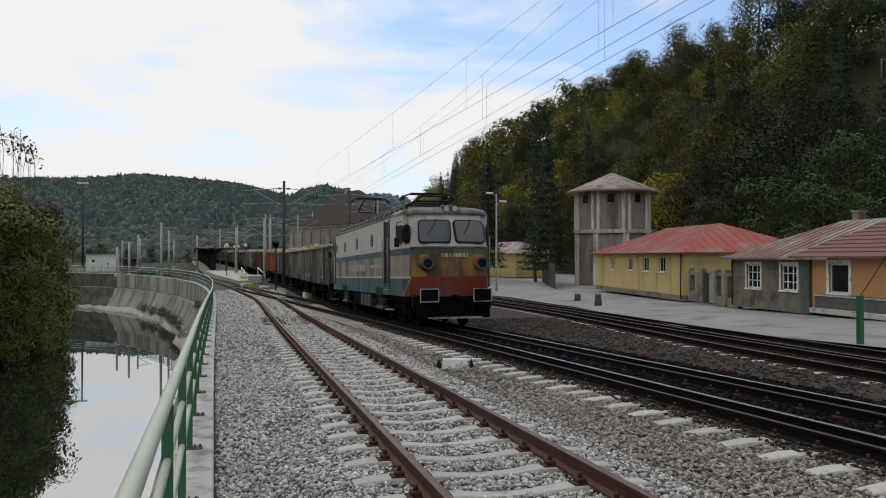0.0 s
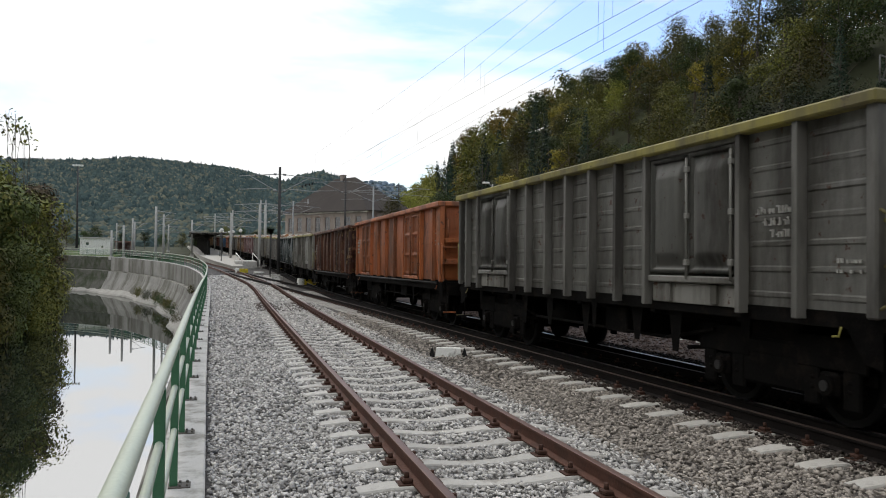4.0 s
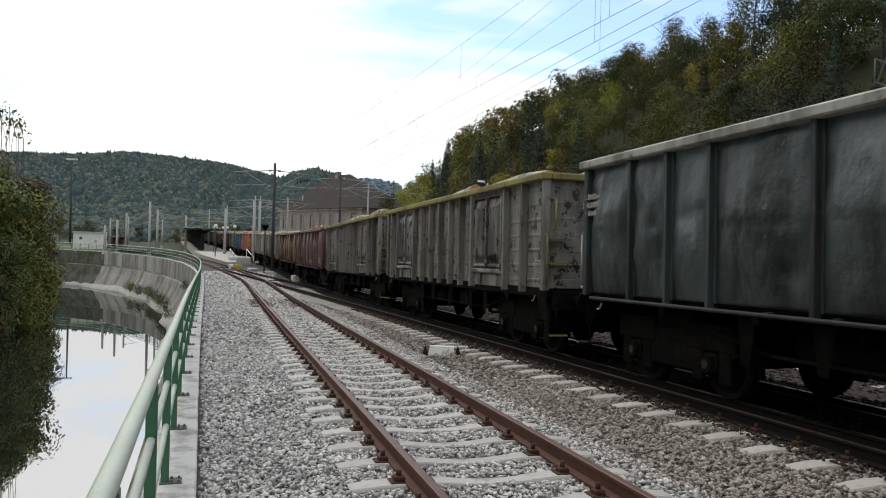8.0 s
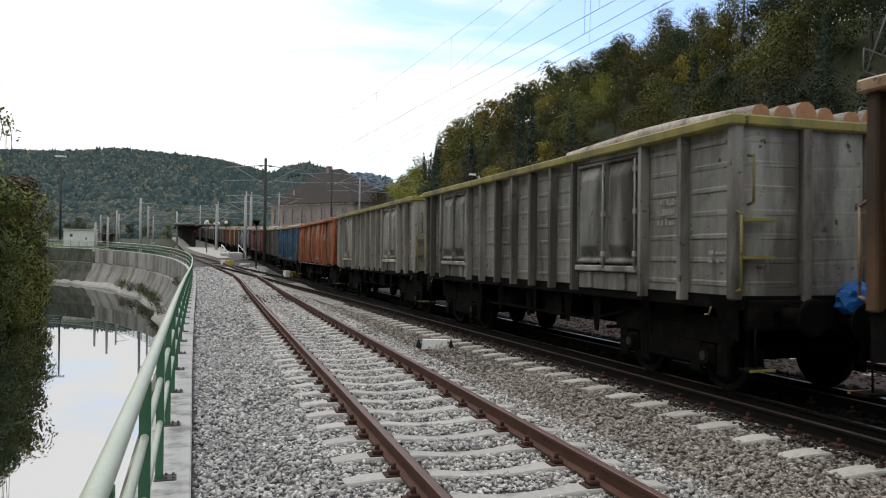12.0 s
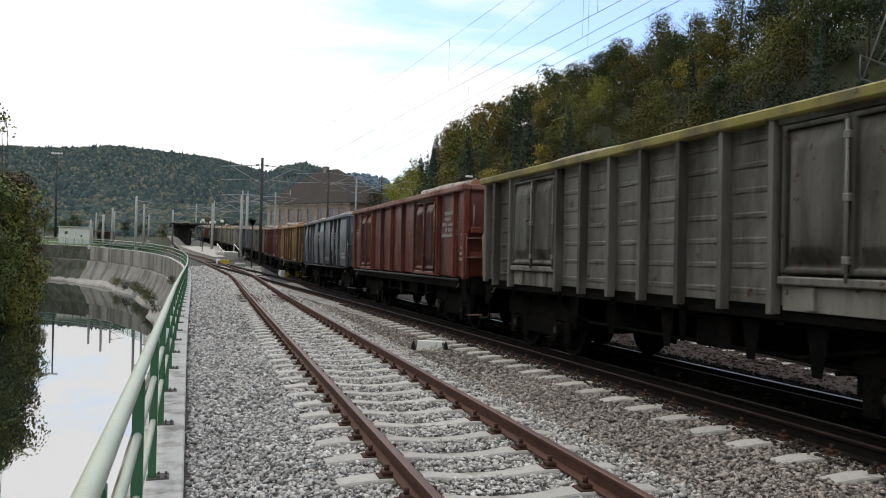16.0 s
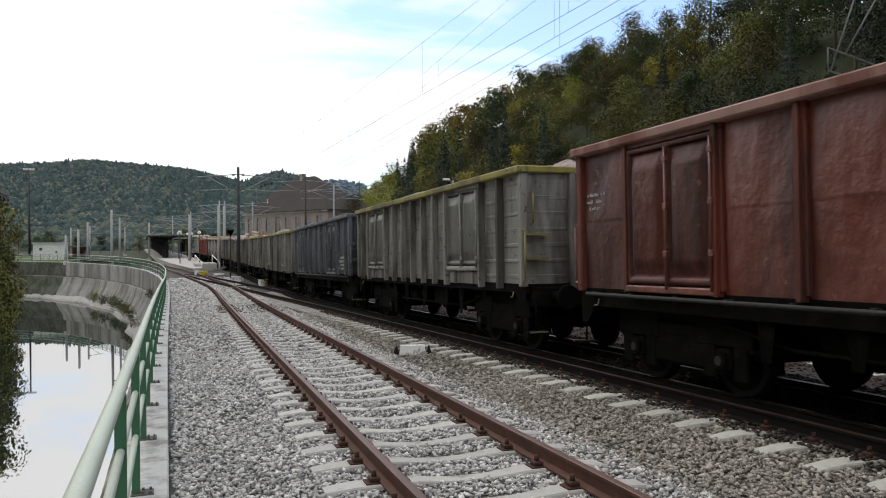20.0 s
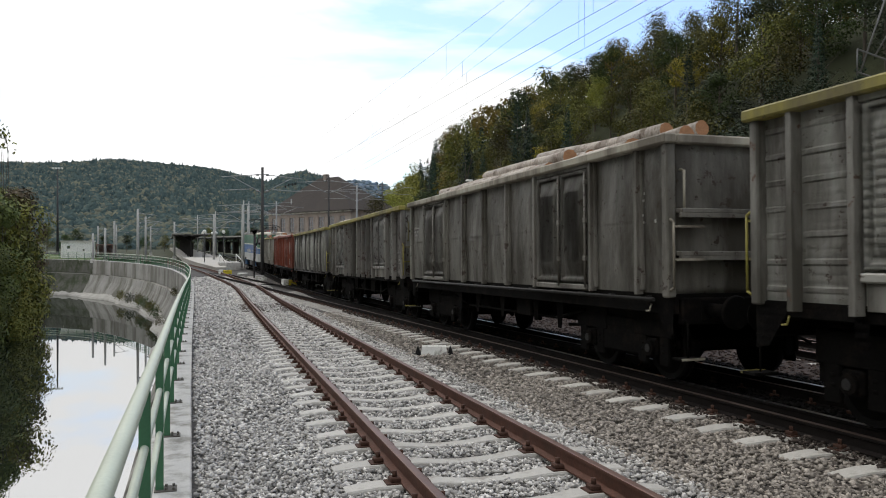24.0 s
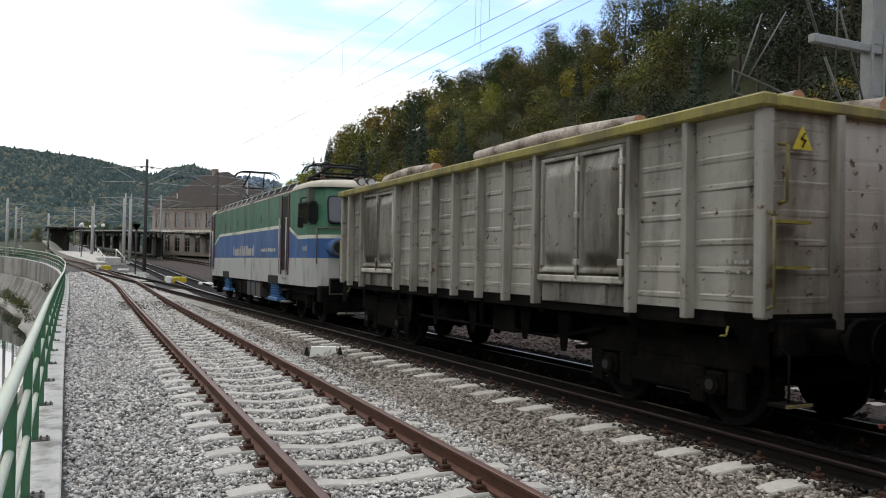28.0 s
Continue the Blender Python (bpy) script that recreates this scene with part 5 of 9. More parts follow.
def lathe(bm, x, y, prof, n=10):
    """A turned piece about an upright axis, from (radius, height) pairs."""
    rings = [[bm.verts.new((x + r * math.cos(6.2832 * i / n), y + r * math.sin(6.2832 * i / n), z)) for i in range(n)] for r, z in prof]
    for a, c in zip(rings, rings[1:]):
        for i in range(n):
            bm.faces.new((a[i], a[(i + 1) % n], c[(i + 1) % n], c[i]))
    bm.faces.new(rings[0][::-1]), bm.faces.new(rings[-1])


def rounded(bm, w, h, r, t0, t1, axis="x"):
    """A plate with rounded corners, w by h, from t0 to t1 along its axis."""
    pts = []
    for cx, cy, a0 in ((w / 2 - r, h / 2 - r, 0), (-w / 2 + r, h / 2 - r, 90), (-w / 2 + r, -h / 2 + r, 180), (w / 2 - r, -h / 2 + r, 270)):
        pts += [(cx + r * math.cos(radians(a0 + d)), cy + r * math.sin(radians(a0 + d))) for d in (0, 30, 60, 90)]
    put = (lambda t, p: (t, p[0], p[1])) if axis == "x" else (lambda t, p: (p[0], t, p[1]))
    a, c = [bm.verts.new(put(t0, p)) for p in pts], [bm.verts.new(put(t1, p)) for p in pts]
    n = len(pts)
    for i in range(n):
        bm.faces.new((a[i], a[(i + 1) % n], c[(i + 1) % n], c[i]))
    bm.faces.new(a[::-1]), bm.faces.new(c)
    bmesh.ops.recalc_face_normals(bm, faces=bm.faces)


PLAN = ((1.49, 0.0), (1.49, 4.5), (1.49, 5.85), (1.49, 7.0), (1.485, 7.1), (1.45, 7.97), (1.29, 8.40), (1.08, 8.69), (0.62, 8.85), (0.0, 8.91))


def nose_back(z):
    """How far the ends lean back at a height."""
    return 0.38 * max(0, z - 2.58) / 1.1 + 0.12 * max(0, 1.5 - z)


def locomotive(c, label, portholes, raised, dip):
    ob = thing("electric_locomotive", label, "locomotive")
    W = 1.49

    def zs(y, z, drop):
        return z if not drop else z - drop * min(1, max(0, (abs(y) - 5.85) / 1.25))

    bands = c["bands"]
    for z0, z1, k, d0, d1 in bands:
        for e in (-1, 1):
            for side, nose in ((True, False), (False, True)):
                pts = [p for p in PLAN if (p[1] <= 8.41 if side else p[1] >= 8.39)]
                for s in ((-1, 1) if side else (0,)):
                    row = [(s * x, e * y) for x, y in pts] if s else [(-x, e * y) for x, y in pts] + [(x, e * y) for x, y in pts[-2::-1]]
                    bm = bmesh.new()
                    lo, hi = [], []
                    for x, y in row:
                        za, zb = zs(y, z0, d0), zs(y, z1, d1)
                        f = 1.0 if abs(y) > 8.2 else 0.0
                        lo.append(bm.verts.new((x, y - e * f * nose_back(za), za)))
                        hi.append(bm.verts.new((x, y - e * f * nose_back(zb), zb)))
                    for i in range(len(row) - 1):
                        bm.faces.new((lo[i], lo[i + 1], hi[i + 1], hi[i]))
                    bmesh.ops.recalc_face_normals(bm, faces=bm.faces)
                    part("side_band" if side else "nose_band", bm, c[k] if side else c["nose_" + k], ob)
    zt = bands[-1][1]
    # roof: pale rounded ends, a sooty middle between grilles
    prof = ((-1, 0), (-1.0, 0.08), (-0.93, 0.17), (-0.72, 0.235), (-0.4, 0.265), (0, 0.275), (0.4, 0.265), (0.72, 0.235), (0.93, 0.17), (1.0, 0.08), (1, 0))
    for stations, mt, lab in ((((-6.5, 1.49, 0.85), (6.5, 1.49, 0.85)), c["roof"], "sooty roof"), (((6.5, 1.52, 1), (7.85, 1.48, 1), (8.15, 1.36, 0.93), (8.4, 1.12, 0.7), (8.53, 0.72, 0.4), (8.59, 0.4, 0.15)), c["cab_roof"], "rounded cab roof"),
                              (((-8.59, 0.4, 0.15), (-8.53, 0.72, 0.4), (-8.4, 1.12, 0.7), (-8.15, 1.36, 0.93), (-7.85, 1.48, 1), (-6.5, 1.52, 1)), c["cab_roof"], "rounded cab roof")):
        bm = bmesh.new()
        rings = [[bm.verts.new((x * w, y, zt - 0.01 + z * h)) for x, z in prof] for y, w, h in stations]
        for a, b_ in zip(rings, rings[1:]):
            for i in range(len(prof) - 1):
                bm.faces.new((a[i], a[i + 1], b_[i + 1], b_[i])).smooth = True
        bm.faces.new(rings[0]), bm.faces.new(rings[-1][::-1])
        bmesh.ops.recalc_face_normals(bm, faces=bm.faces)
        part("roof" if lab == "sooty roof" else "cab_roof", bm, mt, ob, lab)
    for s in (-1, 1):
        bm = bmesh.new()
        box(bm, s * 1.47 - 0.03, s * 1.47 + 0.03, -6.5, 6.5, zt - 0.02, zt + 0.03, 0.008)
        part("gutter", bm, c["cab_roof"], ob)
        bm = bmesh.new()
        box(bm, s * 1.30 - 0.02, s * 1.30 + 0.02, -6.4, 6.4, zt + 0.02, zt + 0.27)
        part("roof_grille", bm, M["black"], ob, "dark roof grille")
        bm = bmesh.new()
        rod(bm, (s * 1.30, -6.45, zt + 0.28), (s * 1.30, 6.45, zt + 0.28), 0.018, n=6)
        part("roof_rail", bm, c["bar"], ob)
        for k in range(15):
            bm = bmesh.new()
            y = -6.3 + k * 0.9
            rod(bm, (s * 1.46, y, zt + 0.03), (s * 1.31, y, zt + 0.27), 0.014, n=6)
            part("grille_bar", bm, c["bar"], ob)
    for e in (-1, 1):
        # windscreens with frames
        for s in (-1, 1):
            tilt = pose(s * 0.58, e * 8.685, 3.10, (-19 if e < 0 else 19), 0, (s * 9 if e < 0 else -s * 9))
            bm = bmesh.new()
            rounded(bm, 1.06, 0.80, 0.13, -0.035, 0.035, "y")
            fr = part("windscreen_frame", bm, M["black"], ob)
            fr.matrix_basis = tilt
            bm = bmesh.new()
            rounded(bm, 0.98, 0.72, 0.10, -0.045, 0.045, "y")
            part("windscreen", bm, M["cab_glass"], fr, "dark cab glass mirroring the hills")
            bm = bmesh.new()
            k = -0.06 if e < 0 else 0.06
            bar(bm, [(0.05, k, 0.42), (0.0, k, 0.2), (-0.22, k, -0.1)], 0.012, 5)
            part("wiper", bm, M["black"], fr)
            # round headlamp barrels
            bm = bmesh.new()
            rod(bm, (s * 0.90, e * 8.63, 2.08), (s * 0.90, e * 9.05, 2.08), 0.245, 0.20, n=20)
            hb = part("headlamp", bm, c["nose_mid"], ob)
            bm = bmesh.new()
            rod(bm, (s * 0.90, e * 9.05, 2.08), (s * 0.90, e * 9.08, 2.08), 0.20, n=20)
            part("rim", bm, M["spring"], hb, "dull metal rim")
            bm = bmesh.new()
            rod(bm, (s * 0.90, e * 9.07, 2.08), (s * 0.90, e * 9.086, 2.08), 0.145, n=20)
            part("lens", bm, M["loco_glass"], hb)
            # square buffer heads
            bm = bmesh.new()
            rod(bm, (s * 0.875, e * 8.85, 1.06), (s * 0.875, e * 9.12, 1.06), 0.14, n=12)
            bf = part("buffer", bm, M["under"], ob)
            bm = bmesh.new()
            box(bm, s * 0.875 - 0.31, s * 0.875 + 0.31, e * 9.13 - 0.03, e * 9.13 + 0.03, 0.85, 1.28, 0.04)
            part("head", bm, M["under"], bf)
            bm = bmesh.new()
            for a, b_, z0, z1 in ((-0.31, 0.31, 0.85, 0.88), (-0.31, 0.31, 1.25, 1.28), (-0.31, -0.28, 0.88, 1.25), (0.28, 0.31, 0.88, 1.25)):
                box(bm, s * 0.875 + a, s * 0.875 + b_, e * 9.16 - 0.012, e * 9.16 + 0.012, z0, z1)
            part("edge", bm, M["worn_edge"], bf, "worn pale buffer edge")
            # twin roof lamps
            bm = bmesh.new()
            rod(bm, (s * 0.14, e * 8.15, zt + 0.20), (s * 0.14, e * 8.57, zt + 0.16), 0.115, n=16)
            rl = part("roof_lamp", bm, c["roof"], ob)
            bm = bmesh.new()
            rod(bm, (s * 0.14, e * 8.57, zt + 0.16), (s * 0.14, e * 8.59, zt + 0.16), 0.095, n=16)
            part("lens", bm, M["lamp_glass"], rl)
            # cab sides: one side has two windows and a door further back, the other a window and a door close to it
            near_door = s * e < 0
            for yc, xc, wide, turn, rad in ((8.18, 1.372, 0.40, 20.4, 0.12),) if near_door else ((7.52, 1.472, 0.84, 2.3, 0.06), (8.17, 1.376, 0.40, 20.4, 0.14)):
                m = pose(s * xc, e * yc, 3.04, 0, 0, s * e * turn)
                bm = bmesh.new()
                rounded(bm, wide, 0.70 if near_door else 0.62, rad, -0.014, 0.014)
                wf = part("side_window", bm, M["black"], ob)
                wf.matrix_basis = m
                bm = bmesh.new()
                rounded(bm, wide - 0.07, 0.62 if near_door else 0.53, max(0.02, rad - 0.04), -0.02, 0.02)
                part("pane", bm, M["loco_glass"], wf)
            bm = bmesh.new()
            x, y = s * 1.50, e * 7.97
            bar(bm, [(x, y, 3.45), (x + s * 0.16, y, 3.42), (x + s * 0.16, y, 3.25)], 0.016, 6)
            part("mirror_arm", bm, M["black"], ob)
            bm = bmesh.new()
            box(bm, x + s * 0.16 - 0.08, x + s * 0.16 + 0.08, y - 0.03, y + 0.03, 2.62, 2.92, 0.02)
            part("mirror", bm, M["black"], ob, "black wing mirror")
            # door recess with rails and steps
            ya, yb = sorted((e * 7.22, e * 7.88)) if near_door else sorted((e * 5.2, e * 6.05))
            bm = bmesh.new()
            if near_door:
                box(bm, s * 1.455, s * (W + 0.006), ya + 0.05, yb - 0.05, 1.48, zt - 0.12, 0.004)
                dr = part("cab_door", bm, c["mid"] if dip else c["top"], ob)
                bm = bmesh.new()
                rounded(bm, 0.42, 0.66, 0.05, -0.012, 0.012)
                dw = part("window", bm, M["loco_glass"], dr)
                dw.matrix_basis = pose(s * W, (ya + yb) / 2, 3.06)
            else:
                # flat black plate put in for the shade of the door recess
                box(bm, s * (W - 0.02), s * (W + 0.006), ya + 0.06, yb - 0.06, 1.48, zt - 0.1)
                part("door_opening", bm, M["black"], ob)
            for y in (ya, yb):
                bm = bmesh.new()
                box(bm, s * (W + 0.012) - 0.02, s * (W + 0.012) + 0.02, y - 0.05, y + 0.05, 1.30, zt - 0.06, 0.006)
                part("door_jamb", bm, c["jamb"], ob)
                bm = bmesh.new()
                rod(bm, (s * (W + 0.08), y + 0.02, 1.3), (s * (W + 0.08), y + 0.02, 3.0), 0.017, n=6)
                part("grab_rail", bm, c["bar"], ob)
            for z in (0.5, 0.85, 1.2, 1.46):
                bm = bmesh.new()
                box(bm, s * 1.42 - 0.1, s * 1.42 + 0.12, ya + 0.15, yb - 0.15, z - 0.02, z + 0.02)
                part("step", bm, M["worn_edge"] if z in (0.5, 1.2) else M["black"], ob)
        # number bars on the nose, a rail under the windscreens
        bm = bmesh.new()
        rnd = random.Random(3)
        x = -0.42
        while x < 0.44:
            k = rnd.choice((0.05, 0.06, 0.035))
            box(bm, x, x + k, min(e * 8.77, e * 8.935), max(e * 8.77, e * 8.935), 2.28, 2.40)
            x += k + rnd.choice((0.022, 0.025, 0.05))
        part("number_plate", bm, M["cream_bars"], ob, "cream number bars")["kind"] = "stuff"
        bm = bmesh.new()
        bar(bm, [(-1.32, e * 8.4, 2.6), (-1.10, e * 8.72, 2.6), (-0.62, e * 8.89, 2.6), (0, e * 8.95, 2.6), (0.62, e * 8.89, 2.6), (1.10, e * 8.72, 2.6), (1.32, e * 8.4, 2.6)], 0.018, 6)
        part("waist_rail", bm, M["insulator"], ob)
        for s in (-1, 1):
            bm = bmesh.new()
            bar(bm, [(s * 1.32, e * 8.4, 2.6), (s * 1.32, e * 8.41, 1.65)], 0.014, 6)
            part("corner_rail", bm, M["insulator"], ob)
            if dip == 0:
                bm = bmesh.new()
                q = [(s * 1.455, e * 7.95, 1.02), (s * 1.30, e * 8.38, 1.02), (s * 1.295, e * 8.4, 1.595)]
                bm.faces.new([bm.verts.new((x + s * 0.008, y, z)) for x, y, z in q])
                part("red_corner", bm, c["nose_low"], ob, "red corner flash")
                bm = bmesh.new()
                rod(bm, (s * 1.462, e * 7.95, 1.02), (s * 1.302, e * 8.4, 1.6), 0.018, n=5)
                part("flash_line", bm, c["line"], ob)
        # headstock, plough and pipes
        bm = bmesh.new()
        box(bm, -1.30, 1.30, e * 8.6 - 0.2, e * 8.6 + 0.2, 0.62, 1.06, 0.04)
        part("headstock", bm, M["under"], ob)
        bm = bmesh.new()
        box(bm, -1.22, 1.22, e * 8.85 - 0.03, e * 8.85 + 0.03, 0.34, 0.76, 0.02)
        part("plough", bm, M["under"], ob)
        for x in (-0.5, -0.3, 0.35, 0.55):
            bm = bmesh.new()
            bar(bm, [(x, e * 8.75, 0.95), (x, e * 9.1, 0.8), (x * 0.9, e * 9.15, 0.5)], 0.03, 6)
            part("brake_hose", bm, M["under"], ob)
        bm = bmesh.new()
        rod(bm, (0, e * 8.75, 1.02), (0, e * 9.3, 1.0), 0.07)
        part("coupler", bm, M["under"], ob)
        bm = bmesh.new()
        box(bm, -0.85, 0.95, e * 8.89 - 0.012, e * 8.89 + 0.02, 0.31, 0.37)
        part("plough_edge", bm, M["worn_edge"], ob, "scuffed bare plough edge")
    # portholes or narrow vents
    for s in (-1, 1):
        for y in portholes:
            bm = bmesh.new()
            if dip:
                box(bm, s * (W - 0.01), s * (W + 0.012), y - 0.11, y + 0.11, 2.98, 3.24, 0.004)
            else:
                rod(bm, (s * (W - 0.01), y, 3.05), (s * (W + 0.014), y, 3.05), 0.25, n=24)
            ph = part("porthole", bm, M["black"] if not dip else c["top"], ob)
            bm = bmesh.new()
            if dip:
                box(bm, s * (W + 0.004), s * (W + 0.016), y - 0.08, y + 0.08, 3.0, 3.22)
            else:
                rod(bm, (s * (W + 0.006), y, 3.05), (s * (W + 0.02), y, 3.05), 0.225, n=24)
            part("pane", bm, M["porthole"], ph, "dusty grey mesh")
    # emblem: broad bars in place of a company's name, small ones beside it
    for y0, y1, z, tall, mt in ((-1.2, 2.7, 1.88, (0.26, 0.36, 0.26), "lettering"), (-4.4, -2.4, 2.0, (0.10, 0.12), "lettering"), (-7.9, -7.0, 2.0, (0.12, 0.14), "lettering")):
        bm = bmesh.new()
        for s in (-1, 1):
            y, rnd = y0, random.Random(8)
            while y < y1:
                k = rnd.choice((0.14, 0.18, 0.1)) * (1 if tall[0] > 0.2 else 0.5)
                x = W if y > -6 else 1.463
                box(bm, s * (x - 0.06), s * (x + 0.006), y, y + k, z, z + rnd.choice(tall))
                y += k + (rnd.choice((0.03, 0.04, 0.16)) if tall[0] > 0.2 else rnd.choice((0.03, 0.03, 0.12)))
        part("emblem", bm, M[mt], ob, "white emblem bars")["kind"] = "stuff"
    # underframe gear
    bm = bmesh.new()
    box(bm, -1.3, 1.3, -8.2, 8.2, 0.80, 1.02)
    part("underframe", bm, M["under"], ob)
    for y in (-1.9, -1.1, -0.3, 0.5, 1.3):
        bm = bmesh.new()
        box(bm, -1.40, 1.40, y, y + 0.66, 0.46, 0.98, 0.03)
        part("equipment_box", bm, M["blue_black"] if y < 0 else M["under"], ob, "grimy equipment box")
    for y in (-5.15, 5.15):
        bm = bmesh.new()
        for s in (-1, 1):
            box(bm, s * 1.12 - 0.06, s * 1.12 + 0.06, -2.5, 2.5, 0.55, 0.80, 0.03)
            for a in (-2.175, 0, 2.175):
                box(bm, s * 1.14 - 0.1, s * 1.14 + 0.1, a - 0.2, a + 0.2, 0.40, 0.78, 0.03)
                rod(bm, (s * 1.2, a, 0.6), (s * 1.28, a, 0.6), 0.15, n=12)
            for a in (-2.7, 2.75):
                box(bm, s * 1.1 - 0.12, s * 1.1 + 0.12, a - 0.12, a + 0.12, 0.25, 0.6, 0.02)
        box(bm, -1.0, 1.0, -2.4, 2.4, 0.5, 0.75)
        bg = part("bogie", bm, M["under"], ob, "three-axle black bogie")
        bg.location.y = y
        a = 1.0 if y < 0 else -1.0
        for s in (-1, 1):
            for k in range(3):
                bm = bmesh.new()
                pr = []
                for z in np.arange(0.58, 1.16, 0.085):
                    pr += [(0.07, z), (0.125, z + 0.02), (0.125, z + 0.055), (0.07, z + 0.075)]
                lathe(bm, s * 1.36, a - 0.32 + 0.32 * k, pr)
                part("spring", bm, c["spring"], bg, "coil spring")
            bm = bmesh.new()
            box(bm, s * 1.36 - 0.14, s * 1.36 + 0.14, a - 0.62, a + 0.62, 0.46, 0.57, 0.02)
            part("spring_beam", bm, c["spring"], bg)
            # flat black plate: shade of the skirt cut-out above the springs, as colour
            bm = bmesh.new()
            box(bm, s * 1.485 - 0.02, s * 1.485 + 0.012, a - 0.66, a + 0.66, 0.98, 1.26, 0.02)
            part("spring_recess", bm, M["black"], bg)
        for a in (-2.175, 0, 2.175):
            bm = bmesh.new()
            wheelset_mesh(bm, 0.62)
            w = part("wheelset", bm, [M["wheel"], M["tread"]], bg)
            w.matrix_basis = pose(0, a, 0.62)
    # roof gear
    zr = zt + 0.36
    for k, (y, up) in enumerate(((-5.6, 1 in raised), (5.6, 2 in raised))):
        bm = bmesh.new()
        for sx in (-0.6, 0.6):
            bar(bm, [(sx, y - 1.0, zr + 0.22), (sx, y + 1.0, zr + 0.22)], 0.04)
        for sy in (-0.9, 0.0, 0.9):
            bar(bm, [(-0.6, y + sy, zr + 0.22), (0.6, y + sy, zr + 0.22)], 0.035)
        pg = part("pantograph", bm, M["black"], ob, "raised black pantograph" if up else "folded black pantograph")
        h = 1.15 if up else 0.26
        e = 1 if y > 0 else -1
        for sx in (-0.5, 0.5):
            bm = bmesh.new()
            bar(bm, [(sx, y - e * 0.8, zr + 0.25), (sx * 0.9, y + e * (0.85 if up else 1.05), zr + 0.25 + h * 0.5), (sx * 0.6, y - e * 0.05, zr + 0.25 + h)], 0.03)
            part("arm", bm, M["black"], pg)
        bm = bmesh.new()
        bar(bm, [(-0.45, y + e * (0.85 if up else 1.05), zr + 0.25 + h * 0.5), (0.45, y + e * (0.85 if up else 1.05), zr + 0.25 + h * 0.5)], 0.025)
        part("cross_tube", bm, M["black"], pg)
        for d in (-0.22, 0.22):
            bm = bmesh.new()
            bar(bm, [(-0.95, y + d, zr + 0.06 + h), (-0.85, y + d, zr + 0.22 + h), (-0.62, y + d, zr + 0.30 + h), (0.62, y + d, zr + 0.30 + h), (0.85, y + d, zr + 0.22 + h), (0.95, y + d, zr + 0.06 + h)], 0.026)
            part("collector", bm, M["black"], pg)
        for sx in (-0.6, 0.6):
            for sy in (-0.8, 0.8):
                bm = bmesh.new()
                lathe(bm, sx, y + sy, ((0.06, zr - 0.08), (0.09, zr), (0.05, zr + 0.03), (0.09, zr + 0.08), (0.05, zr + 0.11), (0.08, zr + 0.16), (0.04, zr + 0.2)), 8)
                part("insulator", bm, M["insulator"], ob)
    bm = bmesh.new()
    bar(bm, [(0.2, -4.2, zr + 0.16), (0.2, 4.2, zr + 0.16)], 0.02)
    part("roof_cable", bm, M["insulator"], ob)
    for y in (-3.5, -1.8, 0.0, 1.8, 3.5):
        bm = bmesh.new()
        lathe(bm, 0.2, y, ((0.07, zr - 0.08), (0.09, zr - 0.02), (0.05, zr + 0.02), (0.07, zr + 0.07), (0.04, zr + 0.14)), 8)
        part("insulator", bm, M["red_insulator"] if dip else M["insulator"], ob)
    for x0, x1, y0, y1 in ((-0.9, -0.2, -2.5, -0.8), (-0.8, 0.0, 1.0, 2.4)):
        bm = bmesh.new()
        box(bm, x0, x1, y0, y1, zr - 0.1, zr + 0.1, 0.04)
        part("roof_box", bm, c["roof"], ob)
    return ob


loco_front = locomotive(L1, "worn white and blue electric locomotive with an ochre nose", (-2.75, 0.72, 4.1, 6.7), (2,), 0)
loco_rear = locomotive(L2, "green, blue and grey electric locomotive pushing the train", (-2.2, 0.4, 2.0, 4.6), (2,), 1)

# the line that the train follows, by its length; zero where y is zero
_tl = on_grade(TRAIN_LINE, 1.0, 6.0)
_ts = np.concatenate([[0], np.cumsum(np.linalg.norm(np.diff(_tl, axis=0), axis=1))])
_ts -= np.interp(0.0, _tl[:, 1], _ts)


def on_line(s):
    return Vector([float(np.interp(s, _ts, _tl[:, i])) for i in range(3)])


def vehicle_pose(s, pivot):
    a, b_ = on_line(s - pivot), on_line(s + pivot)
    d = (b_ - a).normalized()
    m = d.to_track_quat("Y", "Z").to_matrix().to_4x4()
    return Matrix.Translation((a + b_) / 2) @ m


def joint(k, t):
    """Where the gap behind vehicle k stands at t: the train slows gently."""
    return 41.36 + PITCH * k - 16.287 * t + 0.0474 * t * t - 0.0005 * t ** 3 + 0.5 * math.exp(-1.6 * t)


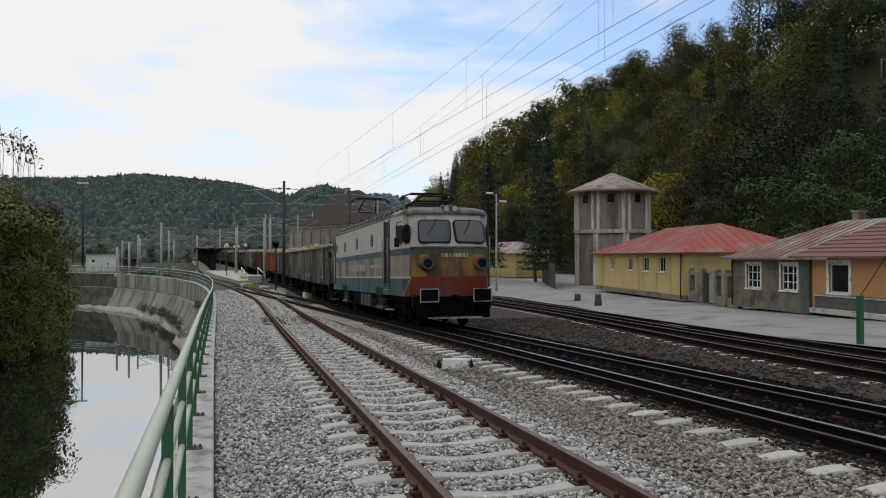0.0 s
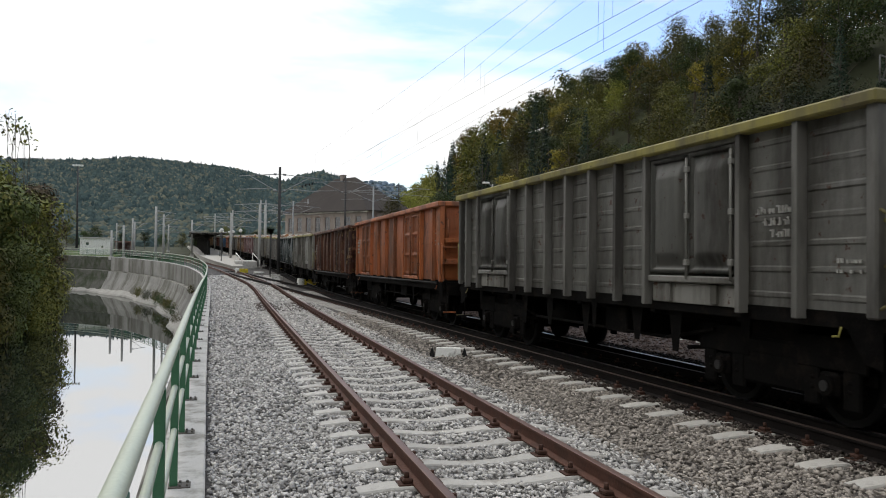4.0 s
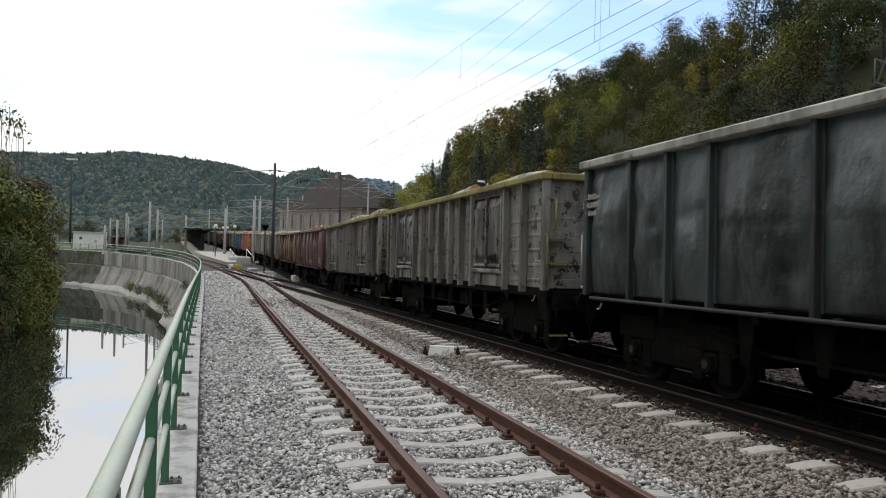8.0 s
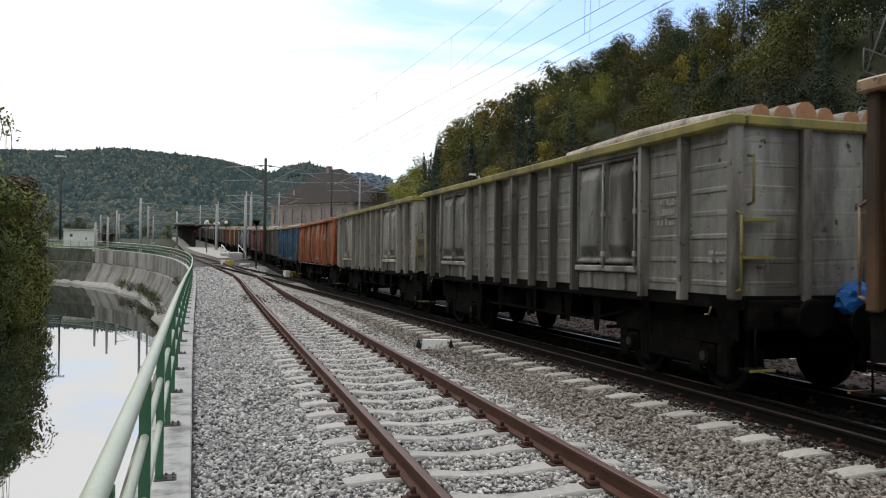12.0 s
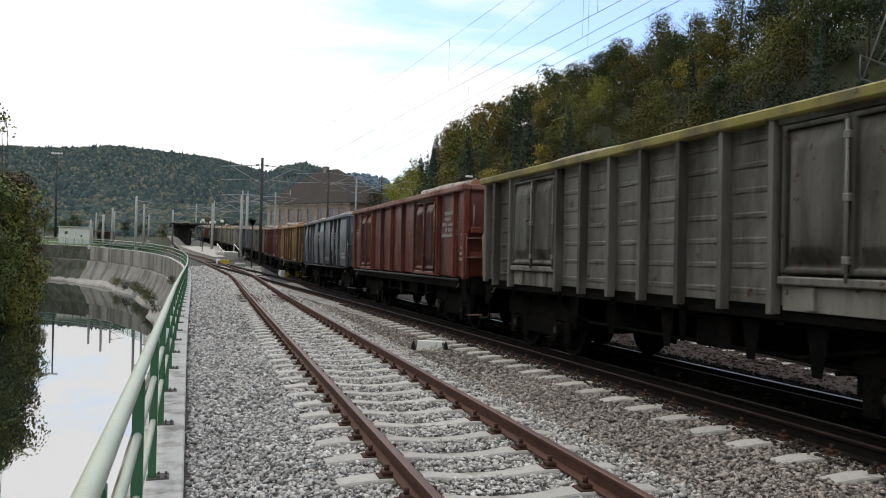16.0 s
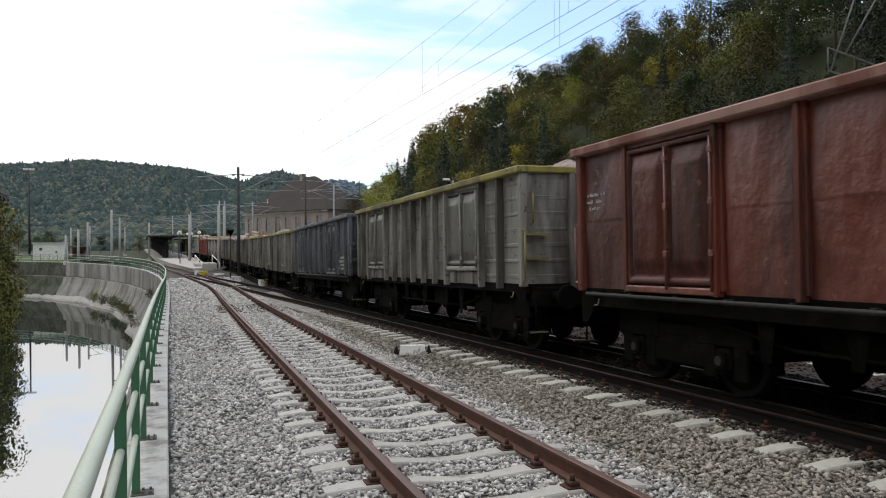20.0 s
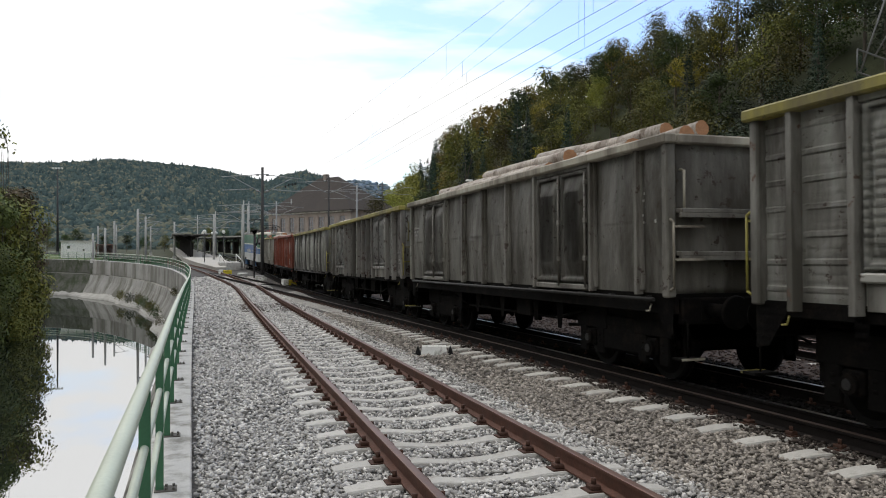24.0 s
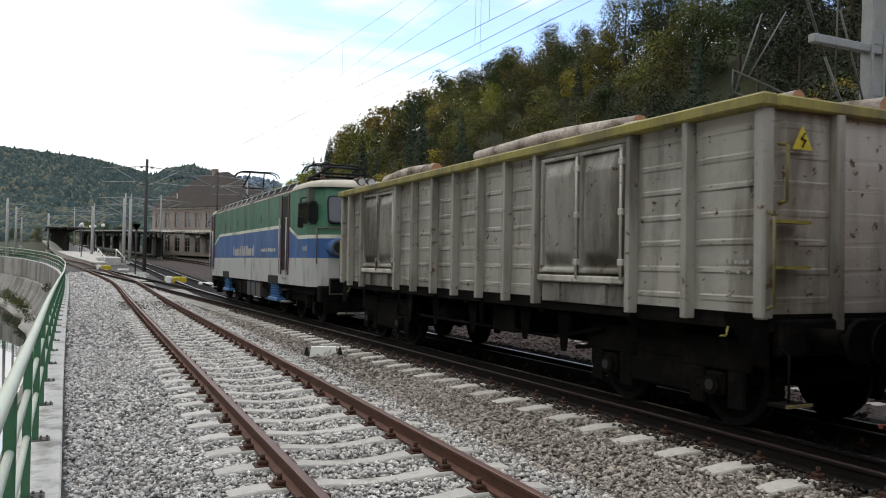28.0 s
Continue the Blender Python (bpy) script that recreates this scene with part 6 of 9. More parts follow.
def motions():
    times = [i * 0.5 for i in range(57)]
    cars = [(loco_front, -8.85, 5.15, 0.62)] + [(w, PITCH * (i + 0.5) + SLACK.get(i, 0.0), 4.5, 0.46) for i, w in enumerate(wagons)] + [(loco_rear, PITCH * 29 + 10.25, 5.15, 0.62)]
    for n, (ob, shift, pivot, r) in enumerate(cars):
        rows = [(t, vehicle_pose(joint(0, t) + shift, pivot)) for t in times]
        walk(ob, rows)
        if 1 <= n <= len(loads):
            walk(loads[n - 1], rows)
        # the wheels roll while the vehicle is near the camera
        near = [f / FPS for f in range(28 * FPS + 1) if -12 < joint(0, f / FPS) + shift < 38]
        if not near:
            continue
        for bogie in ob.children:
            if not bogie.name.startswith("bogie"):
                continue
            for w in bogie.children:
                if not w.name.startswith("wheelset"):
                    continue
                y = w.matrix_basis.translation.y
                turn = lambda t: pose(0, y, r, math.degrees((joint(0, t) - joint(0, near[0])) / -r))
                rows = [(t, turn(t)) for t in near]
                if near[0] > 0:
                    rows = [(0.0, turn(near[0])), (near[0] - 0.04, turn(near[0]))] + rows if near[0] > 0.05 else [(0.0, turn(near[0]))] + rows
                if near[-1] < 27.9:
                    rows += [(near[-1] + 0.04, turn(near[-1])), (28.0, turn(near[-1]))]
                walk(w, rows)


# ---------------------------------------------------------------- hills and woods
def crown_arrays(seed, height, spread, leaves, size, cone=False, low=0.3):
    """Corners of many small leaf clumps filling a crown: lobes of different sizes with gaps between."""
    r = np.random.RandomState(seed)
    if cone:
        z = height * (0.12 + 0.88 * (1 - np.sqrt(r.rand(leaves))))
        rad = spread * (1 - z / height) ** 0.85 * (0.55 + 0.45 * np.sin(z * 7.0 / max(1, height / 9)) ** 2) + 0.05
        a = r.rand(leaves) * 6.283
        k = np.sqrt(r.rand(leaves)) * 0.5 + 0.5
        c = np.stack([rad * k * np.cos(a), rad * k * np.sin(a), z - rad * 0.25], 1)
    else:
        n = 17
        f = r.uniform(low, 0.88, n)
        wide = spread * 0.66 * np.sqrt(np.clip(1.05 - ((f - 0.45) / 0.5) ** 2, 0.05, 1))
        ang, far = r.rand(n) * 6.283, np.sqrt(r.rand(n))
        lobes = np.stack([wide * far * np.cos(ang), wide * far * np.sin(ang), height * f], 1)
        lobes[0] = (0, 0, height * 0.8)
        lr = spread * r.uniform(0.28, 0.55, n)
        which = r.randint(0, n, leaves)
        d = r.normal(size=(leaves, 3))
        d /= np.linalg.norm(d, axis=1)[:, None]
        k = (0.72 + 0.36 * r.rand(leaves))[:, None]
        c = lobes[which] + d * k * lr[which][:, None] * np.array([1, 1, 0.85])
    if not cone:
        d = d * 0.9 + r.normal(size=(leaves, 3)) * 0.2 + np.array([0, 0, 0.28])
        u = np.cross(d, r.normal(size=(leaves, 3)))
    else:
        d = np.stack([np.cos(a), np.sin(a), np.full(leaves, 0.6)], 1) + r.normal(size=(leaves, 3)) * 0.3
        u = np.cross(d, r.normal(size=(leaves, 3)))
    u /= np.linalg.norm(u, axis=1)[:, None]
    v = np.cross(u, d)
    v /= np.linalg.norm(v, axis=1)[:, None]
    s = (size * r.uniform(0.6, 1.4, leaves))[:, None]
    return np.stack([c - u * s, c + v * s * 0.6, c + u * s, c - v * s * 0.6], 1)        # n, 4, 3


def quads_mesh(name, q):
    me = bpy.data.meshes.new(name)
    n = len(q)
    me.vertices.add(n * 4), me.loops.add(n * 4), me.polygons.add(n)
    me.vertices.foreach_set("co", q.reshape(-1).astype(np.float32))
    me.loops.foreach_set("vertex_index", np.arange(n * 4, dtype=np.int32))
    me.polygons.foreach_set("loop_start", np.arange(0, n * 4, 4, dtype=np.int32))
    me.update()
    me.validate()
    return me


def trunk_mesh(seed, height, r):
    rnd = random.Random(seed)
    bm = bmesh.new()
    p, top = Vector((0, 0, -1.0)), Vector((rnd.uniform(-0.4, 0.4), rnd.uniform(-0.4, 0.4), height * 0.8))
    mid = (p + top) / 2 + Vector((rnd.uniform(-0.3, 0.3), rnd.uniform(-0.3, 0.3), 0))
    rod(bm, p, mid, r, r * 0.7, 7, False), rod(bm, mid, top, r * 0.7, r * 0.15, 7)
    for k in range(6):
        u = rnd.uniform(0.35, 0.85)
        a = rnd.uniform(0, 6.28)
        q = p.lerp(top, u)
        rod(bm, q, q + Vector((math.cos(a), math.sin(a), rnd.uniform(0.5, 1.1))) * height * 0.2, r * 0.35, r * 0.06, 5)
    me = bpy.data.meshes.new("trunk")
    bm.to_mesh(me)
    bm.free()
    me.materials.append(M["bark"])
    return me


KINDS = []
for k, (mat, h, sp, cone, lab) in enumerate((
        ("leaf_green", 13, 4.6, False, "broad-leaved tree in dull green leaf"), ("leaf_olive", 14, 4.8, False, "broad-leaved tree turning olive"),
        ("leaf_yellow", 13, 4.4, False, "broad-leaved tree in yellow autumn leaf"), ("leaf_brown", 14, 4.2, False, "thin brownish tree half bare of leaves"),
        ("needles", 17, 3.0, True, "dark pointed spruce among the hillside trees"), ("leaf_green", 11, 4.2, False, "bushy green tree with a low round crown"), ("leaf_olive", 16, 4.4, False, "tall olive-green tree with a narrow crown"), ("leaf_shade", 15, 4.6, False, "dense lower-slope tree with leaves darkened for shade"), ("leaf_fresh", 13, 4.8, False, "broad tree in bright yellow-green leaf at the end of the slope"))):
    q = crown_arrays(k, h, sp, 4600 if not cone else 3600, 0.135, cone)
    KINDS.append((q, M[mat], trunk_mesh(k, h, 0.24), h, lab, []))
for k in range(len(KINDS)):
    me = quads_mesh("crown", KINDS[k][0])
    me.materials.append(KINDS[k][1])
    KINDS[k][5].append(me)


def tree(kind, x, y, z, s, turn, group=""):
    q, mat, trunk, h, lab, me = KINDS[kind]
    ob = thing("tree" if kind != 4 else "spruce", lab, "tree", group)
    ob.matrix_basis = Matrix.LocRotScale((x, y, z), Euler((0, 0, turn)), (s, s, s))
    new("trunk", trunk).parent = ob
    new("crown", me[0]).parent = ob
    return ob


rnd = random.Random(21)
spots = []
for row, (off, step) in enumerate(((2, 6.0), (8, 6.2), (14, 6.4), (20, 6.6), (26, 6.8), (32, 7.2), (39, 8.5), (47, 9), (54, 9), (61, 9))):
    y = -30 + row * 2.0
    while y < 430:
        e0 = hill_foot(y)
        x = e0 + off + rnd.uniform(-2, 2)
        spots.append((x, y + rnd.uniform(-2, 2), row))
        y += step * (1 + max(0, y - 150) / 260)
count, far_quads = 0, {}
for x, y, row in spots:
    z = ground_height(x, y) - 0.3
    pick = rnd.random()
    kind = 0 if pick < 0.24 else 1 if pick < 0.46 else 2 if pick < (0.60 if row < 4 else 0.64) else 3 if pick < 0.66 else 4 if pick < (0.74 if row > 5 else 0.78 if y < 150 else 0.86) else 5 if pick < 0.88 else 6
    s, a = rnd.uniform(0.8, 1.2), rnd.uniform(0, 6.28)
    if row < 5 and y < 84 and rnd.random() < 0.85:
        kind = rnd.choice((4, 7, 7, 7, 0))                       # mostly trees whose leaves are darkened for the lower slope's shade
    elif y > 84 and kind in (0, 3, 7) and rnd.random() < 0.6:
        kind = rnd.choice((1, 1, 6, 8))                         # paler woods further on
    if row > 3 and kind == 4:
        kind = 0
    bearing = math.degrees(math.atan2(x, y))
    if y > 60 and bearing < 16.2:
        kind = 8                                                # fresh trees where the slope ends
    elif y > 60 and bearing < 17.6:
        kind, s = 4, 0.85 * s
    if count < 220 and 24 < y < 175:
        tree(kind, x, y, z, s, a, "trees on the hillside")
        count += 1
    else:
        q = KINDS[kind][0][::5]
        q = q.mean(1, keepdims=True) + (q - q.mean(1, keepdims=True)) * 2.1
        ca, sa = math.cos(a) * s, math.sin(a) * s
        far_quads.setdefault(kind, []).append(np.stack([q[..., 0] * ca - q[..., 1] * sa + x, q[..., 0] * sa + q[..., 1] * ca + y, q[..., 2] * s + z], -1))
# trees on the added unseen slope, also there to cut light from the left
rnd2 = random.Random(8)
for k in range(170):
    x, y = -rnd2.uniform(34, 110), rnd2.uniform(-110, 75)
    if -x < 34 + 0.12 * max(0, y):
        continue
    kind, s, a = rnd2.choice((0, 1, 1, 2, 5, 6)), rnd2.uniform(0.8, 1.2), rnd2.uniform(0, 6.28)
    q = KINDS[kind][0][::12]
    q = q.mean(1, keepdims=True) + (q - q.mean(1, keepdims=True)) * 3.8
    z, ca, sa = ground_height(x, y) - 0.4, math.cos(a) * s, math.sin(a) * s
    far_quads.setdefault(kind, []).append(np.stack([q[..., 0] * ca - q[..., 1] * sa + x, q[..., 0] * sa + q[..., 1] * ca + y, q[..., 2] * s + z], -1))
woods = thing("woods", "mixed autumn woods along the ridge and further down the valley", "woods", kind="stuff")
for kind, qs in far_quads.items():
    me = quads_mesh("foliage", np.concatenate(qs))
    me.materials.append(KINDS[kind][1])
    o = new("foliage", me)
    o.parent = woods
    o["kind"] = "stuff"

# the far wooded hills that close the valley
def ridge(az, el, d):
    a = radians(az)
    return (d * math.sin(a), d * math.cos(a), 1.7 + d * math.tan(radians(el)))


def far_hill(name, sky, d0, d1, mat, label, clumps, size):
    bm = bmesh.new()
    rows = []
    for f in np.linspace(0, 1, 9):
        row = []
        for az, el in sky:
            d = d0 + (d1 - d0) * f
            x, y, z = ridge(az, el, d1)
            row.append(bm.verts.new((d * math.sin(radians(az)), d * math.cos(radians(az)), -2 + (z - size * 0.8 + 2) * f ** 1.15)))
        rows.append(row)
    for a, b_ in zip(rows, rows[1:]):
        for i in range(len(sky) - 1):
            bm.faces.new((a[i], a[i + 1], b_[i + 1], b_[i])).smooth = True
    hill = part(name, bm, M["hill_ground"])
    tagged(hill, label, "hill", kind="structure")
    r = np.random.RandomState(len(name))
    az = r.uniform(sky[0][0], sky[-1][0], clumps)
    f = r.rand(clumps) ** 0.8
    d = d0 + (d1 - d0) * f
    top = 1.7 + d1 * np.tan(np.radians(np.interp(az, [s[0] for s in sky], [s[1] for s in sky])))
    z = -2 + (top - size * 0.8 + 2) * f ** 1.15
    c = np.stack([d * np.sin(np.radians(az)), d * np.cos(np.radians(az)), z], 1)
    conif = (r.rand(clumps) < 0.22 + 0.2 * np.interp(az, [-1, 4], [0, 1])) & (f > 0.25) & (size < 6)
    rad = size * r.uniform(0.5, 1.05, clumps)
    bm = bmesh.new()
    bmesh.ops.create_icosphere(bm, subdivisions=1, radius=1.0)
    unit = np.array([v.co[:] for v in bm.verts])
    tris = np.array([[v.index for v in f_.verts] for f_ in bm.faces])
    bm.free()
    keep = unit[tris].mean(1)[:, 2] > -0.45                     # the undersides never show
    tris = tris[keep]
    hold = thing(name + "_woods", "distant mixed woods covering the hill", "woods", kind="stuff")
    pick = np.where(conif, 0.99, r.rand(clumps) * 0.8)
    for lo, hi, mt in ((0, 0.34, mat[0]), (0.34, 0.64, mat[1]), (0.64, 1.0, mat[2])):
        idx = np.nonzero((pick >= lo) & (pick < hi))[0]
        n = len(idx)
        rough = 1 + r.normal(size=(n, len(unit), 1)) * 0.2
        cone = conif[idx][:, None]
        shape = unit[None] * rough * rad[idx][:, None, None]
        taper = np.where(cone, np.clip(0.75 - 0.62 * unit[None, :, 2], 0.05, 1), 1.0)
        shape[..., 0] *= taper
        shape[..., 1] *= taper
        shape[..., 2] *= np.where(cone, 1.6, r.uniform(0.75, 1.15, (n, 1)))
        v = (shape + c[idx][:, None, :] + np.array([0, 0, 0.35 * size])).reshape(-1, 3)
        t = (tris[None] + (np.arange(n) * len(unit))[:, None, None]).reshape(-1)
        me = bpy.data.meshes.new("foliage")
        me.vertices.add(len(v)), me.loops.add(len(t)), me.polygons.add(len(t) // 3)
        me.vertices.foreach_set("co", v.reshape(-1).astype(np.float32))
        me.loops.foreach_set("vertex_index", t.astype(np.int32))
        me.polygons.foreach_set("loop_start", np.arange(0, len(t), 3, dtype=np.int32))
        me.update()
        me.validate()
        me.materials.append(mt)
        o = new("foliage", me)
        o.parent = hold
        o["kind"] = "stuff"


# distance haze is mixed into these leaf colours, paler and bluer
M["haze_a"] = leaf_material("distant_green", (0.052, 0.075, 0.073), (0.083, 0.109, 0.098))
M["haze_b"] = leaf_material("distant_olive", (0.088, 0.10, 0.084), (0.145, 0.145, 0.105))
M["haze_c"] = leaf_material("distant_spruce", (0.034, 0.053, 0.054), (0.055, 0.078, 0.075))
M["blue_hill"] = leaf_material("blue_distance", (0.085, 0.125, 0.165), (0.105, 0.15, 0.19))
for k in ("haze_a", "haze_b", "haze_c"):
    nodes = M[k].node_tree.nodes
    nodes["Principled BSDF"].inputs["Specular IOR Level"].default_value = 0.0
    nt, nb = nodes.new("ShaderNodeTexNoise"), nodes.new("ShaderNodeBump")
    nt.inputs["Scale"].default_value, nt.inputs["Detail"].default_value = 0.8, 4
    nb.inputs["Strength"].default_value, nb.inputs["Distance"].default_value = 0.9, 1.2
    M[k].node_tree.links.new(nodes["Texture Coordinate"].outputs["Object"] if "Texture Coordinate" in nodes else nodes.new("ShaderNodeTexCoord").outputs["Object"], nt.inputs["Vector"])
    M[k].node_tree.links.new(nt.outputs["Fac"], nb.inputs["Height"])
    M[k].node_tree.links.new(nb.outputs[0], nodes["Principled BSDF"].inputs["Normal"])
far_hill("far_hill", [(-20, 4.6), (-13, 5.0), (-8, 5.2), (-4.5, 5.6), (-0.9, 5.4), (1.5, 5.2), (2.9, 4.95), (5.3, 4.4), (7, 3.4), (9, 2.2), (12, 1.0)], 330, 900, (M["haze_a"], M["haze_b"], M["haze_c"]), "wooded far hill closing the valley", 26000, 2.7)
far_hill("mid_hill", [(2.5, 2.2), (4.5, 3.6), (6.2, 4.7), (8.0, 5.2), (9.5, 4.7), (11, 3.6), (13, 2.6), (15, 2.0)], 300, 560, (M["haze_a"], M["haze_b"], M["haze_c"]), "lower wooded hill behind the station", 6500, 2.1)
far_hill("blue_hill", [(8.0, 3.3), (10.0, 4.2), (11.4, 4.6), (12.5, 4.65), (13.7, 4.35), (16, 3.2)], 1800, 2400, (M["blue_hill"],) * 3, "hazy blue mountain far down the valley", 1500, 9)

# left bank trees over the river
rnd = random.Random(5)
bank_leaves = [quads_mesh("crown", crown_arrays(60 + k, 10, 3.4, 7000, 0.13, False, 0.04)) for k in range(3)]
bank_trunk = [trunk_mesh(70 + k, 6.6, 0.16) for k in range(3)]
bank_mats = (M["bank_a"], M["bank_b"], M["bank_c"])
for me, mt in zip(bank_leaves, bank_mats):
    me.materials.append(mt)
for x, y, s, k in ((-13.4, 76, 1.42, 0), (-14.8, 84, 1.55, 2), (-14.2, 70, 1.45, 1), (-16.8, 76, 1.7, 0), (-15.8, 66, 1.45, 0), (-18.6, 72, 1.65, 1), (-17.0, 88, 1.6, 1), (-20.0, 82, 1.75, 0), (-13.6, 80, 1.0, 1), (-12.9, 73, 0.8, 0),
                   (-13.2, 67, 0.9, 1), (-14.6, 62, 1.1, 0), (-17.2, 61, 1.5, 1), (-22.5, 94, 1.5, 0), (-24, 78, 1.8, 1), (-14.4, 88, 0.95, 0), (-19.5, 64, 1.7, 2), (-16.0, 57, 1.3, 0), (-18.0, 52, 1.5, 1), (-31, 118, 1.1, 0), (-27, 104, 1.2, 1), (-38, 132, 1.0, 1)):
    ob = thing("tree", ("leafy olive tree leaning over the river bank", "green tree over the river bank", "thin half-bare tree above the river")[k], "tree", "trees on the river bank")
    ob.matrix_basis = Matrix.LocRotScale((x - 1.0, y, WATER + 0.2), Euler((0, 0, rnd.uniform(0, 6))), (0.86 * s, 0.86 * s, 0.88 * s))
    new("trunk", bank_trunk[k]).parent = ob
    new("crown", bank_leaves[k]).parent = ob

# thin bare twigs with a few leaves, standing out of the bank trees' tops
rnd = random.Random(31)
for x, y, z, h in ((-16.4, 75, 11.6, 10.5), (-14.2, 72, 11.0, 10.0), (-17.4, 72, 11.2, 10.0)):
    ob = thing("sapling", "thin half-bare sapling rising above the bank trees", "tree", "trees on the river bank", at=pose(x, y, z - h))
    bm = bmesh.new()
    tips = []
    for k in range(7):
        p = Vector((rnd.uniform(-0.9, 0.9), rnd.uniform(-0.9, 0.9), 0.4 * h))
        q = p + Vector((rnd.uniform(-0.5, 0.5), rnd.uniform(-0.5, 0.5), h * rnd.uniform(0.35, 0.5)))
        e = q + Vector((rnd.uniform(-0.5, 0.5), rnd.uniform(-0.5, 0.5), h * rnd.uniform(0.15, 0.25)))
        bar(bm, [Vector((0, 0, 0)), p * 0.8, q, e], 0.022, 5)
        for _ in range(6):
            a = q.lerp(e, rnd.random())
            b_ = a + Vector((rnd.uniform(-0.5, 0.5), rnd.uniform(-0.5, 0.5), rnd.uniform(0.1, 0.5)))
            rod(bm, a, b_, 0.009, 0.004, 4)
            tips += [b_, a.lerp(b_, 0.6), a.lerp(b_, 0.8)]
    part("trunk", bm, M["bark"], ob)
    r = np.random.RandomState(int(h * 10))
    c = np.array([t[:] for t in tips]) + r.normal(size=(len(tips), 3)) * 0.1
    u, v = r.normal(size=(2, len(c), 3)) * 0.075
    me = quads_mesh("crown", np.stack([c - u, c + v, c + u, c - v], 1))
    me.materials.append(M["bank_a"])
    new("crown", me).parent = ob

# paler bushes at the foot of the slope, behind the grey house
for x, y, sz in ((37.5, 41, 0.62), (41.5, 42, 0.70), (45.5, 41, 0.62)):
    tree(5, x, y, grade(y) - 0.3, sz, x, "bushes behind the houses")

# green trees at the foot of the far hill, behind the station yard
rnd = random.Random(12)
for az, d, s, k in ((-9.5, 210, 0.55, 5), (-8.6, 225, 0.6, 1), (-7.6, 215, 0.5, 5), (-6.9, 240, 0.55, 0), (-5.2, 255, 0.5, 5), (-3.8, 250, 0.45, 0), (-2.6, 262, 0.5, 5), (-1.4, 258, 0.45, 1), (-0.4, 250, 0.55, 5), (0.5, 262, 0.5, 0), (1.6, 240, 0.6, 1), (2.6, 250, 0.6, 0), (3.5, 235, 0.6, 5), (4.4, 245, 0.65, 0), (12.0, 170, 0.8, 1), (13.2, 150, 0.8, 8), (14.6, 138, 1.0, 8), (17.2, 128, 1.05, 4)):
    tree(k, d * math.sin(radians(az)), d * math.cos(radians(az)), -1.2, s, rnd.uniform(0, 6.28), "trees behind the station yard")


# ---------------------------------------------------------------- river wall, kerb and railing
kerb_line = on_grade(KERB, 1.0, 3.0, 0.0)
kerb_line = kerb_line[kerb_line[:, 1] > -11.9]
bm = bmesh.new()
sweep(bm, kerb_line, [(0.0, -0.6), (0.0, -0.10), (-0.015, -0.085), (-0.42, -0.085), (-0.44, -0.10), (-0.44, -0.6)])
tagged(part("kerb_coping", bm, M["concrete"]), "pale concrete coping along the river wall", "coping", kind="structure")
bm = bmesh.new()
rows = []
for i, p in enumerate(kerb_line):
    d = kerb_line[min(i + 1, len(kerb_line) - 1)] - kerb_line[max(i - 1, 0)]
    side = Vector((-d[1], d[0], 0)).normalized()
    v = Vector(p)
    z = p[2]
    rows.append([bm.verts.new(Vector((v.x, v.y, zz)) + side * o) for o, zz in ((0.10, z - 0.5), (0.36, z - 0.11), (0.42, z - 2.2), (0.75, z - 2.25), (1.0, -4.2), (2.3, WATER - 0.4), (2.3, -9))])
for a, b_ in zip(rows, rows[1:]):
    for j in range(6):
        bm.faces.new((a[j], a[j + 1], b_[j + 1], b_[j]))
river_wall = tagged(part("river_wall", bm, M["old_wall"]), "tall stained concrete river wall, stepped and battered", "retaining wall", kind="structure")

# wall slabs with open joints, above and below the ledge
M["moss_wall"] = material("mossy_stone", (0.10, 0.10, 0.085), 0.95, scale=0.9, vary=0.4, fine=12, bump=0.5, dirt=(0.04, 0.05, 0.025), dirt_amount=0.6, dirt_scale=0.6)
M["slab"] = material("wall_slab", (0.27, 0.265, 0.245), 0.92, scale=0.7, vary=0.25, fine=20, bump=0.3, dirt=(0.13, 0.125, 0.105), dirt_amount=0.6, dirt_scale=0.45, streak=True, random_ob=0.14)
for i in range(48, len(kerb_line) - 5, 4):
    q = np.array(kerb_line[i:i + 5], dtype=float)
    d = (q[1] - q[0]) * 0.03
    q[0] += d
    q[-1] -= d
    far = q[0][0] < -12.5
    for prof in ([(-0.36, -0.13), (-0.445, -0.13), (-0.50, -2.15), (-0.40, -2.15)], [(-0.72, -2.24), (-0.82, -2.24), (-1.07, -3.1), (-2.36, -5.55), (-2.2, -5.55), (-0.95, -3.1)]):
        bm = bmesh.new()
        sweep(bm, q, prof)
        part("slab", bm, M["moss_wall"] if far else M["slab"], river_wall, "dark mossy stone" if far else "")

fence_line = offset_line(kerb_line, -0.24)
fence = thing("railing", "green painted tube railing on the river wall", "railing")
for h, r, mt in ((1.13, 0.037, M["green_rail"]), (0.45, 0.024, M["green_rail"]), (0.79, 0.024, M["green_rail"])):
    bm = bmesh.new()
    sweep(bm, fence_line, [(r * math.cos(a), h - 0.085 + r * math.sin(a)) for a in np.linspace(0, 2 * math.pi, 10, endpoint=False)])
    part("handrail" if h > 0.9 else "rail", bm, mt, fence, smooth=True)
bm = bmesh.new()
box(bm, -0.03, 0.03, -0.035, 0.035, -0.085, 1.01, 0.004)
post0 = part("post", bm, M["green_post"], fence)
bm = bmesh.new()
box(bm, -0.04, 0.13, -0.075, 0.075, -0.086, -0.072, 0.003)
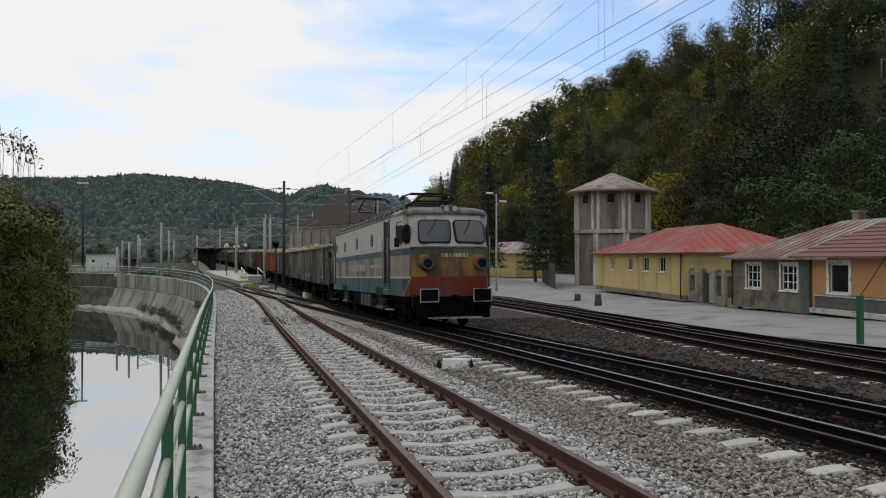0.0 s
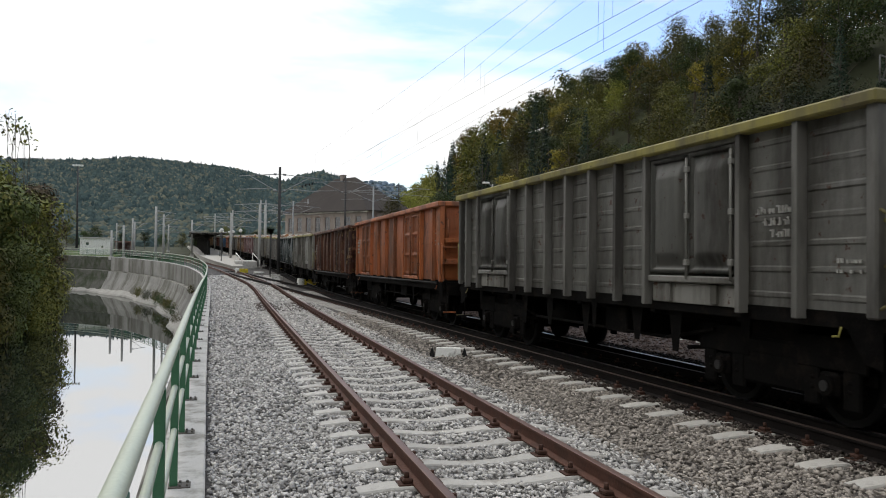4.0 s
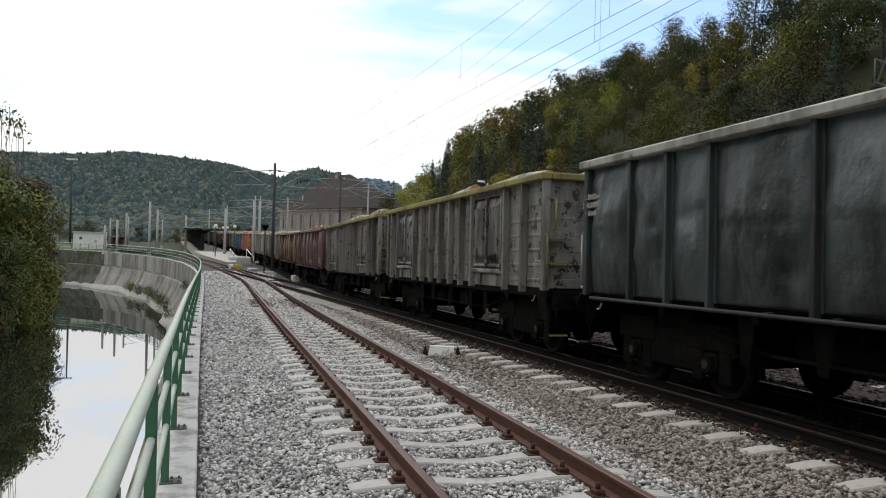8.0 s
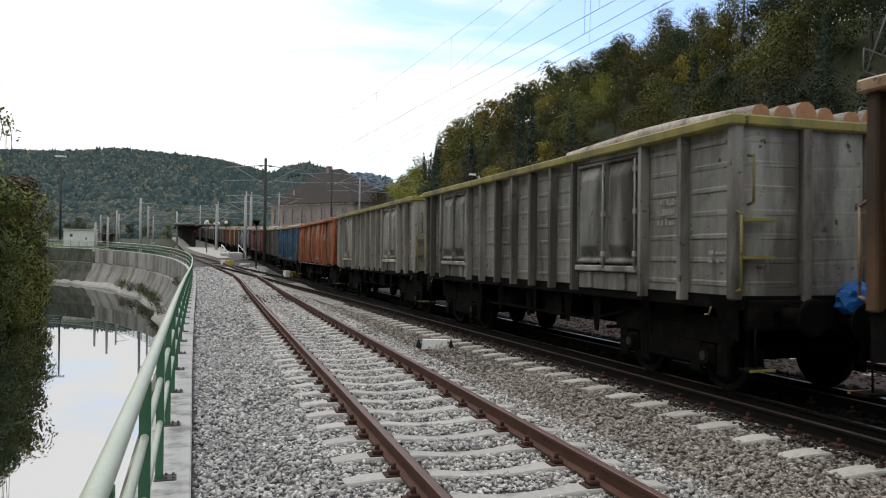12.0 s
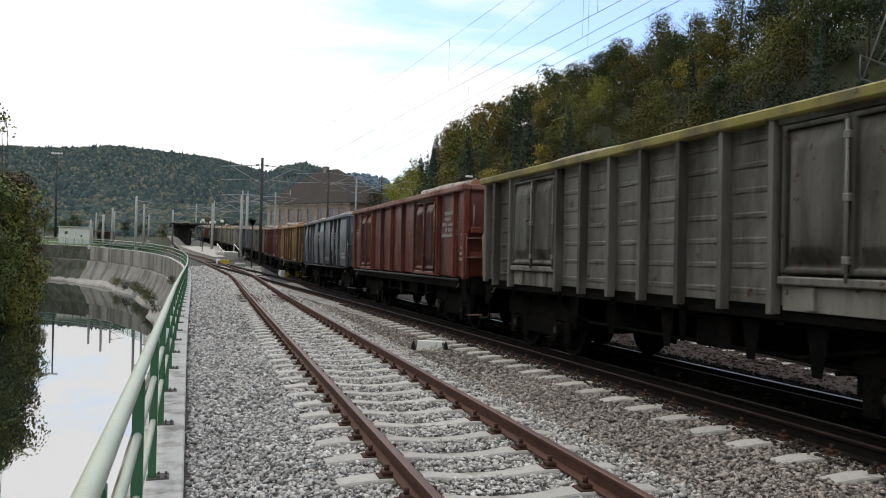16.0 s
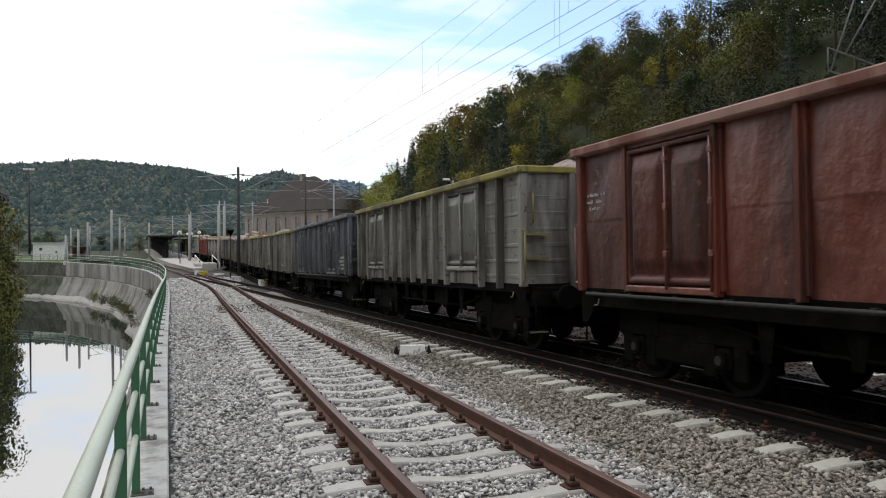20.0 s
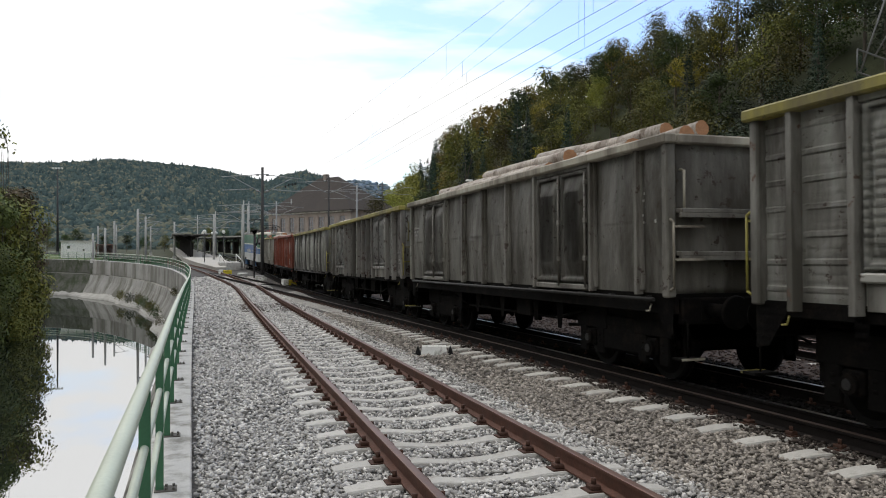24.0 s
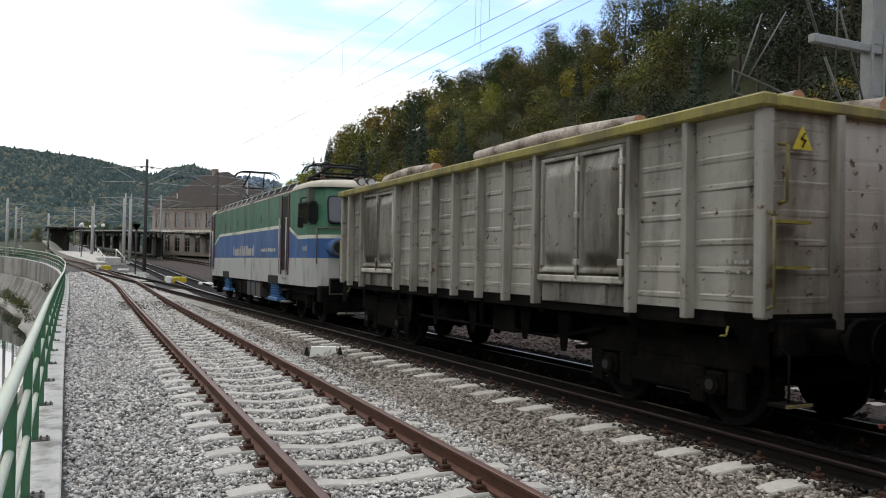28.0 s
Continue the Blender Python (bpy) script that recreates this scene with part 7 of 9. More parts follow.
for sx in (0.05, 0.105):
    for sy in (-0.05, 0.05):
        rod(bm, (sx, sy, -0.075), (sx, sy, -0.055), 0.011, n=6)
plate0 = part("base_plate", bm, M["plate_steel"], post0, "dull bolted steel plate")
fs = np.concatenate([[0], np.cumsum(np.linalg.norm(np.diff(fence_line, axis=0), axis=1))])
first_post = True
for s in np.arange(1.2, fs[-1], 2.05):
    p = [float(np.interp(s, fs, fence_line[:, i])) for i in range(3)]
    if first_post:
        post0.matrix_basis = pose(*p)
        first_post = False
    else:
        like(plate0, Matrix.Identity(4), like(post0, pose(*p)))

bm = bmesh.new()
rod(bm, (0, 0, -0.08), (0, 0, 0.9), 0.014, n=5)
bal0, k0 = part("baluster", bm, M["green_post"], fence), True
for s in np.arange(float(np.interp(97, fence_line[:90 + 30, 1], fence_line[:90 + 30, 0] * 0 + fs[:120])), fs[-1] - 34, 0.3):
    p = [float(np.interp(s, fs, fence_line[:, i])) for i in range(3)]
    if k0:
        bal0.matrix_basis, k0 = pose(*p), False
    else:
        like(bal0, pose(*p))

# ---------------------------------------------------------------- masts and wires
M["grey_steel"] = material("grey_steel", (0.30, 0.31, 0.31), 0.6, metal=0.3, scale=3, vary=0.2, fine=40, bump=0.1)
M["dark_steel"] = material("dark_mast", (0.05, 0.05, 0.05), 0.7, scale=3, vary=0.3, fine=40, bump=0.1)
M["pole_concrete"] = material("mast_concrete", (0.38, 0.38, 0.36), 0.9, scale=2, vary=0.2, fine=40, bump=0.15)
M["tube_steel"] = material("weathered_tube", (0.13, 0.13, 0.125), 0.7, metal=0.2, scale=3, vary=0.3, fine=40, bump=0.1)
M["wire"] = material("wire", (0.02, 0.02, 0.02), 0.6, bump=0)


def mast(x, y, h, mat, label, reach=0.0, r=0.16, side=1, z=None):
    z = grade(y) - 0.2 if z is None else z
    ob = thing("catenary_mast", label, "mast", "catenary masts", at=pose(x, y, z))
    bm = bmesh.new()
    rod(bm, (0, 0, -0.3), (0, 0, h), r, r * 0.75, n=10)
    part("pole", bm, mat, ob)
    bm = bmesh.new()
    box(bm, -0.35, 0.35, -0.35, 0.35, -0.3, 0.25, 0.03)
    part("foot", bm, M["concrete"], ob)
    for e in ((reach * side,) if reach and side else (reach, -reach) if reach else ()):
        bm = bmesh.new()
        bar(bm, [(0, 0, h - 0.6), (e, 0, h - 0.9)], 0.035, 6)
        bar(bm, [(0, 0, h - 2.2), (e * 0.75, 0, h - 0.85)], 0.035, 6)
        bar(bm, [(e * 0.2, 0, h - 1.85), (e, 0, h - 2.0)], 0.03, 6)
        for p in ((e * 0.12, h - 2.0), (e * 0.12, h - 0.64)):
            rod(bm, (p[0] - 0.12, 0, p[1]), (p[0] + 0.12, 0, p[1]), 0.09, n=8)
        part("cantilever", bm, M["grey_steel"], ob)
    return ob


mast(6.1, 68, 9.5, M["dark_steel"], "dark steel catenary mast between the tracks", 3.3, 0.15, 0)
mast(3.8, 118, 7.0, M["pole_concrete"], "pale concrete catenary mast on the platform", 3.4, 0.2, 0)
mast(7.0, 96, 7.4, M["pole_concrete"], "pale concrete catenary mast beside the platform", 3.4, 0.2, 0)
mast(6.1, 92, 7.3, M["pole_concrete"], "pale concrete catenary mast beside the platform", 0, 0.2, 1)
mast(17.2, 100, 11.5, M["dark_steel"], "dark steel signal mast with boxes on top", 4.0, 0.14, 0)
mast(29, 120, 12.5, M["dark_steel"], "dark steel catenary mast beside the far track", 5.0, 0.14, 0)
for x, y, h, e in ((-6.4, 118, 7.6, 2.6), (-11.5, 128, 5.0, 0), (-6.2, 136, 7.0, 2.5), (-13.5, 131, 4.2, 0), (-12, 150, 6.5, 2.4), (-9, 165, 6.5, 2.4), (-14, 180, 6.5, 0), (-20, 205, 6.5, 2.5), (-2, 150, 6.5, 2.4), (-8, 200, 6.5, 2.4)):
    mast(x, y, h, M["pole_concrete"], "pale concrete catenary mast in the station throat", e, 0.2, 1)

for x, y, h, e in ((8.6, 128, 9.5, 4.0), (12.6, 118, 9.0, 4.0), (11.0, 150, 10.5, 4.5), (17.5, 140, 10.5, 4.0), (5.6, 165, 9.0, 3.5), (22.5, 108, 11.0, 4.5), (2.5, 190, 9.0, 3.5)):
    mast(x, y, h, M["grey_steel"] if x > 10 else M["pole_concrete"], "catenary mast with long tubular arms in the station", e, 0.15, 0)

# ---------------------------------------------------------------- overhead wires
wires = thing("overhead_wires", "thin black catenary wires strung above the tracks", "wires")


def strung(line, y0, y1, contact, carrier, span, phase, slack=0.5):
    q = line[(line[:, 1] > y0) & (line[:, 1] < y1)]
    k = (q[:, 1] - phase) / span
    sag = carrier - slack * (1 - (2 * (k - np.floor(k)) - 1) ** 2)
    for h, r in ((np.full(len(q), contact), 0.005), (sag, 0.0038)):
        bm = bmesh.new()
        pts = q + np.stack([np.zeros(len(q)), np.zeros(len(q)), h], 1)
        sweep(bm, pts[::3], [(r, 0), (0, r), (-r, 0), (0, -r)])
        part("wire", bm, M["wire"], wires)
    for i in range(0, len(q), 7):
        bm = bmesh.new()
        rod(bm, Vector(q[i]) + Vector((0, 0, contact)), Vector(q[i]) + Vector((0, 0, sag[i])), 0.003, n=4)
        part("dropper", bm, M["wire"], wires)


strung(line_t, -50, 120, 5.9, 7.4, 54, 7.7)
strung(offset_line(line_t, -0.12), -50, 120, 6.08, 8.0, 54, 7.7, 0.9)
strung(on_grade([(7.6, -40), (6.95, 4), (6.4, 15), (5.5, 36), (5.2, 43)]), -38, 43, 5.9, 7.3, 54, 7.7, 0.15)
bm = bmesh.new()
for d in (0, 0.12):
    bar(bm, [(4.95, 42.6 + d, 4.72), (5.2, 43 + d, 4.85), (5.75, 43.8 + d, 5.0)], 0.014, 5)
for y, x, z in ((42.8, 5.05, 4.76), (43.1, 5.25, 4.86), (43.5, 5.5, 4.93), (43.7, 5.68, 4.98)):
    rod(bm, (x, y, z - 0.07), (x, y, z + 0.06), 0.035, n=6)
part("section_insulator", bm, M["black"], wires)

# a steel portal mast with its cantilever, over the running line
portal = thing("steel_mast", "grey steel channel mast with a tubular cantilever", "mast", at=pose(10.6, 7.7, grade(7.7)))
for x in (-0.13, 0.13):
    bm = bmesh.new()
    box(bm, x - 0.03, x + 0.03, -0.09, 0.09, -0.5, 8.2, 0.004)
    part("channel", bm, M["grey_steel"], portal)
bm = bmesh.new()
for z in np.arange(0.5, 8.0, 0.75):
    box(bm, -0.13, 0.13, -0.075, -0.06, z, z + 0.16)
part("batten", bm, M["grey_steel"], portal)
bm = bmesh.new()
box(bm, -1.3, 0.5, -0.06, 0.06, 4.86, 4.98, 0.01)
part("bracket", bm, M["grey_steel"], portal)
bm = bmesh.new()
box(bm, -0.6, 0.4, -0.05, 0.05, 3.1, 3.22, 0.01)
part("bracket", bm, M["grey_steel"], portal)
for pts, r in (([(-0.15, 0, 3.2), (-1.25, 0, 4.7), (-2.2, 0, 6.2), (-3.0, 0, 7.0)], 0.028), ([(-0.1, 0, 3.9), (-0.9, 0, 5.4), (-1.5, 0, 6.9)], 0.022), ([(-3.35, 0, 4.3), (-1.9, 0, 4.05), (-0.9, 0, 3.92)], 0.018),
               ([(-3.35, 0, 4.02), (-1.6, 0, 3.72)], 0.018), ([(-3.35, 0, 4.3), (-3.35, 0, 3.98)], 0.014), ([(-3.3, 0, 4.0), (-2.75, 0, 5.1)], 0.016), ([(-3.0, 0, 4.25), (-2.2, 0, 5.2)], 0.016),
               ([(-3.45, 0, 3.5), (-3.38, 0, 3.58), (-2.6, 0, 3.5)], 0.014), ([(-0.95, 0, 6.0), (-0.98, 0, 4.2), (-0.2, 0, 3.95)], 0.016)):
    bm = bmesh.new()
    bar(bm, [(p[0] * 0.82, p[1], p[2]) for p in pts], r * 0.68, 8)
    part("tube", bm, M["tube_steel"], portal)

# ---------------------------------------------------------------- small things between the tracks
M["white_paint"] = material("white_paint", (0.78, 0.78, 0.74), 0.8, scale=4, vary=0.15, fine=60, bump=0.1, dirt=(0.3, 0.29, 0.26), dirt_amount=0.35, dirt_scale=6)
M["yellow_paint"] = material("yellow_paint", (0.52, 0.42, 0.03), 0.6, scale=4, vary=0.2, fine=60, bump=0.05, dirt=(0.16, 0.13, 0.04), dirt_amount=0.3, dirt_scale=5)


def wedge(bm, x0, x1, y0, y1, z0, z1, t):
    a = [bm.verts.new(p) for p in ((x0, y0, z0), (x1, y0, z0), (x1, y1, z0), (x0, y1, z0))]
    b_ = [bm.verts.new(p) for p in ((x0 + t, y0 + 0.05, z1), (x1 - t, y0 + 0.05, z1), (x1 - t, y1 - 0.05, z1), (x0 + t, y1 - 0.05, z1))]
    for i in range(4):
        bm.faces.new((a[i], a[(i + 1) % 4], b_[(i + 1) % 4], b_[i]))
    bm.faces.new(b_), bm.faces.new(a[::-1])


marker = thing("clearance_marker", "white concrete clearance marker with black ends in the ballast", "marker", at=pose(4.88, 15.6, grade(15.6) - 0.22, 0, 0, -18))
bm = bmesh.new()
wedge(bm, -0.27, 0.27, -0.13, 0.13, 0, 0.19, 0.02)
part("body", bm, M["white_paint"], marker)
for s in (-1, 1):
    bm = bmesh.new()
    wedge(bm, 0.27 if s > 0 else -0.40, 0.40 if s > 0 else -0.27, -0.13, 0.13, 0, 0.185, 0.055)
    part("end", bm, M["black"], marker, "black painted end")
for x, y, s in ((7.2, 58, 1.0), (3.62, 81.4, 0.9)):
    pm = thing("point_machine", "yellow point machine box beside the rails", "point machine", "point machines", at=Matrix.LocRotScale((x, y, grade(y) - 0.22), Euler((0, 0, 0.15)), (s, s, s)))
    bm = bmesh.new()
    box(bm, -0.2, 0.75, -0.35, 0.35, 0, 0.45, 0.04)
    part("case", bm, M["yellow_paint"], pm)
    bm = bmesh.new()
    box(bm, -0.6, -0.2, -0.3, 0.3, 0, 0.5, 0.03)
    part("cover", bm, M["white_paint"], pm)
    bm = bmesh.new()
    rod(bm, (0.8, -3.0, 0.1), (1.9, -3.0, 0.1), 0.14, n=10)
    part("pipe", bm, M["white_paint"], pm)
    bm = bmesh.new()
    bar(bm, [(-0.5, 0, 0.12), (-2.2, 0, 0.12)], 0.03, 6)
    part("drive_rod", bm, M["under"], pm)

sg = thing("signal_post", "dark signal post with a white triangle sign", "signal", at=pose(5.75, 72, grade(72) - 0.2))
bm = bmesh.new()
rod(bm, (0, 0, -0.2), (0, 0, 4.2), 0.07, n=8)
part("pole", bm, M["dark_steel"], sg)
bm = bmesh.new()
f = bm.faces.new([bm.verts.new(p) for p in ((-0.34, -0.1, 4.3), (0.34, -0.1, 4.3), (0, -0.1, 3.7))])
bmesh.ops.solidify(bm, geom=[f], thickness=0.02)
part("sign", bm, M["white_paint"], sg, "white triangle sign")
bm = bmesh.new()
f = bm.faces.new([bm.verts.new(p) for p in ((-0.2, -0.13, 4.22), (0.2, -0.13, 4.22), (0, -0.13, 3.87))])
bmesh.ops.solidify(bm, geom=[f], thickness=0.01)
part("sign_field", bm, M["black"], sg)
for x, y in ((8.9, 66), (3.9, 88)):
    cb = thing("cable_box", "pale concrete cable box beside the rails", "box", "cable boxes", at=pose(x - 3.2 if y < 70 else x, y, grade(y) - 0.22))
    bm = bmesh.new()
    box(bm, -0.35, 0.35, -0.3, 0.3, 0, 0.42, 0.04)
    part("box", bm, M["white_paint"], cb)
    bm = bmesh.new()
    box(bm, -0.38, 0.38, -0.33, 0.33, 0.42, 0.48, 0.015)
    part("lid", bm, M["concrete"], cb)

# ---------------------------------------------------------------- houses beside the yard
M["yellow_wall"] = material("yellow_plaster", (0.50, 0.40, 0.17), 0.92, scale=0.8, vary=0.12, fine=30, bump=0.15, dirt=(0.30, 0.26, 0.15), dirt_amount=0.35, dirt_scale=0.8, streak=True)
M["grey_plaster"] = material("stained_grey_plaster", (0.20, 0.175, 0.14), 0.95, scale=0.8, vary=0.25, fine=25, bump=0.25, dirt=(0.09, 0.08, 0.065), dirt_amount=0.5, dirt_scale=0.9)
M["tower_plaster"] = material("tower_plaster", (0.27, 0.24, 0.21), 0.95, scale=0.6, vary=0.15, fine=25, bump=0.15, dirt=(0.13, 0.115, 0.10), dirt_amount=0.45, dirt_scale=0.6, streak=True)
M["trim_plaster"] = material("pale_trim_plaster", (0.58, 0.56, 0.5), 0.92, scale=1, vary=0.15, fine=25, bump=0.1, dirt=(0.2, 0.19, 0.16), dirt_amount=0.4, dirt_scale=1.2, streak=True)
M["orange_wall"] = material("orange_plaster", (0.50, 0.27, 0.12), 0.92, scale=0.8, vary=0.12, fine=30, bump=0.1)
M["stone_base"] = material("dark_stone_base", (0.10, 0.105, 0.10), 0.9, scale=5, vary=0.4, fine=30, bump=0.5)
M["red_roof"] = material("red_sheet_roof", (0.33, 0.065, 0.04), 0.5, metal=0.1, scale=0.6, vary=0.2, fine=10, bump=0.1, dirt=(0.25, 0.20, 0.17), dirt_amount=0.45, dirt_scale=0.55)
M["rust_roof"] = material("rusty_sheet_roof", (0.20, 0.11, 0.085), 0.6, metal=0.1, scale=0.6, vary=0.3, fine=10, bump=0.1, dirt=(0.30, 0.27, 0.24), dirt_amount=0.6, dirt_scale=0.6)
M["tile_roof"] = material("maroon_tile_roof", (0.16, 0.07, 0.06), 0.6, scale=1, vary=0.15, fine=10, bump=0.1)
M["house_glass"] = bpy.data.materials.new("window_glass")
M["house_glass"].use_nodes = True
b = M["house_glass"].node_tree.nodes["Principled BSDF"]
b.inputs["Base Color"].default_value, b.inputs["Roughness"].default_value, b.inputs["Specular IOR Level"].default_value = (0.02, 0.022, 0.024, 1), 0.05, 0.6
M["dark_wood"] = material("dark_boards", (0.045, 0.04, 0.035), 0.9, scale=3, vary=0.3, fine=30, bump=0.3)


def wall_with_holes(bm, length, z0, z1, thick, holes):
    """A wall along +x from 0 to length, its face at y = 0 and its depth along +y, with openings right through."""
    cuts = sorted({0.0, length} | {v for h in holes for v in h[:2]})
    for a, c in zip(cuts, cuts[1:]):
        mid = (a + c) / 2
        inside = sorted((h for h in holes if h[0] < mid < h[1]), key=lambda h: h[2])
        z = z0
        for h in inside:
            box(bm, a, c, 0, thick, z, h[2])
            z = h[3]
        box(bm, a, c, 0, thick, z, z1)


def window(ob, x0, x1, z0, z1, bars=(1, 1), frame_mat=None, sill=True, surround=0.0):
    fm = frame_mat or M["white_paint"]
    bm = bmesh.new()
    t = 0.07
    for a, c, d, e in ((x0, x1, z0, z0 + t), (x0, x1, z1 - t, z1), (x0, x0 + t, z0 + t, z1 - t), (x1 - t, x1, z0 + t, z1 - t)):
        box(bm, a, c, 0.06, 0.14, d, e)
    for k in range(1, bars[0] + 1):
        x = x0 + (x1 - x0) * k / (bars[0] + 1)
        box(bm, x - 0.03, x + 0.03, 0.07, 0.13, z0 + t, z1 - t)
    for k in range(1, bars[1] + 1):
        z = z0 + (z1 - z0) * k / (bars[1] + 1)
        box(bm, x0 + t, x1 - t, 0.075, 0.125, z - 0.02, z + 0.02)
    w = part("window", bm, fm, ob)
    bm = bmesh.new()
    box(bm, x0 + 0.02, x1 - 0.02, 0.09, 0.105, z0 + 0.02, z1 - 0.02)
    part("pane", bm, M["house_glass"], w)
    if sill:
        bm = bmesh.new()
        box(bm, x0 - 0.12, x1 + 0.12, -0.08, 0.06, z0 - 0.07, z0, 0.01)
        part("sill", bm, fm, w)
    if surround:
        bm = bmesh.new()
        s = surround
        for a, c, d, e in ((x0 - s, x1 + s, z1, z1 + s), (x0 - s, x0, z0, z1), (x1, x1 + s, z0, z1)):
            box(bm, a, c, -0.03, 0.05, d, e)
        part("surround", bm, fm, w)
    return w


def hip_roof(ob, x0, x1, y0, y1, z, rise, mat, hip0, hip1, seams, label, over=0.45):
    x0, x1, y0, y1 = x0 - over, x1 + over, y0 - over, y1 + over
    ym = (y0 + y1) / 2
    e = [(x0, y0, z), (x1, y0, z), (x1, y1, z), (x0, y1, z)]
    r = [(x0 + hip0, ym, z + rise), (x1 - hip1, ym, z + rise)]
    bm = bmesh.new()
    V = [bm.verts.new(p) for p in e + r]
    W = [bm.verts.new((p[0], p[1], p[2] - 0.09)) for p in e]
    for q in ((V[0], V[1], V[5], V[4]), (V[1], V[2], V[5]), (V[2], V[3], V[4], V[5]), (V[3], V[0], V[4])):
        bm.faces.new(q)
    for i in range(4):
        bm.faces.new((W[i], W[(i + 1) % 4], V[(i + 1) % 4], V[i]))
    bm.faces.new(W[::-1])
    bmesh.ops.recalc_face_normals(bm, faces=bm.faces)
    roof = part("roof", bm, mat, ob, label)
    if seams:
        half = ym - y0
        k = x0 + seams
        while k < x1 - 0.05:
            # a standing seam up the front slope
            u = 1.0
            if k < x0 + hip0:
                u = (k - x0) / hip0
            if k > x1 - hip1:
                u = min(u, (x1 - k) / hip1)
            if u > 0.05:
                bm = bmesh.new()
                rod(bm, (k, y0, z + 0.012), (k, y0 + half * u, z + rise * u + 0.012), 0.022, n=4)
                part("seam", bm, mat, roof)
            k += seams
        k = y0 + seams
        while k < y1 - 0.05 and hip0 > 0.3:
            u = 1 - abs(k - ym) / half
            bm = bmesh.new()
            rod(bm, (x0, k, z + 0.012), (x0 + hip0 * u, k, z + rise * u + 0.012), 0.022, n=4)
            part("seam", bm, mat, roof)
            bm = bmesh.new()
            rod(bm, (x1, k, z + 0.012), (x1 - hip1 * u, k, z + rise * u + 0.012), 0.022, n=4)
            if hip1 > 0.3:
                part("seam", bm, mat, roof)
            else:
                bm.free()
            k += seams
    return roof


def placed(name, label, category, p, q, z):
    """An Empty at p whose x axis runs to q; its y axis points away from the tracks."""
    a = math.degrees(math.atan2(q[1] - p[1], q[0] - p[0]))
    return thing(name, label, category, at=pose(p[0], p[1], z, 0, 0, a)), math.hypot(q[0] - p[0], q[1] - p[1])


# yellow house: its long front runs towards the far end of the yard
house, n = placed("yellow_house", "long low yellow house under a red sheet-metal hip roof", "house", (31.8, 61.2), (28.2, 42.8), -1.05)
wins = [(4.2, 5.0), (8.3, 9.3), (11.6, 12.7), (14.7, 15.8)]
bm = bmesh.new()
wall_with_holes(bm, n, 0, 3.05, 0.4, [(a, c, 1.75, 2.75) for a, c in wins])
part("front_wall", bm, M["yellow_wall"], house)
bm = bmesh.new()
box(bm, n - 0.4, n, 0.4, 9.0, 0, 3.05)
part("end_wall", bm, M["yellow_wall"], house)
bm = bmesh.new()
box(bm, 0, 0.4, 0.4, 9.0, 0, 3.05), box(bm, 0.4, n - 0.4, 8.6, 9.0, 0, 3.05)
part("rear_wall", bm, M["yellow_wall"], house)
bm = bmesh.new()
box(bm, -0.03, n + 0.03, -0.04, 0.0, 0, 0.35), box(bm, n, n + 0.04, 0.0, 9, 0, 0.35)
part("plinth", bm, M["grey_plaster"], house, "grey stained plinth")
for a, c in wins:
    window(house, a, c, 1.75, 2.75, (1, 0))
hip_roof(house, 0, n, 0, 9.0, 3.05, 2.0, M["red_roof"], 5.0, 5.0, 0.62, "red sheet-metal roof, patchy with bare grey")
bm = bmesh.new()
rod(bm, (n - 0.1, -0.12, 0.1), (n - 0.1, -0.12, 3.0), 0.05, n=8)
bar(bm, [(-0.3, -0.42, 3.0), (n + 0.3, -0.42, 2.97)], 0.06, 6)
part("gutter", bm, M["rust_rail"], house)

# a low ruined wall with openings, in front of the end wall
yard_wall, n = placed("yard_wall", "low grey yard wall with empty openings and a dark gate", "wall", (27.9, 41.8), (25.7, 34.2), -0.92)
bm = bmesh.new()
wall_with_holes(bm, n, 0, 1.75, 0.25, [(0.5, 1.5, 0.6, 1.55), (2.6, 4.6, 0.0, 1.75), (4.9, 6.0, 0.5, 1.6), (6.5, 7.1, 0.5, 1.6)])
part("wall", bm, M["grey_plaster"], yard_wall)
for a, c in ((2.65, 3.55), (3.62, 4.5)):
    bm = bmesh.new()
    box(bm, a, c, 0.05, 0.1, 0.05, 1.7)
    for k in range(5):
        x = a + 0.09 + k * 0.18
        box(bm, x - 0.07, x + 0.07, 0.02, 0.06, 0.08, 1.66)
    part("gate", bm, M["dark_wood"] if a < 3 else M["grey_steel"], yard_wall, "dark plank gate leaf")
for x in (0.3, 2.4, 4.7, 6.2, 7.4):
    bm = bmesh.new()
    box(bm, x - 0.14, x + 0.14, -0.03, 0.28, 0, 1.95, 0.02)
    part("pier", bm, M["grey_plaster"], yard_wall)

# grey house and the orange one that leans on it
house, n = placed("grey_house", "low stained grey house under a rusty sheet-metal roof", "house", (25.35, 34.1), (24.55, 28.0), -0.75)
wins = [(1.3, 2.5), (4.2, 5.4)]
bm = bmesh.new()
wall_with_holes(bm, n, 0, 2.42, 0.4, [(a, c, 0.95, 2.1) for a, c in wins])
part("front_wall", bm, M["grey_plaster"], house)
bm = bmesh.new()
box(bm, 0, 0.4, 0.4, 8, 0, 2.42), box(bm, 0.4, n, 7.6, 8, 0, 2.42)
part("side_wall", bm, M["grey_plaster"], house)
for a, c in wins:
    window(house, a, c, 0.95, 2.1, (2, 2), surround=0.12)
hip_roof(house, 0, n + 1.5, 0, 8, 2.42, 1.75, M["rust_roof"], 3.4, 0.1, 0.55, "rusty sheet-metal roof with pale bare patches")
bm = bmesh.new()
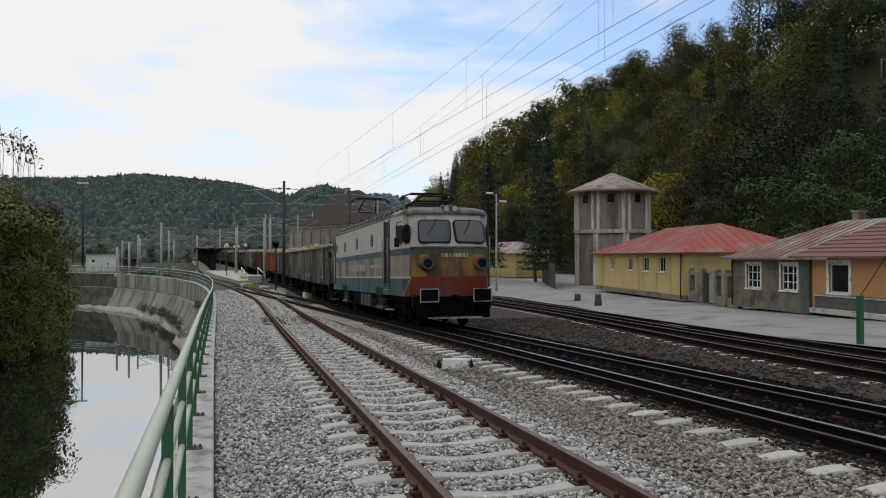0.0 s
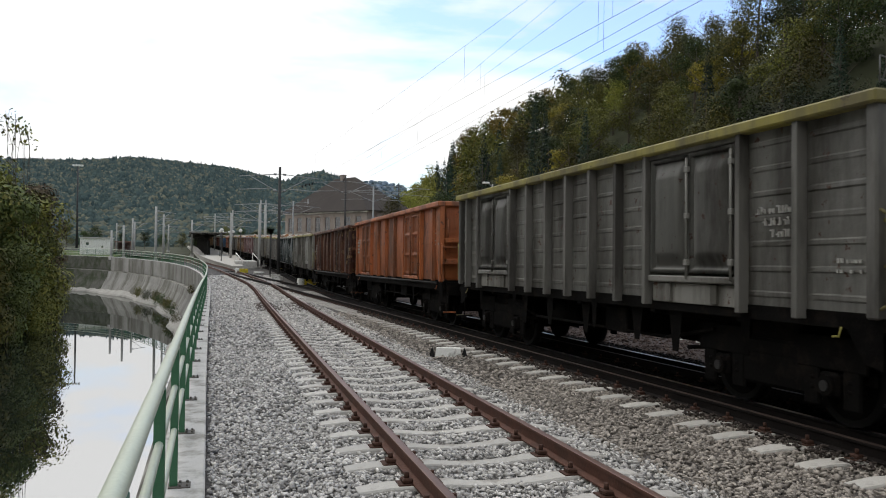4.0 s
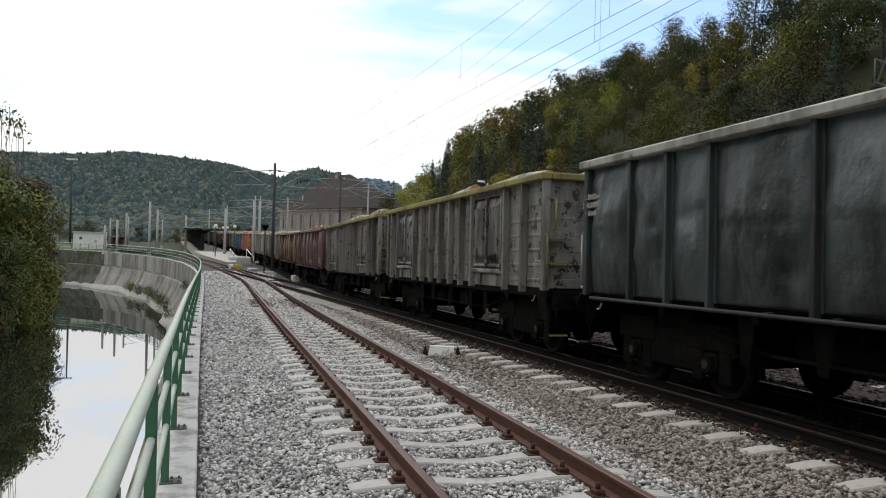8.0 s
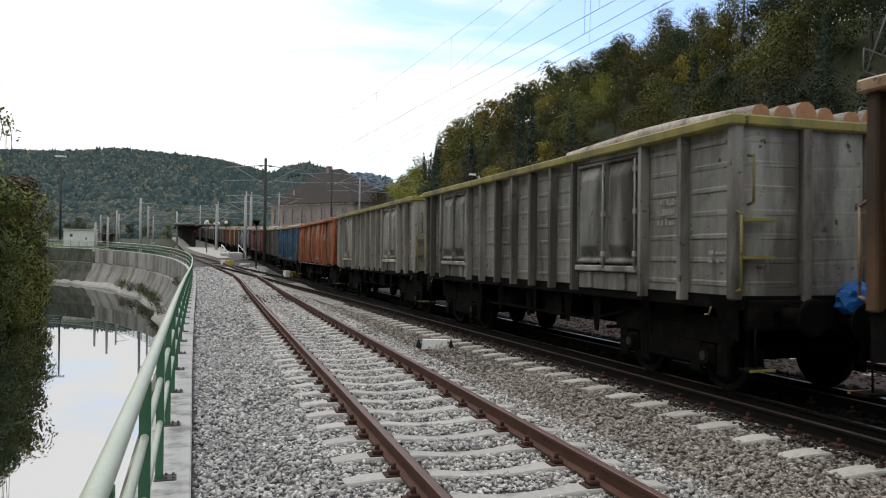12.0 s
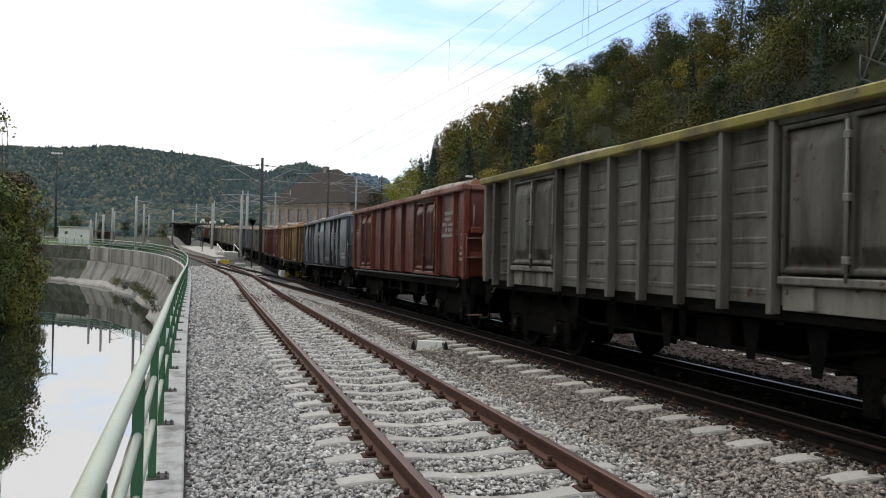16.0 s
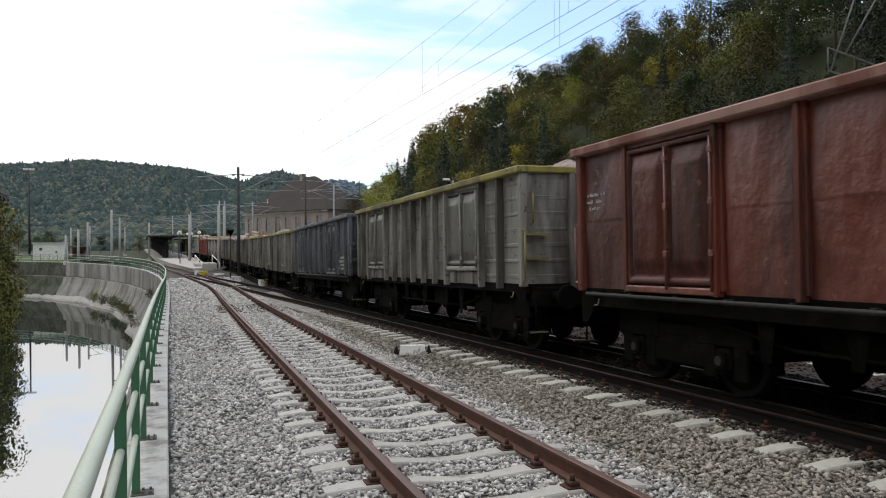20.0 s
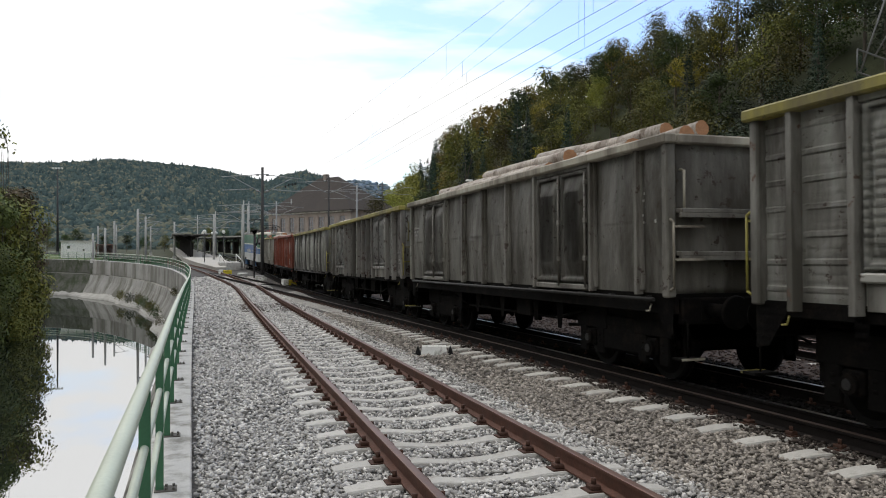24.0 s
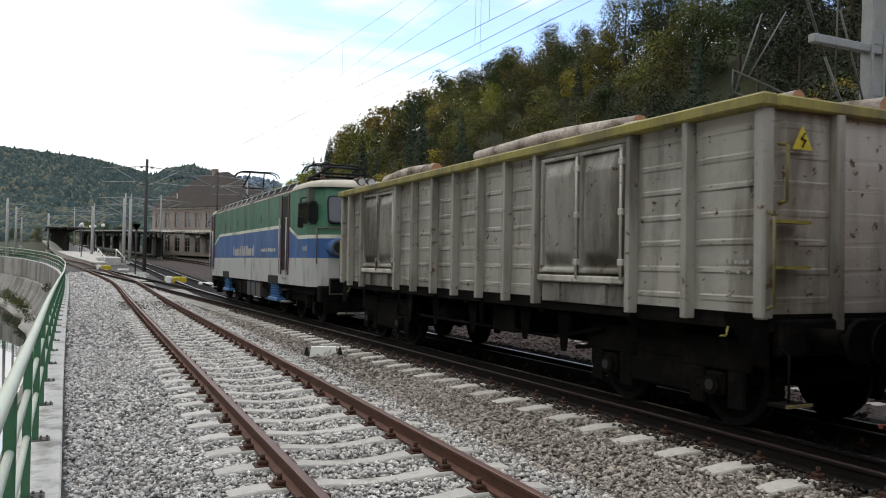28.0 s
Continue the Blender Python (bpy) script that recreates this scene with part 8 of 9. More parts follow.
box(bm, 3.3, 3.75, 4.2, 4.6, 3.4, 4.62, 0.02), box(bm, 3.25, 3.8, 4.15, 4.65, 4.55, 4.64)
part("chimney", bm, M["rust_roof"], house, "stubby brick chimney")
bm = bmesh.new()
rod(bm, (0.1, -0.1, 0.05), (0.1, -0.1, 2.35), 0.045, n=8)
part("downpipe", bm, M["rust_rail"], house)
bm = bmesh.new()
box(bm, n - 0.35, n + 0.25, -0.12, 0.3, 0, 2.4, 0.02)
part("pilaster", bm, M["stone_base"], house, "dark stone pilaster")

house, n = placed("orange_house", "low orange house on a dark stone base under maroon tiles", "house", (24.52, 27.7), (22.2, 8.0), -0.62)
wins = [(1.1, 2.3), (4.6, 5.8), (8.5, 9.7), (13, 14.2)]
bm = bmesh.new()
wall_with_holes(bm, n, 0, 2.35, 0.4, [(a, c, 0.85, 2.05) for a, c in wins])
part("front_wall", bm, M["orange_wall"], house)
bm = bmesh.new()
box(bm, n - 0.4, n, 0.4, 8, 0, 2.35), box(bm, 0, n - 0.4, 7.6, 8, 0, 2.35)
part("side_wall", bm, M["orange_wall"], house)
for a, c in wins:
    window(house, a, c, 0.85, 2.05, (0, 0), surround=0.16)
bm = bmesh.new()
box(bm, 0.3, n, -0.10, 0.0, 0, 0.78)
part("stone_base", bm, M["stone_base"], house, "dark stone cladding")
bm = bmesh.new()
box(bm, 0.3, n, -0.35, -0.1, 0, 0.2), box(bm, 0.3, n, -0.14, -0.1, 0.70, 0.76)
part("step", bm, M["concrete"], house)
roof = hip_roof(house, -0.6, n, 0, 8, 2.35, 2.15, M["tile_roof"], 3.2, 3.2, 0, "maroon tile-pressed metal roof")
for k in range(1, 13):
    u = k / 13
    bm = bmesh.new()
    rod(bm, (-1.05 + 3.2 * u, -0.45 + 4.45 * u, 2.36 + 2.15 * u), (n + 0.45 - 3.2 * u, -0.45 + 4.45 * u, 2.36 + 2.15 * u), 0.03, n=4)
    part("tile_course", bm, M["tile_roof"], roof)

# the old water tower
tower = thing("water_tower", "old eight-sided plastered water tower with pilasters and a rusty roof", "tower", at=pose(41.0, 75.2, -1.05, 0, 0, 14))


def octagon(bm, r0, r1, z0, z1, n=8):
    a = [bm.verts.new((r0 * math.cos(math.pi * (2 * i + 1) / n), r0 * math.sin(math.pi * (2 * i + 1) / n), z0)) for i in range(n)]
    b_ = [bm.verts.new((r1 * math.cos(math.pi * (2 * i + 1) / n), r1 * math.sin(math.pi * (2 * i + 1) / n), z1)) for i in range(n)]
    for i in range(n):
        bm.faces.new((a[i], a[(i + 1) % n], b_[(i + 1) % n], b_[i]))
    bm.faces.new(a[::-1]), bm.faces.new(b_)


bm = bmesh.new()
octagon(bm, 3.9, 3.9, -0.5, 5.2)
part("lower_storey", bm, M["tower_plaster"], tower)
bm = bmesh.new()
octagon(bm, 4.25, 4.35, 5.2, 5.55)
part("cornice", bm, M["trim_plaster"], tower)
bm = bmesh.new()
octagon(bm, 4.0, 4.0, 5.55, 9.5)
part("upper_storey", bm, M["tower_plaster"], tower)
for i in range(8):
    a = math.pi * (2 * i + 1) / 8
    for d in (-0.075, 0.075):
        bm = bmesh.new()
        x, y = 4.0 * math.cos(a + d), 4.0 * math.sin(a + d)
        m = pose(x * 0.985, y * 0.985, 0, 0, 0, math.degrees(a + d))
        box(bm, -0.12, 0.14, -0.14, 0.14, 5.55, 9.4, turn=m)
        part("pilaster", bm, M["trim_plaster"], tower, "pale plaster pilaster")
    bm = bmesh.new()
    m = pose(3.93 * math.cos(a), 3.93 * math.sin(a), 0, 0, 0, math.degrees(a))
    box(bm, -0.25, 0.12, -0.28, 0.28, -0.4, 5.2, turn=m)
    part("lower_pilaster", bm, M["trim_plaster"], tower)
    f = math.pi * 2 * i / 8
    # no hole: a black plate paints the shade inside the opening
    bm = bmesh.new()
    box(bm, -0.1, 0.06, -0.34, 0.34, 8.3, 9.15, turn=pose(3.7 * math.cos(f), 3.7 * math.sin(f), 0, 0, 0, math.degrees(f)))
    part("opening", bm, M["black"], tower, "black plate for the shade inside a small opening")
bm = bmesh.new()
octagon(bm, 5.0, 5.0, 9.42, 9.6), octagon(bm, 4.95, 0.25, 9.6, 11.6)
part("roof", bm, M["rust_roof"], tower, "rusty eight-sided sheet roof")

# dark board fence, trees and lamp beyond the tower
bf = thing("board_fence", "tall dark board fence beside the tower", "fence", at=pose(30.2, 66, -1.2, 0, 0, 70))
for k in range(60):
    bm = bmesh.new()
    box(bm, k * 0.3, k * 0.3 + 0.27, 0, 0.04, 0, 2.2 + 0.06 * (k % 3))
    part("board", bm, M["dark_wood"], bf)
for x, y, s, k in ((34, 76, 0.95, 4), (36, 84, 0.9, 4), (33, 92, 1.0, 4), (29, 84, 0.55, 5), (44, 62, 0.8, 5), (40, 50, 0.85, 5), (36, 40, 0.7, 5), (46, 48, 1.0, 0), (50, 36, 1.1, 1), (44, 30, 0.9, 5), (30, 100, 0.8, 0), (26, 112, 0.8, 1)):
    tree(k, x, y, -1.0, s, x * 1.7, "trees behind the houses")
yh = thing("shed", "yellow plastered shed behind the trees", "shed", at=pose(37, 104, -1.0, 0, 0, -75))
bm = bmesh.new()
box(bm, -7, 7, 0, 6, 0, 3.2)
part("wall", bm, M["yellow_wall"], yh)
hip_roof(yh, -7, 7, 0, 6, 3.2, 1.6, M["rust_roof"], 2.5, 2.5, 0, "dull rusty roof")


def street_lamp(x, y, h, z, label, two=True):
    ob = thing("street_lamp", label, "lamp", at=pose(x, y, z))
    bm = bmesh.new()
    rod(bm, (0, 0, -0.2), (0, 0, h), 0.10, 0.06, n=10)
    part("pole", bm, M["pole_concrete"], ob)
    for s, d in ((-1, 0.0), (1, 0.7))[: 2 if two else 1]:
        bm = bmesh.new()
        bar(bm, [(0, 0, h - 0.3 - d), (s * 0.35, 0, h + 0.05 - d)], 0.035, 6)
        part("arm", bm, M["grey_steel"], ob)
        bm = bmesh.new()
        box(bm, min(s * 0.3, s * 0.95), max(s * 0.3, s * 0.95), -0.13, 0.13, h - d, h + 0.16 - d, 0.05)
        part("head", bm, M["white_paint"], ob, "pale lamp head")
    return ob


street_lamp(24.2, 65.2, 8.5, -1.3, "tall pale street lamp with two heads")
pst = thing("bollard_post", "short green steel post with a slack cable stub", "post", at=pose(15.8, 16.2, grade(16.2) - 0.2))
bm = bmesh.new()
box(bm, -0.07, 0.07, -0.07, 0.07, -0.2, 1.32, 0.015)
part("post", bm, M["green_post"], pst)
bm = bmesh.new()
bar(bm, [(0, 0, 1.3), (0.25, -0.1, 1.7), (0.75, -0.3, 2.6)], 0.012, 5)
part("cable", bm, M["black"], pst)
for x, y, s in ((23.4, 47.7, 0.42), (24.8, 47.5, 0.4), (21.4, 41.0, 0.35)):
    st = thing("stump", "short dark stump beside the yard", "stump", "stumps", at=pose(x, y, grade(y) - 0.1))
    bm = bmesh.new()
    rod(bm, (0, 0, -0.2), (0.03, 0, s), 0.22, 0.2, n=9)
    part("block", bm, M["dark_steel"], st)

# ---------------------------------------------------------------- station
M["platform"] = material("platform_slabs", (0.42, 0.40, 0.36), 0.9, scale=1, vary=0.15, fine=30, bump=0.1)
M["canopy_wood"] = material("dark_canopy", (0.03, 0.028, 0.025), 0.9, scale=2, vary=0.3, fine=30, bump=0.1)
M["canopy_roof"] = material("canopy_roof", (0.30, 0.29, 0.26), 0.8, scale=1, vary=0.2, fine=20, bump=0.1)
plat = on_grade([(3.1, 86), (1.05, 108), (-0.3, 130), (-1.2, 157), (-3, 220), (-7.5, 375)], 1.0, 3.0, 0.0)
bm = bmesh.new()
rows = []
for x, y, z in plat:
    w = float(np.interp(y, (86, 92, 104, 130, 375), (0.9, 1.6, 3.9, 5.4, 6.5)))
    rows.append([bm.verts.new(p) for p in ((x, y, z - 0.5), (x, y, z + 0.18), (x - 0.12, y, z + 0.18), (x - 0.12, y, z + 0.3), (x + w + 0.1, y, z + 0.3), (x + w, y, z + 0.3), (x + w, y, z - 0.5))])
for p, q in zip(rows, rows[1:]):
    for j in range(6):
        bm.faces.new((p[j], p[j + 1], q[j + 1], q[j]))
bm.faces.new(rows[0])
tagged(part("platform", bm, M["platform"]), "pale slab platform between the tracks", "platform", kind="structure")
stairs = thing("platform_stairs", "pale stair parapet with handrails at the platform's end", "stairs", at=pose(4.4, 92, grade(92) - 0.2))
bm = bmesh.new()
box(bm, -0.9, 1.4, -1.0, 4.0, 0, 0.85, 0.03)
part("parapet", bm, M["concrete"], stairs)
for x in (-0.7, 1.2):
    bm = bmesh.new()
    bar(bm, [(x, 4, 0.8), (x, 4, 1.7), (x + 0.5, -1.0, 0.9), (x + 0.5, -1.0, 0.2)], 0.05, 6)
    part("handrail", bm, M["white_paint"], stairs)


def canopy(points, width, h, label, posts, z=0.28):
    line = on_grade(points, 1.0, 3.0, 0.0)
    ob = thing("platform_canopy", label, "canopy")
    bm = bmesh.new()
    sweep(bm, line, [(-width, h + 0.40), (-width, h + 0.62), (0, h + 0.42), (width, h + 0.62), (width, h + 0.40), (0, h + 0.2)])
    part("roof", bm, M["canopy_roof"], ob)
    bm = bmesh.new()
    sweep(bm, line, [(-width + 0.3, h + 0.2), (-width + 0.3, h + 0.42), (width - 0.3, h + 0.42), (width - 0.3, h + 0.2)])
    part("ceiling_panel", bm, M["canopy_wood"], ob)
    for i in range(2, len(line), posts):
        bm = bmesh.new()
        p = Vector(line[i])
        rod(bm, p + Vector((0, 0, z)), p + Vector((0, 0, h + 0.3)), 0.12, n=6)
        for s in (-1, 1):
            rod(bm, p + Vector((0, 0, h - 0.7)), p + Vector((s * width * 0.6, 0, h + 0.3)), 0.06, n=5)
        part("post", bm, M["canopy_wood"], ob)
    for i in range(6, len(line) - 3, posts * 2):
        bm = bmesh.new()
        p = line[i]
        box(bm, p[0] - 0.5, p[0] + 0.5, p[1] - 1.8, p[1] + 1.8, p[2] + z, p[2] + z + 2.4, 0.03)
        part("kiosk", bm, M["canopy_wood"], ob, "dark boarded shelter under the canopy")
    return ob


canopy([(0.75, 133), (0.5, 145), (-0.2, 190), (-1.5, 260), (-3.2, 330)], 2.9, 3.55, "dark timber platform canopy with a pale roof edge", 9)
canopy([(12.5, 112), (12.0, 130), (10.4, 155), (8.0, 185), (4, 225)], 2.6, 3.2, "long dark platform canopy beside the station", 6)
canopy([(22.0, 128), (19.5, 150), (16.5, 175)], 3.0, 3.2, "dark canopy along the station front", 6)
for x, y in ((4.0, 121), (4.7, 108), (2.5, 128), (3.4, 150), (4.2, 140), (2.2, 104), (4.6, 132)):
    ob = thing("platform_lamp", "slim platform lamp with a white globe", "lamp", "platform lamps", at=pose(x, y, grade(y) + 0.28))
    bm = bmesh.new()
    rod(bm, (0, 0, 0), (0, 0, 3.7), 0.06, n=8)
    part("pole", bm, M["dark_steel"], ob)
    bm = bmesh.new()
    bmesh.ops.create_icosphere(bm, subdivisions=2, radius=0.24, matrix=Matrix.Translation((0, 0, 3.9)))
    part("globe", bm, M["white_paint"], ob, "white globe", True)

M["station_wall"] = material("station_plaster", (0.29, 0.25, 0.22), 0.92, scale=0.5, vary=0.15, fine=20, bump=0.1, dirt=(0.22, 0.17, 0.14), dirt_amount=0.4, dirt_scale=0.5)
M["station_roof"] = material("brown_tile_roof", (0.042, 0.035, 0.031), 0.9, scale=0.5, vary=0.25, fine=12, bump=0.3)
st, n = placed("station_building", "old station building with arched windows under a steep brown roof", "station", (14.2, 146), (24.5, 122), -0.9)
bays = [(1.2 + 3.1 * k, 2.8 + 3.1 * k) for k in range(8)]
bm = bmesh.new()
wall_with_holes(bm, n, 0, 8.0, 0.5, [(a, c, 4.6, 7.1) for a, c in bays] + [(a, c, 0.6, 3.4) for a, c in bays])
part("front_wall", bm, M["station_wall"], st)
bm = bmesh.new()
box(bm, 0, 0.5, 0.5, 8.5, 0, 8), box(bm, n - 0.5, n, 0.5, 8.5, 0, 8), box(bm, 0.5, n - 0.5, 8.0, 8.5, 0, 8)
part("side_wall", bm, M["station_wall"], st)
for a, c in bays:
    window(st, a, c, 4.6, 7.1, (1, 2), M['station_wall'], surround=0.25)
    window(st, a, c, 0.6, 3.4, (1, 2), M['station_wall'])
bm = bmesh.new()
box(bm, -0.2, n + 0.2, -0.25, 0.0, 3.9, 4.2), box(bm, -0.3, n + 0.3, -0.35, 0.0, 7.7, 8.0)
part("cornice", bm, M["trim_plaster"], st)
hip_roof(st, 0, n, 0, 8.5, 8.0, 6.0, M["station_roof"], 10.5, 10.5, 0, "steep brown tiled roof", 0.6)
for x in (6.0, 15.0):
    bm = bmesh.new()
    box(bm, x, x + 1.4, 2.2, 5, 8.6, 10.6)
    dm = part("dormer", bm, M["station_wall"], st)
    # black disc painted for the shade inside the dormer's round opening
    bm = bmesh.new()
    rod(bm, (x + 0.7, 2.1, 9.7), (x + 0.7, 2.25, 9.7), 0.35, n=12)
    part("opening", bm, M["black"], dm)
for x in (5.5, 12.0):
    bm = bmesh.new()
    box(bm, x, x + 0.8, 3.9, 4.6, 10.5, 14.6 if x > 10 else 12.2, 0.03), box(bm, x - 0.08, x + 0.88, 3.82, 4.68, 14.4 if x > 10 else 12.0, 14.55 if x > 10 else 12.15)
    part("chimney", bm, M["station_wall"], st)

wh = thing("white_building", "flat white trackside building beyond the river bend", "building", at=pose(-21.5, 157, -1.0, 0, 0, 6))
bm = bmesh.new()
wall_with_holes(bm, 5.6, 0, 2.95, 0.3, [(1.0, 1.5, 1.7, 2.2), (3.6, 3.9, 1.2, 1.6)])
part("wall", bm, M["white_paint"], wh)
bm = bmesh.new()
box(bm, 0, 0.3, 0.3, 9, 0, 2.95), box(bm, 5.3, 5.6, 0.3, 9, 0, 2.95)
part("side_wall", bm, M["white_paint"], wh)
bm = bmesh.new()
box(bm, -0.2, 5.8, -0.2, 9.2, 2.95, 3.15)
part("roof", bm, M["concrete"], wh)
sh = thing("open_shed", "small dark open shed beside the white building", "shed", at=pose(-15.8, 158, -1.0))
bm = bmesh.new()
box(bm, 0, 3.0, 0, 6, 2.3, 2.5)
for x in (0.1, 2.8):
    box(bm, x, x + 0.12, 0.1, 0.22, 0, 2.3)
box(bm, 0, 3.0, 5.8, 6, 0, 2.3)
part("frame", bm, M["rust_roof"], sh)
# tall yard lighting mast
lm = thing("lighting_mast", "tall slim yard lighting mast with lamps on top", "mast", at=pose(-27.5, 196, -1.0))
bm = bmesh.new()
rod(bm, (0, 0, 0), (0, 0, 19.5), 0.28, 0.14, n=10)
part("pole", bm, M["dark_steel"], lm)
for x in (-0.9, -0.3, 0.3, 0.9):
    bm = bmesh.new()
    box(bm, x - 0.22, x + 0.22, -0.25, 0.25, 19.3, 19.7, 0.03)
    part("lamp", bm, M["white_paint"], lm)
bm = bmesh.new()
for k in range(2):
    y0 = on_grade([(-4, 128), (-9, 150), (-17, 180), (-30, 215)] if k == 0 else [(-9, 140), (-14, 158), (-24, 185), (-38, 215)], 1.0, 3.0, -0.1)
    sweep(bm, y0, [(-1.4, -0.02), (-1.4, 0.12), (1.4, 0.12), (1.4, -0.02)])
tagged(part("yard_ballast", bm, M["ballast"]), "grey ballast of the station yard", "ballast", kind="structure")
bm = bmesh.new()
vs = [bm.verts.new(p) for p in ((-40, 147, -1.15), (-14, 136, -1.15), (-14, 190, -0.75), (-40, 200, -0.75))]
bm.faces.new(vs)
tagged(part("grass_patch", bm, M["grass"]), "mown grass beside the white building", "grass", kind="structure")

# ---------------------------------------------------------------- foot of the river wall
M["rubble"] = material("pale_rubble", (0.36, 0.35, 0.32), 0.95, scale=1, vary=0.3, fine=20, bump=0.4)
shelf = offset_line(kerb_line, -2.35)
bm = bmesh.new()
rnd = random.Random(77)
rows = []
for i in range(66, len(shelf) - 40):
    p = Vector(shelf[i])
    w = 0.5 + 0.35 * math.sin(i * 0.37) + rnd.uniform(-0.15, 0.2)
    d = Vector(shelf[i + 1]) - p
    side = Vector((-d.y, d.x, 0)).normalized()
    rows.append([bm.verts.new(Vector((p.x, p.y, 0)) - side * 0.5 + Vector((0, 0, WATER + 0.55 + rnd.uniform(0, 0.25)))), bm.verts.new(Vector((p.x, p.y, 0)) + side * w * 0.7 + Vector((0, 0, WATER + 0.22))), bm.verts.new(Vector((p.x, p.y, 0)) + side * w + Vector((0, 0, WATER - 0.1)))])
for a, b_ in zip(rows, rows[1:]):
    for j in range(2):
        bm.faces.new((a[j], a[j + 1], b_[j + 1], b_[j]))
tagged(part("river_ledge", bm, M["rubble"]), "broken pale concrete ledge at the foot of the river wall", "ledge", kind="structure")
plants = [quads_mesh("leaves", crown_arrays(90 + k, 1.5, 0.9, 420, 0.07)) for k in range(2)]
plants[0].materials.append(M["leaf_olive"]), plants[1].materials.append(M["leaf_green"])
for i, off, z, s in ((88, 2.5, -6.0, 0.7), (95, 2.6, -6.0, 0.9), (100, 2.5, -5.9, 1.0), (104, 2.6, -6.0, 0.9), (109, 2.7, -6.1, 1.1), (114, 2.6, -6.0, 1.1), (119, 2.7, -6.1, 1.0), (124, 2.6, -6.1, 1.1), (72, 0.75, -3.7, 0.5), (92, 0.8, -3.6, 0.7), (78, 1.5, -5.2, 0.6)):
    p = offset_line(kerb_line, -off)[i]
    ob = thing("bush", "straggly green bush growing from the river wall", "bush", "bushes on the river wall", at=Matrix.LocRotScale((p[0], p[1], z), Euler((0, 0, i)), (s, s, s)))
    o = new("leaves", plants[i % 2])
    o.parent = ob


# ---------------------------------------------------------------- sleepers
def sleeper_mesh():
    """A prestressed sleeper: flat seats under the rails, a waist that dips between them, ends that slope off."""
    bm = bmesh.new()
    half = ((0, -0.203, 0.080), (0.14, -0.201, 0.081), (0.28, -0.193, 0.085), (0.40, -0.180, 0.093), (0.50, -0.168, 0.105), (1.02, -0.166, 0.108), (1.14, -0.176, 0.102), (1.29, -0.192, 0.092))
    rows = []
    for x, top, w in [(-p[0], p[1], p[2]) for p in half[:0:-1]] + list(half):
        rows.append([bm.verts.new((x, y, z)) for y, z in ((-0.145, -0.34), (-w - 0.012, top - 0.014), (-w, top), (w, top), (w + 0.012, top - 0.014), (0.145, -0.34))])
    for a, b_ in zip(rows, rows[1:]):
        for i in range(5):
            bm.faces.new((a[i], b_[i], b_[i + 1], a[i + 1]))
    bm.faces.new(rows[0]), bm.faces.new(rows[-1][::-1])
    bmesh.ops.recalc_face_normals(bm, faces=bm.faces)
    return bm


def clip_mesh():
    bm = bmesh.new()
    for s in (-0.753, 0.753):
        box(bm, s - 0.19, s + 0.19, -0.08, 0.08, -0.17, -0.155)
        for e in (-1, 1):
            box(bm, s + e * 0.11 - 0.045, s + e * 0.11 + 0.045, -0.055, 0.055, -0.157, -0.115, 0.01)
            rod(bm, (s + e * 0.11, 0, -0.12), (s + e * 0.11, 0, -0.065), 0.022, n=6)
    return bm


def lay(tr, line, step, y0, y1, phase=0.0, clips=True, longer=1.0, shift=0.0, dark=(0, 0)):
    s = np.concatenate([[0], np.cumsum(np.linalg.norm(np.diff(line, axis=0), axis=1))])
    s0, c0 = None, None
    for k in np.arange(phase, s[-1], step):
        p = np.array([np.interp(k, s, line[:, i]) for i in range(3)])
        if not y0 < p[1] < y1:
            continue
        q = np.array([np.interp(k + 0.5, s, line[:, i]) for i in range(3)]) - p
        m = pose(*p, math.degrees(math.atan2(q[2], math.hypot(q[0], q[1]))), 0, math.degrees(math.atan2(-q[0], q[1])))
        m = m @ Matrix.Translation((shift, 0, 0)) @ Matrix.Diagonal((longer, 1, 1, 1))
        if lay.sleeper is None:
            lay.sleeper = part("sleeper", sleeper_mesh(), M["sleeper"], tr)
            lay.sleeper.matrix_basis = m
            o = lay.sleeper
        else:
            o = like(lay.sleeper, m, tr)
            if dark[0] < p[1] < dark[1]:
                o.material_slots[0].link = "OBJECT"
                o.material_slots[0].material = M["timber"]
        if clips:
            if lay.clip is None:
                lay.clip = part("rail_clip", clip_mesh(), M["clip"], o)
            else:
                like(lay.clip, Matrix.Diagonal((1 / longer, 1, 1, 1)) @ Matrix.Translation((-shift, 0, 0)), o)


lay.sleeper = lay.clip = None
M["timber"] = material("tarred_timber", (0.07, 0.055, 0.045), 0.9, scale=4, vary=0.4, fine=50, bump=0.3, random_ob=0.3)
lay(track_a, line_a, 0.70, -11.0, 76, 0.18, dark=(31, 37.5))
lay(track_x, line_x, 0.66, -11.0, 50, 0.1, True, 1.16, -0.08)
lay(track_c, line_c, 0.70, -11.0, 60, 0.1, False)


